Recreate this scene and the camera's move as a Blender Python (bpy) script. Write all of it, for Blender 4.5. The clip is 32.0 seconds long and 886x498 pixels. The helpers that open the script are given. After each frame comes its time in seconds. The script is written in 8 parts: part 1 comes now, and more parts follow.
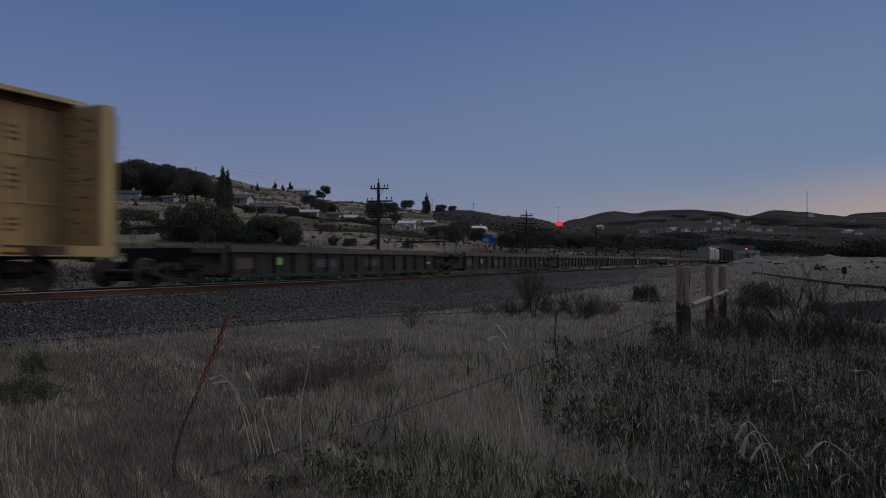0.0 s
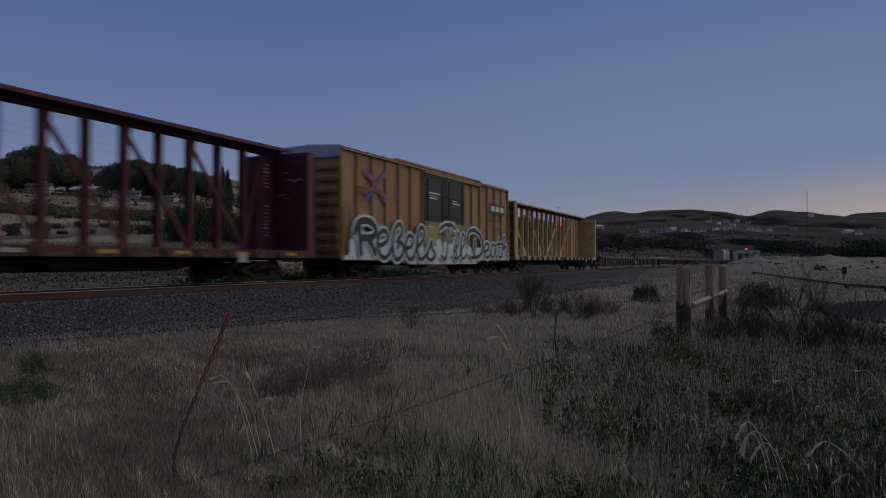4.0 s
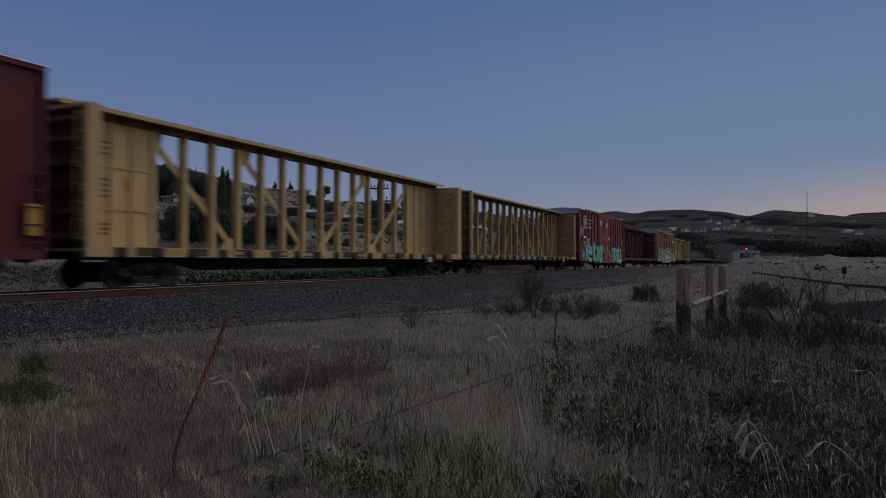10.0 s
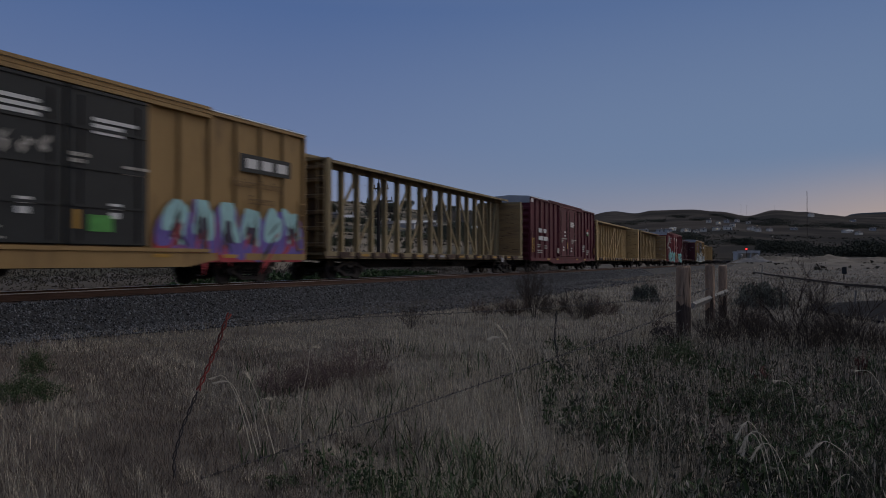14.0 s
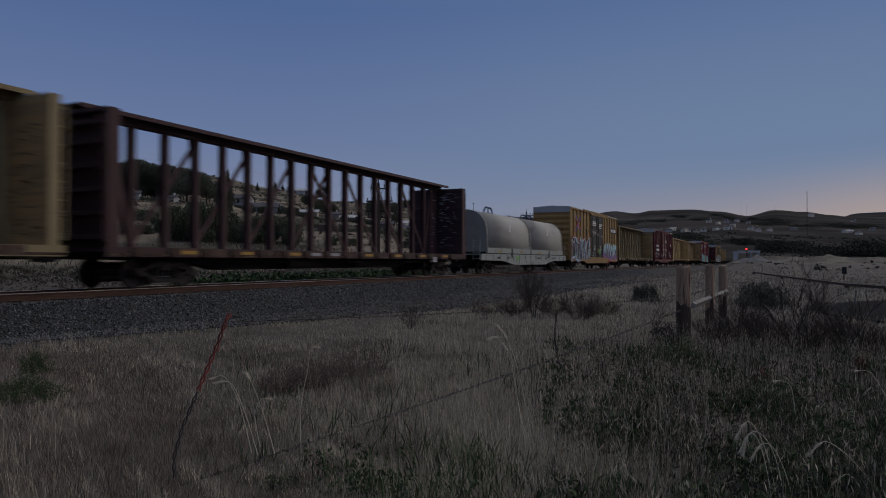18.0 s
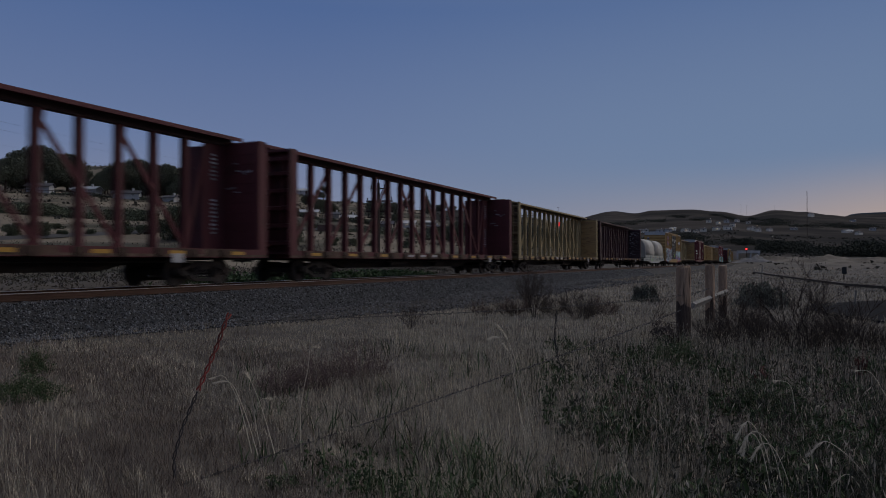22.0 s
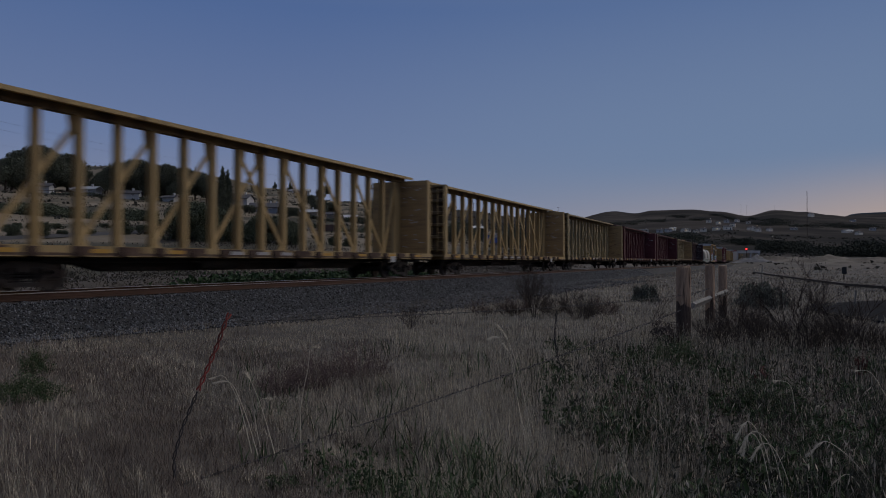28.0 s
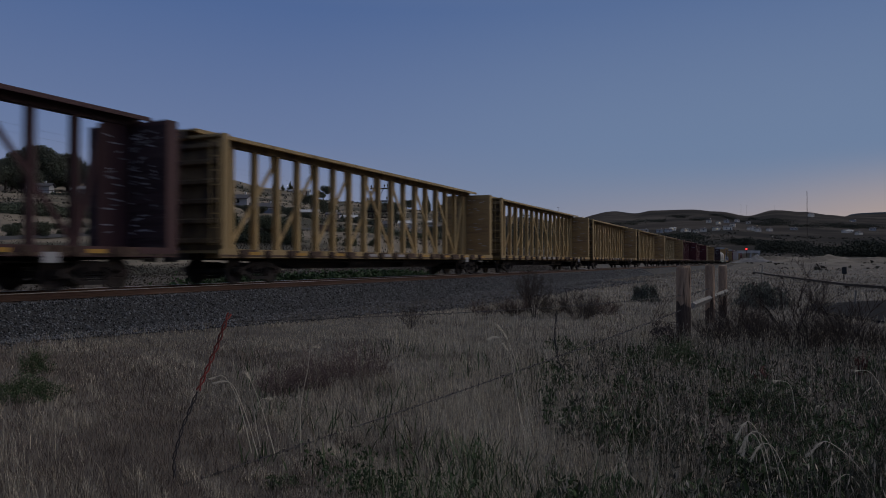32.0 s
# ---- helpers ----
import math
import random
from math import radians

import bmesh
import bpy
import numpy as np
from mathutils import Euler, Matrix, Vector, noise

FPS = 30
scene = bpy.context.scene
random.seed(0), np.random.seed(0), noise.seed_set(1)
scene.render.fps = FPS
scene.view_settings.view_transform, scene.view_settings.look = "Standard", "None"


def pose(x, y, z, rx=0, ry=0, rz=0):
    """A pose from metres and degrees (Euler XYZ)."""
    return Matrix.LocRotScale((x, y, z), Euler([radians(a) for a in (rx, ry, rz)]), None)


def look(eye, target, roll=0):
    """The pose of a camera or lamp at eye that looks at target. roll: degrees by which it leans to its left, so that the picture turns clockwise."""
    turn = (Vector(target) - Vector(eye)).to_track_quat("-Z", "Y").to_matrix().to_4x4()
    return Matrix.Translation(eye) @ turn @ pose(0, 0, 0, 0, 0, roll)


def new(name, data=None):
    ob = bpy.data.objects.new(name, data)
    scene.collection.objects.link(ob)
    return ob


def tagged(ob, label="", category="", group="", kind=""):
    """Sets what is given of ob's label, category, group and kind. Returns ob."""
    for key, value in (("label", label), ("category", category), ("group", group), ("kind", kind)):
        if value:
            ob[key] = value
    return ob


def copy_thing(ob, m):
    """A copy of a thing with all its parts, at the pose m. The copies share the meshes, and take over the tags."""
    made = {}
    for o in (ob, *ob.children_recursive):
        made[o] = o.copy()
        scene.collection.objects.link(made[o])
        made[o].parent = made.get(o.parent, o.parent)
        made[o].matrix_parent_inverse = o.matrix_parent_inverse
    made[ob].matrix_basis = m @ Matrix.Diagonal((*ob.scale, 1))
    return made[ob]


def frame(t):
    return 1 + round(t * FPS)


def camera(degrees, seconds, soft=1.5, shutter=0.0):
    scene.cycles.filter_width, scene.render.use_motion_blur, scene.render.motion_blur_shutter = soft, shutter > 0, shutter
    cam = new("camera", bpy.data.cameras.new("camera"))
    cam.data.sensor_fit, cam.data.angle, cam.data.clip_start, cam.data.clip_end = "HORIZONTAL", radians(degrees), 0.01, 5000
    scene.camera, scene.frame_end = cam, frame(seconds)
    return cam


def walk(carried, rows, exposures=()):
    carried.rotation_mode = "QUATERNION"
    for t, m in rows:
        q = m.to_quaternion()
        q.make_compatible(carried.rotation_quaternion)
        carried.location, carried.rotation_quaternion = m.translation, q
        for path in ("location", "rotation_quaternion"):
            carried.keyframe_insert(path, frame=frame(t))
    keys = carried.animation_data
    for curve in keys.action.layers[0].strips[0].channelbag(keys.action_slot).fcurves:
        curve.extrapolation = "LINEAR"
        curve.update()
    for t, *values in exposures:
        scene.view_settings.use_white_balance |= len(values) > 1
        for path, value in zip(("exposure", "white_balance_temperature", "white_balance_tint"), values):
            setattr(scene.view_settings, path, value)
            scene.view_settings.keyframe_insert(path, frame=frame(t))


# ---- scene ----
cam = camera(63.18, 32.0, soft=0.95, shutter=0.6)
EYE = Vector((16.4, 0.0, 1.55))
YAW = 24.76                     # the camera looks this far left of the track's direction (+Y)
VIEW = pose(EYE.x, EYE.y, EYE.z, 90 + 0.99, 0, YAW)
walk(cam, [(0.0, VIEW), (32.0, VIEW)], exposures=[(0.0, 0.0), (32.0, 0.0)])

AHEAD = Vector((-math.sin(radians(YAW)), math.cos(radians(YAW))))
SIDE = Vector((math.cos(radians(YAW)), math.sin(radians(YAW))))
RAIL = 0.82                     # top of the rails above the field
SECONDS = 32.0


def spot(side, ahead):
    """World x, y of a place, metres to the right of and ahead of the eye."""
    p = SIDE * side + AHEAD * ahead
    return EYE.x + p.x, EYE.y + p.y


def bearing_spot(degrees, r):
    return spot(r * math.sin(radians(degrees)), r * math.cos(radians(degrees)))


# ---- world and light: clear sky some minutes after sunset ----
world = bpy.data.worlds.new("dusk_sky")
world.use_nodes = True
scene.world = world
wn, wl = world.node_tree.nodes, world.node_tree.links
wn.clear()
w_out = wn.new("ShaderNodeOutputWorld")
w_bg = wn.new("ShaderNodeBackground")
w_bg.inputs["Strength"].default_value = 1.0
wl.new(w_bg.outputs[0], w_out.inputs[0])
w_tc = wn.new("ShaderNodeTexCoord")
w_sep = wn.new("ShaderNodeSeparateXYZ")
wl.new(w_tc.outputs["Generated"], w_sep.inputs[0])
w_ramp = wn.new("ShaderNodeValToRGB")
wl.new(w_sep.outputs["Z"], w_ramp.inputs[0])
SKY = ((0.0, (0.252, 0.245, 0.308)), (0.07, (0.205, 0.230, 0.328)), (0.16, (0.136, 0.188, 0.332)),
       (0.33, (0.077, 0.133, 0.292)), (0.55, (0.130, 0.165, 0.265)), (1.0, (0.21, 0.215, 0.245)))
for i, (at, c) in enumerate(SKY):
    e = w_ramp.color_ramp.elements[i] if i < 2 else w_ramp.color_ramp.elements.new(at)
    e.position, e.color = at, (*c, 1)
# the afterglow: strong to the right of the view where the sun went down, a faint blush along the horizon towards it


def afterglow(under, bearing, edge, z_high, z_low, color):
    way = SIDE * math.sin(radians(bearing)) + AHEAD * math.cos(radians(bearing))
    dot = wn.new("ShaderNodeVectorMath")
    dot.operation = "DOT_PRODUCT"
    dot.inputs[1].default_value = (way.x, way.y, 0.0)
    wl.new(w_tc.outputs["Generated"], dot.inputs[0])
    fac = []
    for out, lo, hi in ((dot.outputs["Value"], edge, 1.0), (w_sep.outputs["Z"], z_high, z_low)):
        r = wn.new("ShaderNodeMapRange")
        r.interpolation_type = "SMOOTHSTEP"
        r.inputs["From Min"].default_value, r.inputs["From Max"].default_value = lo, hi
        wl.new(out, r.inputs["Value"])
        fac.append(r.outputs[0])
    mul = wn.new("ShaderNodeMath")
    mul.operation = "MULTIPLY"
    wl.new(fac[0], mul.inputs[0])
    wl.new(fac[1], mul.inputs[1])
    mix = wn.new("ShaderNodeMixRGB")
    wl.new(mul.outputs[0], mix.inputs[0])
    wl.new(under, mix.inputs[1])
    mix.inputs[2].default_value = (*color, 1)
    return mix.outputs[0]


sky = afterglow(w_ramp.outputs[0], 40, 0.55, 0.52, 0.0, (0.150, 0.219, 0.345))
sky = afterglow(sky, 50, 0.55, 0.140, 0.0, (0.405, 0.316, 0.280))
sky = afterglow(sky, 76, 0.73, 0.55, 0.05, (1.1, 0.84, 0.66))
sky = afterglow(sky, 50, 0.87, 0.15, 0.0, (0.465, 0.352, 0.292))
wl.new(sky, w_bg.inputs["Color"])

# the broad light of the sunset sky
sun = new("sunset_light", bpy.data.lights.new("sunset_light", "SUN"))
sun.data.energy, sun.data.angle, sun.data.color = 1.0, radians(80), (1.0, 0.945, 0.88)
sun_way = SIDE * math.sin(radians(52)) + AHEAD * math.cos(radians(52))
sun.matrix_basis = look((sun_way.x * 60 + EYE.x, sun_way.y * 60, 66), (EYE.x, 0, 0))


# ---- materials ----
def mat(name, color, rough=0.8, metal=0.0, vary=0.25, scale=6.0, fine=60.0, bump=0.2, dirt=None, dirt_at=(0.5, 0.7), dirt_scale=1.5,
        rand=0.0, island=0.0, stretch=(1, 1, 1), spec=0.3, world_space=False):
    """A surface: base colour with variation at two scales, optional stains with a shape of their own, grain in the relief."""
    m = bpy.data.materials.new(name)
    m.use_nodes = True
    n, l = m.node_tree.nodes, m.node_tree.links
    b = n["Principled BSDF"]
    b.inputs["Roughness"].default_value, b.inputs["Metallic"].default_value = rough, metal
    b.inputs["Specular IOR Level"].default_value = spec
    tc = n.new("ShaderNodeTexCoord")
    mp = n.new("ShaderNodeMapping")
    mp.inputs["Scale"].default_value = stretch
    if world_space:
        geo = n.new("ShaderNodeNewGeometry")
        l.new(geo.outputs["Position"], mp.inputs[0])
    else:
        l.new(tc.outputs["Object"], mp.inputs[0])

    def nz(s, detail=4.0):
        t = n.new("ShaderNodeTexNoise")
        t.inputs["Scale"].default_value, t.inputs["Detail"].default_value = s, detail
        l.new(mp.outputs[0], t.inputs["Vector"])
        return t.outputs["Fac"]

    def math_(op, a, bb):
        t = n.new("ShaderNodeMath")
        t.operation = op
        for i, v in enumerate((a, bb)):
            if isinstance(v, (int, float)):
                t.inputs[i].default_value = v
            else:
                l.new(v, t.inputs[i])
        return t.outputs[0]
    coarse, grain = nz(scale), nz(fine, 2.0)
    # noise spans about 0.3 to 0.7: spread it round 1
    v = math_("ADD", math_("MULTIPLY", math_("SUBTRACT", coarse, 0.5), 3.2 * vary), math_("MULTIPLY", math_("SUBTRACT", grain, 0.5), 1.6 * vary))
    if rand:
        oi = n.new("ShaderNodeObjectInfo")
        v = math_("ADD", v, math_("MULTIPLY", math_("SUBTRACT", oi.outputs["Random"], 0.5), rand))
    if island:
        ge = n.new("ShaderNodeNewGeometry")
        v = math_("ADD", v, math_("MULTIPLY", math_("SUBTRACT", ge.outputs["Random Per Island"], 0.5), island))
    v = math_("MAXIMUM", math_("ADD", v, 1.0), 0.15)
    mul = n.new("ShaderNodeVectorMath")
    mul.operation = "SCALE"
    mul.inputs[0].default_value = color
    l.new(v, mul.inputs["Scale"])
    col = mul.outputs[0]
    if dirt:
        mr = n.new("ShaderNodeMapRange")
        mr.inputs["From Min"].default_value, mr.inputs["From Max"].default_value = dirt_at
        l.new(nz(dirt_scale, 6.0), mr.inputs["Value"])
        mx = n.new("ShaderNodeMixRGB")
        l.new(mr.outputs[0], mx.inputs[0])
        l.new(col, mx.inputs[1])
        mx.inputs[2].default_value = (*dirt, 1)
        col = mx.outputs[0]
    l.new(col, b.inputs["Base Color"])
    if bump:
        bp = n.new("ShaderNodeBump")
        bp.inputs["Strength"].default_value, bp.inputs["Distance"].default_value = bump, 0.02
        l.new(grain, bp.inputs["Height"])
        l.new(bp.outputs[0], b.inputs["Normal"])
    return m


def glow_mat(name, color, strength):
    m = bpy.data.materials.new(name)
    m.use_nodes = True
    b = m.node_tree.nodes["Principled BSDF"]
    b.inputs["Base Color"].default_value = (*color, 1)
    b.inputs["Emission Color"].default_value = (*color, 1)
    b.inputs["Emission Strength"].default_value = strength
    return m


RUST = (0.085, 0.045, 0.028)
M = {
    "soil": mat("dry_field_soil", (0.090, 0.075, 0.060), 0.95, vary=0.45, scale=0.12, fine=4.0, bump=0.6, world_space=True,
                dirt=(0.058, 0.050, 0.041), dirt_at=(0.40, 0.60), dirt_scale=0.05),
    # the dark patches paint shaded hill folds into the colour, in place of relief
    "hillsoil": mat("brown_hill_grass", (0.070, 0.063, 0.058), 1.0, vary=0.42, scale=0.006, fine=0.05, bump=0, world_space=True, spec=0.0,
                    dirt=(0.040, 0.039, 0.038), dirt_at=(0.44, 0.60), dirt_scale=0.009),
    "slopesoil": mat("dry_slope_grass", (0.200, 0.168, 0.128), 1.0, vary=0.40, scale=0.10, fine=1.6, bump=0.3, world_space=True, spec=0.05,
                     dirt=(0.066, 0.063, 0.048), dirt_at=(0.47, 0.60), dirt_scale=0.055, stretch=(1, 0.45, 1)),
    # bluish base colour: the haze of distance painted onto the farthest ridge
    "ridgehaze": mat("hazy_far_ridge", (0.030, 0.040, 0.052), 1.0, vary=0.3, scale=0.01, fine=0.06, bump=0, world_space=True, spec=0.0),
    "ballast": mat("ballast_bed", (0.030, 0.030, 0.032), 0.9, vary=0.5, scale=9.0, fine=40.0, bump=1.0, world_space=True),
    "stone": mat("ballast_stone", (0.092, 0.094, 0.100), 0.8, vary=0.25, scale=8.0, island=2.0, bump=0.3, world_space=True),
    "rail": mat("rusty_rail", (0.11, 0.062, 0.042), 0.75, 0.2, vary=0.3, scale=5.0, stretch=(1, 0.2, 1)),
    "railhead": mat("worn_steel", (0.5, 0.5, 0.52), 0.28, 1.0, vary=0.1, scale=9, bump=0.05),
    "tie": mat("creosoted_timber", (0.06, 0.048, 0.04), 0.9, vary=0.4, scale=4, fine=40, rand=0.5, stretch=(0.3, 1, 1)),
    "steel": mat("dark_truck_steel", (0.030, 0.027, 0.026), 0.8, 0.1, vary=0.4, scale=4.0, bump=0.4, dirt=(0.044, 0.030, 0.024), dirt_at=(0.5, 0.75)),
    "wheel": mat("wheel_steel", (0.050, 0.043, 0.040), 0.7, 0.2, vary=0.35, scale=6.0),
    "yellow": mat("weathered_yellow_paint", (0.372, 0.268, 0.126), 0.7, vary=0.14, scale=1.6, fine=24, rand=0.14, bump=0.12,
                  dirt=(0.13, 0.085, 0.045), dirt_at=(0.56, 0.74), dirt_scale=2.2, stretch=(1, 1, 0.35)),
    "paleyellow": mat("sun_bleached_yellow_paint", (0.475, 0.345, 0.165), 0.7, vary=0.13, scale=1.6, fine=24, rand=0.10, bump=0.12,
                      dirt=(0.22, 0.145, 0.075), dirt_at=(0.58, 0.76), dirt_scale=2.2, stretch=(1, 1, 0.35)),
    "tan": mat("faded_yellow_paint", (0.285, 0.225, 0.122), 0.75, vary=0.16, scale=1.6, fine=24, rand=0.14, bump=0.12,
               dirt=(0.14, 0.095, 0.06), dirt_at=(0.54, 0.72), dirt_scale=2.2, stretch=(1, 1, 0.35)),
    "maroon": mat("oxide_maroon_paint", (0.098, 0.029, 0.033), 0.7, vary=0.2, scale=1.6, fine=24, rand=0.14, bump=0.12,
                  dirt=(0.055, 0.03, 0.026), dirt_at=(0.55, 0.75), dirt_scale=2.0, stretch=(1, 1, 0.35)),
    "brown": mat("dark_brown_paint", (0.068, 0.034, 0.036), 0.7, vary=0.2, scale=1.6, fine=24, rand=0.14, bump=0.12,
                 dirt=(0.05, 0.03, 0.026), dirt_at=(0.55, 0.75), dirt_scale=2.0, stretch=(1, 1, 0.35)),
    "red": mat("faded_red_paint", (0.185, 0.024, 0.033), 0.65, vary=0.12, scale=1.4, fine=24, bump=0.1,
               dirt=(0.088, 0.014, 0.020), dirt_at=(0.55, 0.75), dirt_scale=1.8, stretch=(1, 1, 0.3)),
    "oxide": mat("oxide_red_paint", (0.098, 0.013, 0.023), 0.65, vary=0.12, scale=1.4, fine=24, bump=0.1,
                 dirt=(0.062, 0.012, 0.018), dirt_at=(0.55, 0.75), dirt_scale=1.8, stretch=(1, 1, 0.3)),
    "boxyellow": mat("boxcar_yellow_paint", (0.33, 0.210, 0.082), 0.65, vary=0.12, scale=1.4, fine=24, bump=0.1,
                     dirt=(0.19, 0.12, 0.055), dirt_at=(0.55, 0.75), dirt_scale=1.8, stretch=(1, 1, 0.3)),
    "yellowdark": mat("dark_yellow_paint", (0.150, 0.108, 0.060), 0.8, vary=0.3, scale=1.6, fine=24, rand=0.2, bump=0.12,
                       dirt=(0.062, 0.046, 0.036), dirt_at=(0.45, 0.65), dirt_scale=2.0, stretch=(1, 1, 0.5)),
    "scuffed": mat("scuffed_bulkhead_lining", (0.345, 0.238, 0.115), 0.85, vary=0.16, scale=3.0, fine=20, rand=0.10, bump=0.15, stretch=(0.4, 1, 3.0),
                   dirt=(0.205, 0.142, 0.085), dirt_at=(0.48, 0.70), dirt_scale=1.0),
    "scuffdark": mat("scuffed_dark_lining", (0.052, 0.034, 0.037), 0.85, vary=0.3, scale=3.0, fine=20, rand=0.35, bump=0.2, stretch=(0.4, 1, 5.0),
                     dirt=(0.085, 0.068, 0.068), dirt_at=(0.56, 0.75), dirt_scale=1.2),
    "black": mat("black_door_paint", (0.019, 0.023, 0.025), 0.6, vary=0.2, scale=2.0, bump=0.1),
    "well": mat("grimy_black_paint", (0.019, 0.018, 0.019), 0.75, vary=0.3, scale=1.5, fine=20, bump=0.2, dirt=(0.055, 0.042, 0.038), dirt_at=(0.52, 0.78), stretch=(1, 1, 0.3)),
    "roof": mat("galvanised_roof", (0.42, 0.44, 0.46), 0.5, 0.5, vary=0.15, scale=1.5),
    "coilsteel": mat("dull_aluminium_hood", (0.30, 0.295, 0.275), 0.6, 0.2, vary=0.12, scale=0.9, fine=12, bump=0.05,
                     dirt=(0.20, 0.185, 0.165), dirt_at=(0.5, 0.75), dirt_scale=0.9, stretch=(1, 0.4, 1)),
    "palegreen": mat("pale_grey_green_paint", (0.33, 0.36, 0.33), 0.65, vary=0.12, scale=1.5, dirt=(0.22, 0.2, 0.18), dirt_at=(0.55, 0.7)),
    "white": mat("white_paint", (0.68, 0.68, 0.66), 0.7, vary=0.1, scale=3),
    "teal": mat("teal_spray_paint", (0.16, 0.55, 0.52), 0.6, vary=0.1, scale=3),
    "spraywhite": mat("pale_spray_paint", (0.62, 0.68, 0.68), 0.6, vary=0.12, scale=3),
    "sprayteal": mat("pale_teal_spray_paint", (0.34, 0.58, 0.58), 0.6, vary=0.15, scale=3),
    "sprayblack": mat("black_spray_paint", (0.025, 0.025, 0.028), 0.6, vary=0.2, scale=3),
    "spraypurple": mat("violet_spray_paint", (0.15, 0.11, 0.38), 0.6, vary=0.2, scale=3),
    "spraydark": mat("dark_violet_spray_paint", (0.045, 0.035, 0.07), 0.6, vary=0.2, scale=3),
    "sprayred": mat("red_spray_paint", (0.40, 0.05, 0.06), 0.6, vary=0.2, scale=3),
    "sprayolive": mat("olive_spray_paint", (0.33, 0.31, 0.12), 0.6, vary=0.3, scale=3),
    "blue": mat("blue_paint", (0.05, 0.11, 0.42), 0.6, vary=0.1, scale=3),
    "reflect": mat("yellow_reflector", (0.46, 0.26, 0.045), 0.5, vary=0.15, scale=5),
    "greenlabel": mat("green_placard", (0.25, 0.62, 0.12), 0.6, vary=0.1, scale=8),
    "reflectwhite": mat("white_reflector", (0.36, 0.36, 0.37), 0.5, vary=0.15, scale=5),
    "postwood": mat("weathered_tie_post", (0.36, 0.255, 0.178), 0.9, vary=0.45, scale=7, fine=60, stretch=(1, 1, 0.12), bump=0.8, dirt=(0.055, 0.038, 0.030), dirt_at=(0.52, 0.60), dirt_scale=6.0),
    "postdark": mat("dark_post_foot", (0.070, 0.050, 0.041), 0.85, vary=0.45, scale=6, fine=50, stretch=(1, 1, 0.2), bump=0.8),
    "greywood": mat("grey_weathered_board", (0.235, 0.225, 0.205), 0.9, vary=0.35, scale=5, fine=50, stretch=(0.2, 1, 1), bump=0.6),
    "polewood": mat("dark_pole_wood", (0.045, 0.036, 0.03), 0.9, vary=0.3, scale=2, stretch=(1, 1, 0.1)),
    "rustwire": mat("rusty_wire", (0.32, 0.072, 0.058), 0.8, 0.2, vary=0.4, scale=9, dirt=(0.05, 0.035, 0.03), dirt_at=(0.5, 0.6), dirt_scale=2.2),
    "wire": mat("dull_barbed_wire", (0.06, 0.055, 0.055), 0.7, 0.4, vary=0.3, scale=20),
    "concrete": mat("pale_concrete", (0.55, 0.54, 0.52), 0.85, vary=0.15, scale=0.6),
    "asphalt": mat("asphalt", (0.013, 0.0135, 0.016), 1.0, vary=0.2, scale=1, fine=30, spec=0.03),
    "foliage": mat("dark_tree_leaves", (0.102, 0.112, 0.080), 0.8, vary=0.2, scale=0.4, island=0.9, bump=0),
    "bushleaf": mat("olive_bush_leaves", (0.088, 0.102, 0.064), 0.8, vary=0.2, scale=0.4, island=0.9, bump=0),
    "woodleaf": mat("valley_wood_leaves", (0.056, 0.060, 0.046), 0.9, vary=0.3, scale=0.05, island=0.35, bump=0, spec=0.1, world_space=True),
    "vine": mat("green_vine_leaves", (0.048, 0.085, 0.032), 0.7, vary=0.2, scale=0.6, island=0.9, bump=0),
    "weed": mat("green_weed_leaves", (0.050, 0.078, 0.031), 0.75, vary=0.2, scale=0.8, island=0.9, bump=0),
    "weedred": mat("reddened_dock_leaves", (0.11, 0.04, 0.03), 0.75, vary=0.2, scale=0.8, island=0.7, bump=0),
    "sage": mat("dusty_sage_leaves", (0.068, 0.067, 0.050), 0.85, vary=0.2, scale=0.8, island=0.9, bump=0),
    "bark": mat("grey_bark", (0.07, 0.056, 0.046), 0.95, vary=0.3, scale=3, stretch=(1, 1, 0.3)),
    "twig": mat("bare_dark_twigs", (0.050, 0.038, 0.032), 0.9, vary=0.3, scale=6),
    "grass": mat("dry_grass", (0.425, 0.372, 0.283), 0.85, vary=0.42, scale=1.1, fine=4.0, island=1.1, bump=0, world_space=True,
                 dirt=(0.150, 0.122, 0.103), dirt_at=(0.48, 0.62), dirt_scale=0.6),
    "palegrass": mat("bleached_grass", (0.52, 0.455, 0.34), 0.85, vary=0.2, scale=0.8, island=0.6, bump=0),
    "deadweed": mat("dead_weed_stalks", (0.12, 0.085, 0.068), 0.9, vary=0.2, scale=0.8, island=0.9, bump=0),
}


# ---- mesh helpers ----
def box(bm, x0, x1, y0, y1, z0, z1):
    v = [bm.verts.new((x, y, z)) for x in (x0, x1) for y in (y0, y1) for z in (z0, z1)]
    for f in ((0, 1, 3, 2), (4, 6, 7, 5), (0, 4, 5, 1), (2, 3, 7, 6), (0, 2, 6, 4), (1, 5, 7, 3)):
        bm.faces.new([v[i] for i in f])


def prism(bm, profile, y0, y1, axis="y"):
    """A profile in (x, z) drawn out from y0 to y1 (or a profile in (y, z) drawn out along x)."""
    put = (lambda a, b, c: (a, c, b)) if axis == "y" else (lambda a, b, c: (c, a, b))
    a = [bm.verts.new(put(p, q, y0)) for p, q in profile]
    b = [bm.verts.new(put(p, q, y1)) for p, q in profile]
    n = len(profile)
    for i in range(n):
        bm.faces.new((a[i], a[(i + 1) % n], b[(i + 1) % n], b[i]))
    bm.faces.new(a[::-1])
    bm.faces.new(b)


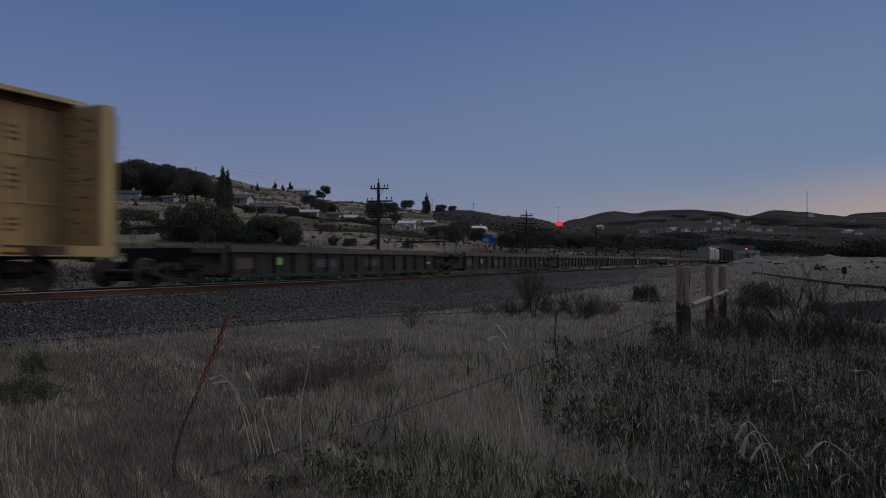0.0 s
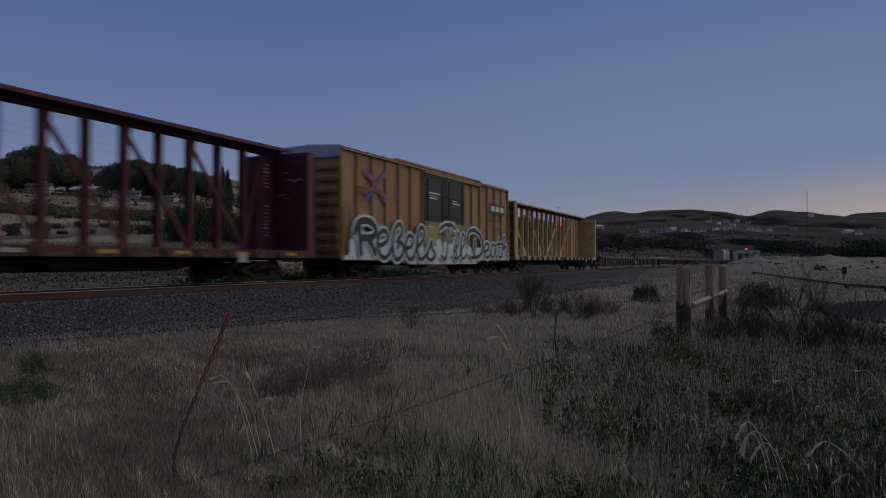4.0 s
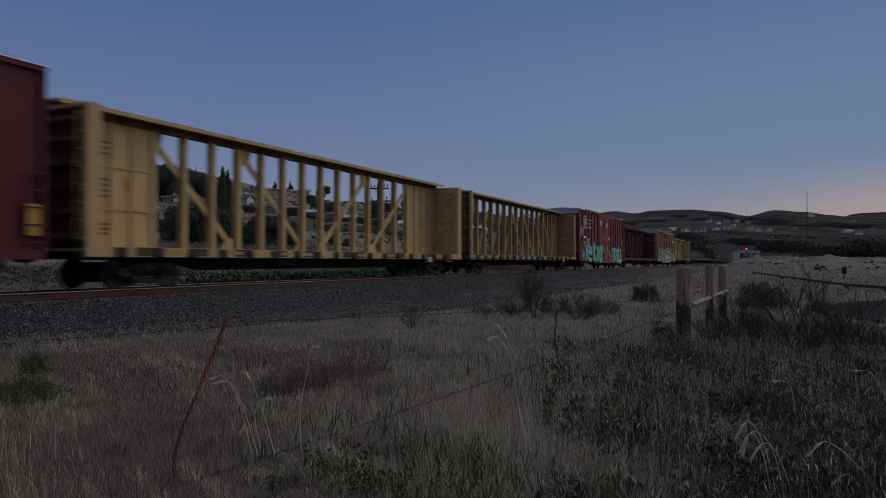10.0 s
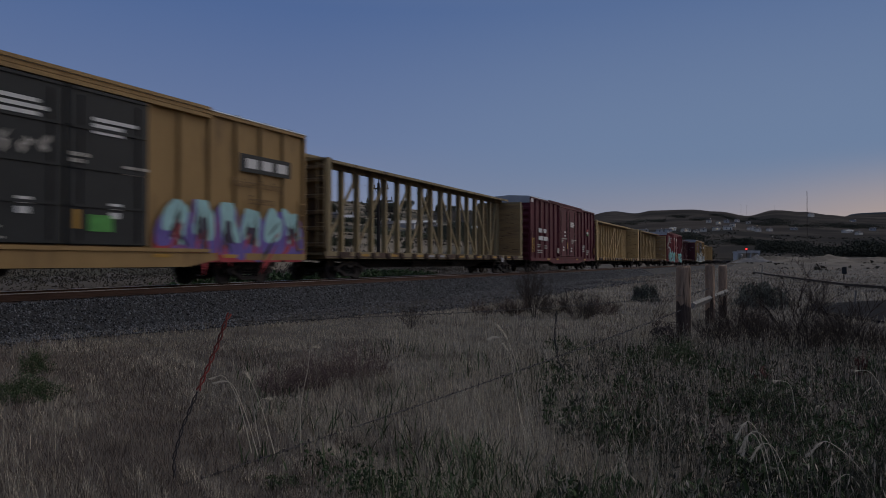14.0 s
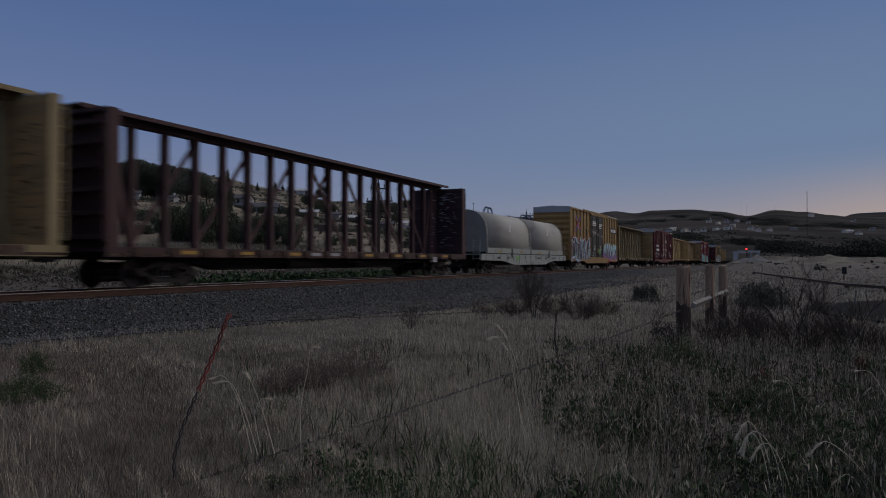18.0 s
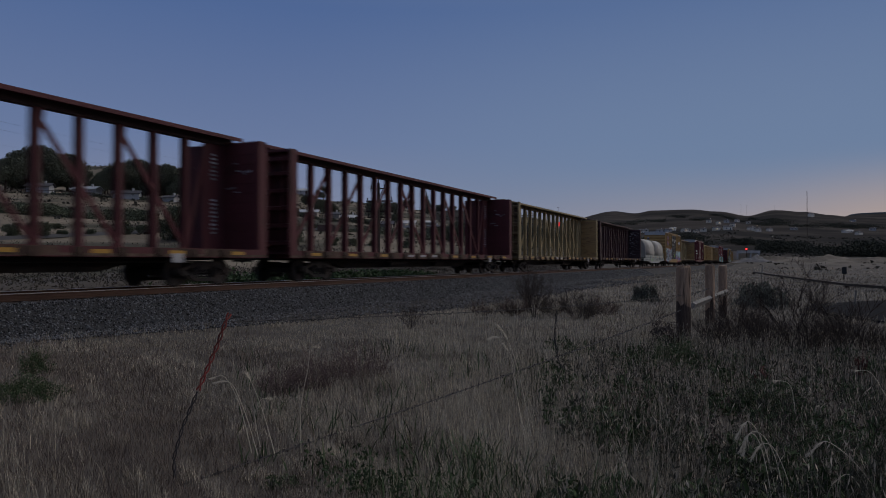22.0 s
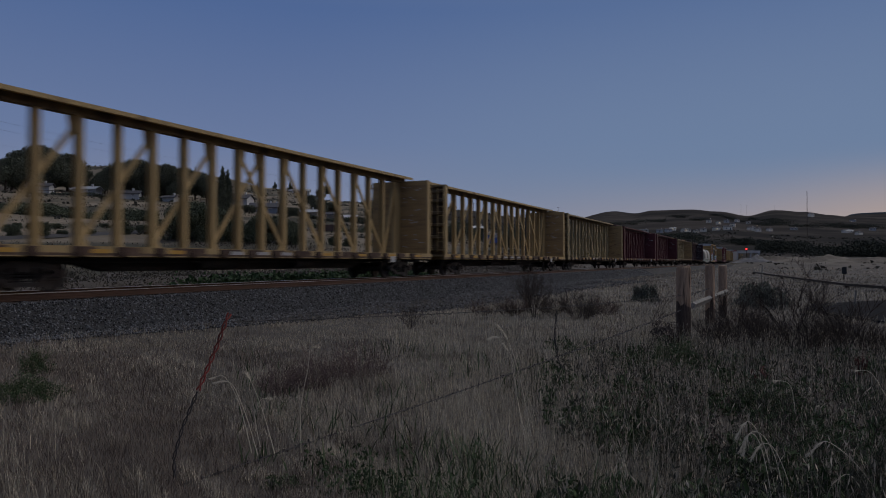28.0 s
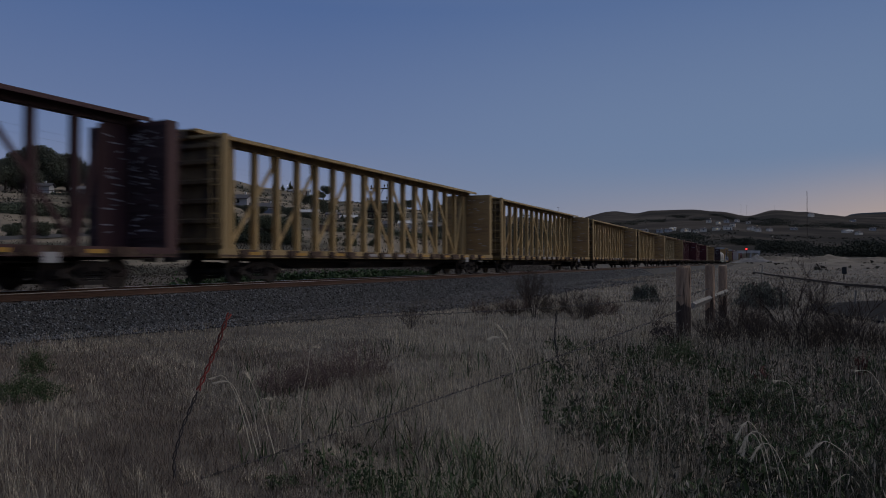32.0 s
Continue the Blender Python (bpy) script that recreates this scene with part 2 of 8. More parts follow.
def tube(bm, p, q, r, n=6, r2=None, caps=True):
    p, q = Vector(p), Vector(q)
    d = q - p
    if d.length < 1e-6:
        return
    u = d.orthogonal().normalized()
    w = d.normalized().cross(u)
    r2 = r if r2 is None else r2
    ring = lambda c, rr: [bm.verts.new(c + (u * math.cos(k * math.tau / n) + w * math.sin(k * math.tau / n)) * rr) for k in range(n)]
    a, b = ring(p, r), ring(q, r2)
    for k in range(n):
        bm.faces.new((a[k], a[(k + 1) % n], b[(k + 1) % n], b[k]))
    if caps:
        bm.faces.new(a[::-1])
        bm.faces.new(b)


def cable(bm, pts, rad, n=4, taper=0.0):
    """A bent wire or stem through the points, in one piece."""
    pts = [Vector(p) for p in pts]
    rings = []
    for k, p in enumerate(pts):
        d = (pts[min(k + 1, len(pts) - 1)] - pts[max(k - 1, 0)]).normalized()
        u = d.cross(Vector((0.31, 0.17, 0.94)))
        u = (u if u.length > 1e-4 else d.orthogonal()).normalized()
        w = d.cross(u)
        r = rad * (1 - taper * k / len(pts))
        rings.append([bm.verts.new(p + (u * math.cos(i * math.tau / n) + w * math.sin(i * math.tau / n)) * r) for i in range(n)])
    for a, b in zip(rings, rings[1:]):
        for i in range(n):
            bm.faces.new((a[i], a[(i + 1) % n], b[(i + 1) % n], b[i]))
    bm.faces.new(rings[0][::-1])
    bm.faces.new(rings[-1])


def bar(bm, p, q, w, h, up=(1, 0, 0)):
    """A square bar from p to q: w across 'up', h along it."""
    p, q = Vector(p), Vector(q)
    d = (q - p).normalized()
    u = Vector(up)
    s = d.cross(u).normalized() * w / 2
    u = u.normalized() * h / 2
    v = [bm.verts.new(c + i * s + j * u) for c in (p, q) for i, j in ((-1, -1), (1, -1), (1, 1), (-1, 1))]
    for k in range(4):
        bm.faces.new((v[k], v[(k + 1) % 4], v[4 + (k + 1) % 4], v[4 + k]))
    bm.faces.new(v[3::-1])
    bm.faces.new(v[4:])


def mesh_of(name, bm, material, bevel=0.0, smooth=False):
    if bevel:
        bmesh.ops.bevel(bm, geom=bm.edges[:], offset=bevel, segments=1, affect="EDGES", clamp_overlap=True)
    bmesh.ops.recalc_face_normals(bm, faces=bm.faces[:])
    me = bpy.data.meshes.new(name)
    bm.to_mesh(me)
    bm.free()
    me.materials.append(material)
    if smooth:
        me.shade_smooth()
    return me


def part(name, bm, material, parent, label="", bevel=0.0, smooth=False):
    """Links a bmesh (or a ready mesh) as one part under its thing."""
    me = bm if isinstance(bm, bpy.types.Mesh) else mesh_of(name, bm, material, bevel, smooth)
    ob = new(name, me)
    ob.parent = parent
    if label:
        ob["label"] = label
    return ob


def solo(name, bm, material, label, category, at=(0, 0, 0), group="", kind="", bevel=0.0, smooth=False, turn=0.0):
    me = bm if isinstance(bm, bpy.types.Mesh) else mesh_of(name, bm, material, bevel, smooth)
    ob = new(name, me)
    ob.matrix_basis = pose(*at, 0, 0, turn)
    return tagged(ob, label, category, group, kind)


def raw_mesh(name, verts, faces, material, smooth=False):
    """A mesh from numpy arrays; faces all of one size."""
    me = bpy.data.meshes.new(name)
    verts, faces = np.asarray(verts, dtype=np.float32), np.asarray(faces, dtype=np.int32)
    k = faces.shape[1]
    me.vertices.add(len(verts))
    me.vertices.foreach_set("co", verts.ravel())
    me.loops.add(faces.size)
    me.loops.foreach_set("vertex_index", faces.ravel())
    me.polygons.add(len(faces))
    me.polygons.foreach_set("loop_start", np.arange(len(faces), dtype=np.int32) * k)
    me.update(calc_edges=True)
    me.validate()
    me.materials.append(material)
    if smooth:
        me.shade_smooth()
    return me


def thing(name, label, category, at=(0, 0, 0), turn=0.0, group="", kind=""):
    ob = new(name)
    ob.empty_display_size = 0.5
    ob.matrix_basis = pose(*at, 0, 0, turn)
    return tagged(ob, label, category, group, kind)


# ---- the land ----
rng = np.random.default_rng(5)
WAVES = [(rng.normal(size=2), rng.uniform(0, 6.28)) for _ in range(14)]


def ripple(x, y, size):
    """Soft uneven ground, about -1 to 1."""
    s = 0
    for i, (k, ph) in enumerate(WAVES):
        s = s + np.sin((k[0] * x + k[1] * y) / size * (1 + 0.35 * i) + ph) / (1 + 0.3 * i)
    return s / 3.0


REACH = (0, 30, 60, 100, 250, 500, 900, 1600, 3000, 4800)
HEIGHTS = {   # by bearing from the camera's axis: the land's height at each reach
    -60: (0, 0, 1.5, 4, 24, 64, 60, 58, 40, 0),
    -34: (0, 0, 1.5, 4, 23.5, 62, 60, 58, 40, 0),
    -27: (0, 0, 1.5, 4, 23.2, 59.5, 58, 55, 40, 0),
    -20.6: (0, 0, 1.5, 4, 22.7, 63.5, 60, 55, 40, 0),
    -17.6: (0, 0, 1.45, 4, 21.2, 58, 55, 52, 40, 0),
    -13.5: (0, 0, 1.4, 4, 19, 51, 50, 50, 40, 0),
    -8.2: (0, 0, 1.3, 3.6, 16.5, 43, 44, 45, 40, 0),
    0: (0, 0, 1.0, 2.8, 13, 37.5, 38, 45, 40, 0),
    6.5: (0, 0, 0.6, 2.0, 8, 32, 36, 50, 40, 0),
    10.5: (0, 0, 0.3, 1.0, 5, 25, 42, 94, 60, 0),
    13.1: (0, 0, 0, 0.4, 3.4, 14, 40, 110, 80, 0),
    15.06: (0, 0, 0, 0.3, 3.3, 14, 41, 105, 80, 0),
    16.2: (0, 0, 0, 0.2, 3.2, 14, 42, 110, 85, 0),
    19.07: (0, 0, 0, 0, 3.0, 13, 44, 111, 90, 0),
    20.83: (0, 0, 0, 0, 2.9, 13, 44, 107, 90, 0),
    22.92: (0, 0, 0, 0, 3.1, 12, 41, 96, 90, 0),
    24.69: (0, 0, 0, 0, 3.1, 11, 38, 106, 100, 0),
    26.65: (0, 0, 0, 0, 2.9, 10, 36, 100, 120, 0),
    28.32: (0, 0, 0, 0, 2.9, 9.5, 34, 92, 150, 0),
    29.93: (0, 0, 0, 0, 3.0, 9, 33, 84, 177, 0),
    31.6: (0, 0, 0, 0, 3.0, 8.5, 32, 80, 178, 0),
    60: (0, 0, 0, 0, 3.0, 8.0, 30, 80, 190, 0),
}
BEARINGS = sorted(HEIGHTS)
TABLE = np.array([HEIGHTS[k] for k in BEARINGS], dtype=float)


def land(x, y):
    """The height of the ground, for arrays or numbers."""
    x, y = np.asarray(x, dtype=float), np.asarray(y, dtype=float)
    dx, dy = x - EYE.x, y - EYE.y
    r = np.hypot(dx, dy)
    b = np.degrees(np.arctan2(dx * SIDE.x + dy * SIDE.y, dx * AHEAD.x + dy * AHEAD.y))
    b = np.clip(b, BEARINGS[0], BEARINGS[-1])
    i = np.clip(np.searchsorted(BEARINGS, b) - 1, 0, len(BEARINGS) - 2)
    ks = np.array(BEARINGS, dtype=float)
    f = (b - ks[i]) / (ks[i + 1] - ks[i])
    f = f * f * (3 - 2 * f)
    j = np.clip(np.searchsorted(REACH, r) - 1, 0, len(REACH) - 2)
    rs = np.array(REACH, dtype=float)
    g = np.clip((r - rs[j]) / (rs[j + 1] - rs[j]), 0, 1)
    z = (TABLE[i, j] * (1 - f) + TABLE[i + 1, j] * f) * (1 - g) + (TABLE[i, j + 1] * (1 - f) + TABLE[i + 1, j + 1] * f) * g
    far = np.clip((r - 60) / 400, 0, 1)
    z = z + far * (ripple(x, y, 60) * 1.6 + ripple(x + 300, y, 18) * 0.5) + np.clip(r / 900 - 0.5, 0, 1) * ripple(x, y, 210) * 1.5
    cut = np.clip((np.abs(x) - 6) / np.where(x > 0, 4.5, 9.0), 0, 1)
    cut = np.maximum(cut, np.clip((y - 330) / 110, 0, 1))          # the cutting closes where the line leaves the view
    near = ripple(x, y, 2.6) * 0.05 * np.clip((np.abs(x) - 3) / 3, 0, 1)
    bank = np.clip((-x - 5.0) / 3.5, 0, 1) ** 2 * np.clip((160 - r) / 60, 0, 1) * np.clip((x + 26) / 10, 0, 1) * (0.75 + 0.2 * ripple(x, y, 3.0))
    return np.where(x < 0, np.maximum(z * cut, bank), z * cut) + near


def land_at(x, y):
    return float(land(x, y))


def build_ground():
    front = np.radians(np.concatenate([np.arange(-44, 44, 0.4), np.arange(44, 316, 4.0)]))
    radii = np.concatenate([[0.0], 1.2 * 1.052 ** np.arange(164)])
    a, r = np.meshgrid(front, radii, indexing="ij")
    side, ahead = r * np.sin(a), r * np.cos(a)
    x = EYE.x + SIDE.x * side + AHEAD.x * ahead
    y = EYE.y + SIDE.y * side + AHEAD.y * ahead
    z = land(x, y)
    na, nr = a.shape
    i, j = np.meshgrid(np.arange(na), np.arange(nr - 1), indexing="ij")
    k = lambda p, q: (p % na) * nr + q
    faces = np.stack([k(i, j), k(i, j + 1), k(i + 1, j + 1), k(i + 1, j)], axis=-1).reshape(-1, 4)
    me = raw_mesh("ground", np.stack([x, y, z], -1).reshape(-1, 3), faces, M["soil"], smooth=True)
    me.materials.append(M["hillsoil"])
    me.materials.append(M["slopesoil"])
    me.materials.append(M["ridgehaze"])
    rr = r.ravel()[faces[:, 0]]
    xx = x.ravel()[faces[:, 0]]
    yy = y.ravel()[faces[:, 0]]
    edge = 60 * ripple(xx, yy, 120)
    bb = np.degrees(a.ravel()[faces[:, 0]])
    dry = np.where((bb > -1) & (bb < 60), 300 - 6 * np.clip(bb, 0, 10), 760)             # the slope's dry grass ends earlier where the valley opens
    kind = np.where(rr + edge > dry, 1, np.where(xx < -14, 2, np.where(rr > 230, 1, 0)))
    # beyond 2300 m the land takes the colour with haze painted in
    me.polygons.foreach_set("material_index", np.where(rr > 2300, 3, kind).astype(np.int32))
    tagged(new("ground", me), "dry tan dusk field rising to brown hills", "ground", kind="structure")


build_ground()


def build_track():
    bm = bmesh.new()
    prism(bm, [(-6.2, -0.2), (-5.4, 0.10), (-2.85, 0.12), (-1.75, 0.62), (1.75, 0.62), (3.2, -0.15)], -160, 470)
    tagged(new("ballast_bed", mesh_of("ballast_bed", bm, M["ballast"])), "dark grey crushed stone railway ballast bed", "ballast", kind="structure")
    bed = thing("railway_track", "single railway track with rusty rails on timber ties", "track", at=(0, 0, RAIL), kind="structure")
    for s in (-1, 1):
        bm = bmesh.new()
        prof = [(-0.07, -0.17), (0.07, -0.17), (0.07, -0.155), (0.012, -0.13), (0.012, -0.045), (0.036, -0.035), (0.036, -0.004),
                (-0.036, -0.004), (-0.036, -0.035), (-0.012, -0.045), (-0.012, -0.13), (-0.07, -0.155)]
        prism(bm, [(s * 0.753 + p, q) for p, q in prof], -160, 470)
        r = part("rail", bm, M["rail"], bed)
        bm = bmesh.new()
        box(bm, s * 0.753 - 0.0385, s * 0.753 + 0.0385, -160, 470, -0.013, 0.0)
        part("running_surface", bm, M["railhead"], r, "bright worn steel rail head")
    bm = bmesh.new()
    box(bm, -1.3, 1.3, -0.11, 0.11, -0.33, -0.172)
    me = mesh_of("tie", bm, M["tie"], 0.01)
    for k in range(220):
        t = part("tie", me, None, bed)
        t.matrix_basis = pose(0, -12 + 0.56 * k, 0, 0, 0, rng.uniform(-0.6, 0.6))


build_track()


def build_gravel_road():
    """A dark gravel service road that widens beside the ballast as the line goes off."""
    n, m = 60, 8
    ys = np.concatenate([np.linspace(7, 34, 30), np.linspace(36, 150, n - 30)])
    y, f = np.meshgrid(ys, np.linspace(0, 1, m), indexing="ij")
    x = 2.9 + f * (0.2 + np.clip((y - 8) * 0.30, 0, 4.1) + 0.25 * ripple(y * 0 + 3, y, 2.0))
    z = land(x, y) + np.where((f == 0) | (f == 1), -0.06, 0.035)
    i, j = np.meshgrid(np.arange(n - 1), np.arange(m - 1), indexing="ij")
    k = lambda a, b: a * m + b
    faces = np.stack([k(i, j), k(i, j + 1), k(i + 1, j + 1), k(i + 1, j)], -1).reshape(-1, 4)
    me = raw_mesh("gravel_road", np.stack([x, y, z], -1).reshape(-1, 3), faces, M["darkgravel"], smooth=True)
    tagged(new("gravel_road", me), "dark gravel service road beside the ballast", "road", kind="structure")


M["darkgravel"] = mat("dark_road_gravel", (0.046, 0.041, 0.038), 0.95, vary=0.4, scale=1.2, fine=25, bump=0.6, world_space=True, spec=0.1)
build_gravel_road()


# ---- the train ----
def run(t):
    """How far the train has gone, t seconds after the start."""
    return 13.164 * t + 0.01453 * t * t


WHEEL = 0.42
CARS = []            # (thing, middle of the body along the track at the start)
WHEELS = []          # (wheelset, its pose on its truck, middle of its car)


def wheelset_mesh():
    bm = bmesh.new()
    for s in (-1, 1):
        ring = [(0.70, 0.12), (0.70, 0.33), (0.715, 0.34), (0.72, WHEEL - 0.01), (0.735, WHEEL), (0.83, WHEEL - 0.01), (0.84, 0.36), (0.79, 0.34), (0.775, 0.16), (0.82, 0.11)]
        n = 24
        rings = [[bm.verts.new((s * x, r * math.cos(k * math.tau / n), r * math.sin(k * math.tau / n))) for k in range(n)] for x, r in ring]
        for a, b in zip(rings, rings[1:]):
            for k in range(n):
                bm.faces.new((a[k], a[(k + 1) % n], b[(k + 1) % n], b[k]))
        bm.faces.new(rings[0])
        bm.faces.new(rings[-1])
        tube(bm, (s * 0.82, 0, 0), (s * 1.12, 0, 0), 0.10, 12)
        for k in range(3):
            a = k * math.tau / 3
            tube(bm, (s * 1.12, 0.06 * math.cos(a), 0.06 * math.sin(a)), (s * 1.14, 0.06 * math.cos(a), 0.06 * math.sin(a)), 0.016, 6)
    tube(bm, (-0.72, 0, 0), (0.72, 0, 0), 0.09, 12)
    return mesh_of("wheelset", bm, M["wheel"])


WHEELSET = wheelset_mesh()


def side_frame_mesh():
    """The cast side frame of a truck: arched top, window, spring pocket, bearing housings."""
    bm = bmesh.new()
    prism(bm, [(-1.12, 0.38), (-1.12, 0.52), (-0.76, 0.57), (-0.42, 0.71), (0.42, 0.71), (0.76, 0.57), (1.12, 0.52), (1.12, 0.38), (0.80, 0.44), (0.42, 0.59), (-0.42, 0.59), (-0.80, 0.44)], -0.06, 0.06, axis="x")
    prism(bm, [(-0.84, 0.45), (-0.70, 0.46), (-0.36, 0.25), (0.36, 0.25), (0.70, 0.46), (0.84, 0.45), (0.42, 0.15), (-0.42, 0.15)], -0.06, 0.06, axis="x")
    for y in (-0.44, 0.35):
        box(bm, -0.07, 0.07, y, y + 0.09, 0.22, 0.60)
    for y in (-0.89, 0.89):
        box(bm, -0.11, 0.11, y - 0.11, y + 0.11, 0.33, 0.53)
    for y in (-0.17, 0.0, 0.17):
        for z in range(4):
            tube(bm, (0.0, y, 0.26 + 0.065 * z), (0.0, y, 0.30 + 0.065 * z), 0.07, 8)
    return mesh_of("side_frame", bm, M["steel"])


SIDE_FRAME = side_frame_mesh()


def bolster_mesh():
    bm = bmesh.new()
    box(bm, -1.1, 1.1, -0.22, 0.22, 0.50, 0.68)
    tube(bm, (0, 0, 0.66), (0, 0, 0.80), 0.2, 12)
    for y in (-0.55, 0.55):
        bar(bm, (-0.95, y, 0.38), (0.95, y, 0.38), 0.1, 0.12, (0, 0, 1))
    return mesh_of("truck", bm, M["steel"])


BOLSTER = bolster_mesh()


def add_truck(car, y):
    truck = part("truck", BOLSTER, None, car, "dark cast steel two-axle truck")
    truck.matrix_basis = pose(0, y, 0)
    for s in (-1, 1):
        f = part("side_frame", SIDE_FRAME, None, truck)
        f.matrix_basis = pose(s * 1.02, 0, 0)
    for a in (-0.89, 0.89):
        w = part("wheelset", WHEELSET, None, truck)
        w.matrix_basis = pose(0, a, WHEEL)


def coupler_mesh():
    bm = bmesh.new()
    box(bm, -0.11, 0.11, -0.75, 0.42, 0.78, 0.98)
    box(bm, -0.2, 0.12, 0.30, 0.60, 0.72, 1.02)
    tube(bm, (0.13, 0.5, 0.70), (0.13, 0.5, 1.04), 0.07, 8)
    tube(bm, (-0.35, 0.0, 0.62), (-0.35, 0.55, 0.42), 0.03, 6)
    return mesh_of("coupler", bm, M["steel"], 0.02)


COUPLER = coupler_mesh()


def couplers(car, half):
    for s in (1, -1):
        c = part("coupler", COUPLER, None, car)
        c.matrix_basis = pose(0, s * half, 0, 0, 0, 0 if s > 0 else 180)


def ladder(car, x, y, z0, z1, rungs, paint, along="y", width=0.42):
    bm = bmesh.new()
    for k in range(rungs):
        z = z0 + (z1 - z0) * k / max(1, rungs - 1)
        if along == "y":
            bar(bm, (x, y - width / 2, z), (x, y + width / 2, z), 0.03, 0.03)
        else:
            bar(bm, (x - width / 2, y, z), (x + width / 2, y, z), 0.03, 0.03, (0, 1, 0))
    for e in (-1, 1):
        if along == "y":
            bar(bm, (x, y + e * width / 2, z0 - 0.08), (x, y + e * width / 2, z1 + 0.08), 0.035, 0.035)
        else:
            bar(bm, (x + e * width / 2, y, z0 - 0.08), (x + e * width / 2, y, z1 + 0.08), 0.035, 0.035, (0, 1, 0))
    part("ladder", bm, paint, car)


def plate(bm, x, y0, y1, z0, z1, t=0.006):
    box(bm, x, x + t, y0, y1, z0, z1)


def centerbeam(paint, style, label, marks, seed):
    """A centre-partition lumber car, empty: deck, end bulkheads, a row of posts with braces under a wide top chord."""
    rnd = random.Random(seed)
    car = thing("centerbeam_flatcar", label, "rail car", group="rail cars of the freight train")
    L = 22.6
    h = L / 2
    bm = bmesh.new()
    box(bm, -1.5, 1.5, -h, h, 0.98, 1.05)
    for s in (-1, 1):
        prism(bm, [(s * 1.42, 0.87), (s * 1.52, 0.87), (s * 1.52, 1.10), (s * 1.42, 1.10)], -h + 0.02, h - 0.02)
        box(bm, min(s * 1.30, s * 1.52), max(s * 1.30, s * 1.52), -h + 0.02, h - 0.02, 0.845, 0.87)
    for k in range(17):
        y = -h + 0.75 + k * (L - 1.5) / 16
        box(bm, -1.4, 1.4, y - 0.06, y + 0.06, 0.82, 0.98)
    part("deck", bm, paint, car)
    bm = bmesh.new()
    prism(bm, [(-h + 0.3, 0.80), (-h + 4.2, 0.72), (-h + 5.4, 0.46), (h - 5.4, 0.46), (h - 4.2, 0.72), (h - 0.3, 0.80), (h - 0.3, 0.98), (-h + 0.3, 0.98)], -0.33, 0.33, axis="x")
    part("centre_sill", bm, M["steel"], car)
    bm = bmesh.new()
    for y0, y1, z in ((-3.2, -1.6, 0.5), (1.4, 2.4, 0.55)):
        tube(bm, (0.75, y0, 0.70), (0.75, y1, 0.70), 0.2, 10)
    tube(bm, (0.9, -h + 2.0, 0.72), (0.9, h - 2.0, 0.72), 0.025, 5)
    part("brake_gear", bm, M["steel"], car)
    # top chord: a flat cap with turned-down lips on a box
    bm = bmesh.new()
    prism(bm, [(-0.53, 4.645), (-0.53, 4.76), (0.53, 4.76), (0.53, 4.645), (0.50, 4.645), (0.50, 4.715), (-0.50, 4.715), (-0.50, 4.645)], -h + 0.05, h - 0.05)
    chord = part("top_chord", bm, paint, car)
    bm = bmesh.new()
    box(bm, -0.11, 0.11, -h + 0.05, h - 0.05, 4.50, 4.713)
    # the beam takes a darker colour than the cap above it
    part("chord_beam", bm, M["yellowdark"] if paint in (M["yellow"], M["tan"], M["paleyellow"]) else M["scuffdark"], chord, "darker beam under the cap")
    n = 17
    inset = {"trussed": 0.93, "panel": 0.956}.get(style, 0.85)
    first = -h + inset
    step = (L - 2 * inset) / n
    post = bmesh.new()
    eye_ = [(-0.11, -0.085), (-0.085, -0.085), (-0.085, -0.012), (0.085, -0.012), (0.085, -0.085), (0.11, -0.085), (0.11, 0.085), (0.085, 0.085), (0.085, 0.012), (-0.085, 0.012), (-0.085, 0.085), (-0.11, 0.085)]
    low, high = [[post.verts.new((px, py, z)) for px, py in eye_] for z in (1.05, 4.50)]
    for k in range(12):
        post.faces.new((low[k], low[(k + 1) % 12], high[(k + 1) % 12], high[k]))
    post = mesh_of("post", post, paint)
    blank = 2 if style == "panel" else 1      # bays filled by a solid web next to each bulkhead
    for k in range(blank, n - blank + 1):
        p = part("post", post, None, car)
        p.matrix_basis = pose(0, first + k * step, 0)
    spans = []
    if style == "panel":
        for a, b in ((3.39, 6.82), (7.34, 10.77)):
            spans += [(-h + a, 4.30, -h + b, 1.25), (h - a, 4.30, h - b, 1.25)]
    else:
        for k in range(1, 8, 2):
            spans += [(first + (k + 2) * step, 4.35, first + k * step, 1.15), (first + (n - k - 2) * step, 4.35, first + (n - k) * step, 1.15)]
    for k, (ya, za, yb, zb) in enumerate(spans):
        bm = bmesh.new()
        x = 0.04 if k % 2 else -0.04
        bar(bm, (x, ya, za), (x, yb, zb), 0.14 if style != "panel" else 0.2, 0.05)
        sgn = 1 if yb > ya else -1
        gz = 0.42 if style == "panel" else 0.3 if style == "trussed" else 0.22
        # gussets at both ends
        prism(bm, [(ya - sgn * 0.10, 4.50), (ya + sgn * gz, 4.50), (ya + sgn * gz * 0.8, 4.22 - gz * 0.4), (ya - sgn * 0.10, 4.16 - gz * 0.5)], x - 0.03, x + 0.03, axis="x")
        prism(bm, [(yb + sgn * 0.10, 1.05), (yb - sgn * gz * 1.3, 1.05), (yb - sgn * gz * 0.7, 1.2 + gz * 0.5), (yb + sgn * 0.10, 1.25 + gz * 0.6)], x - 0.03, x + 0.03, axis="x")
        part("brace", bm, paint, car)
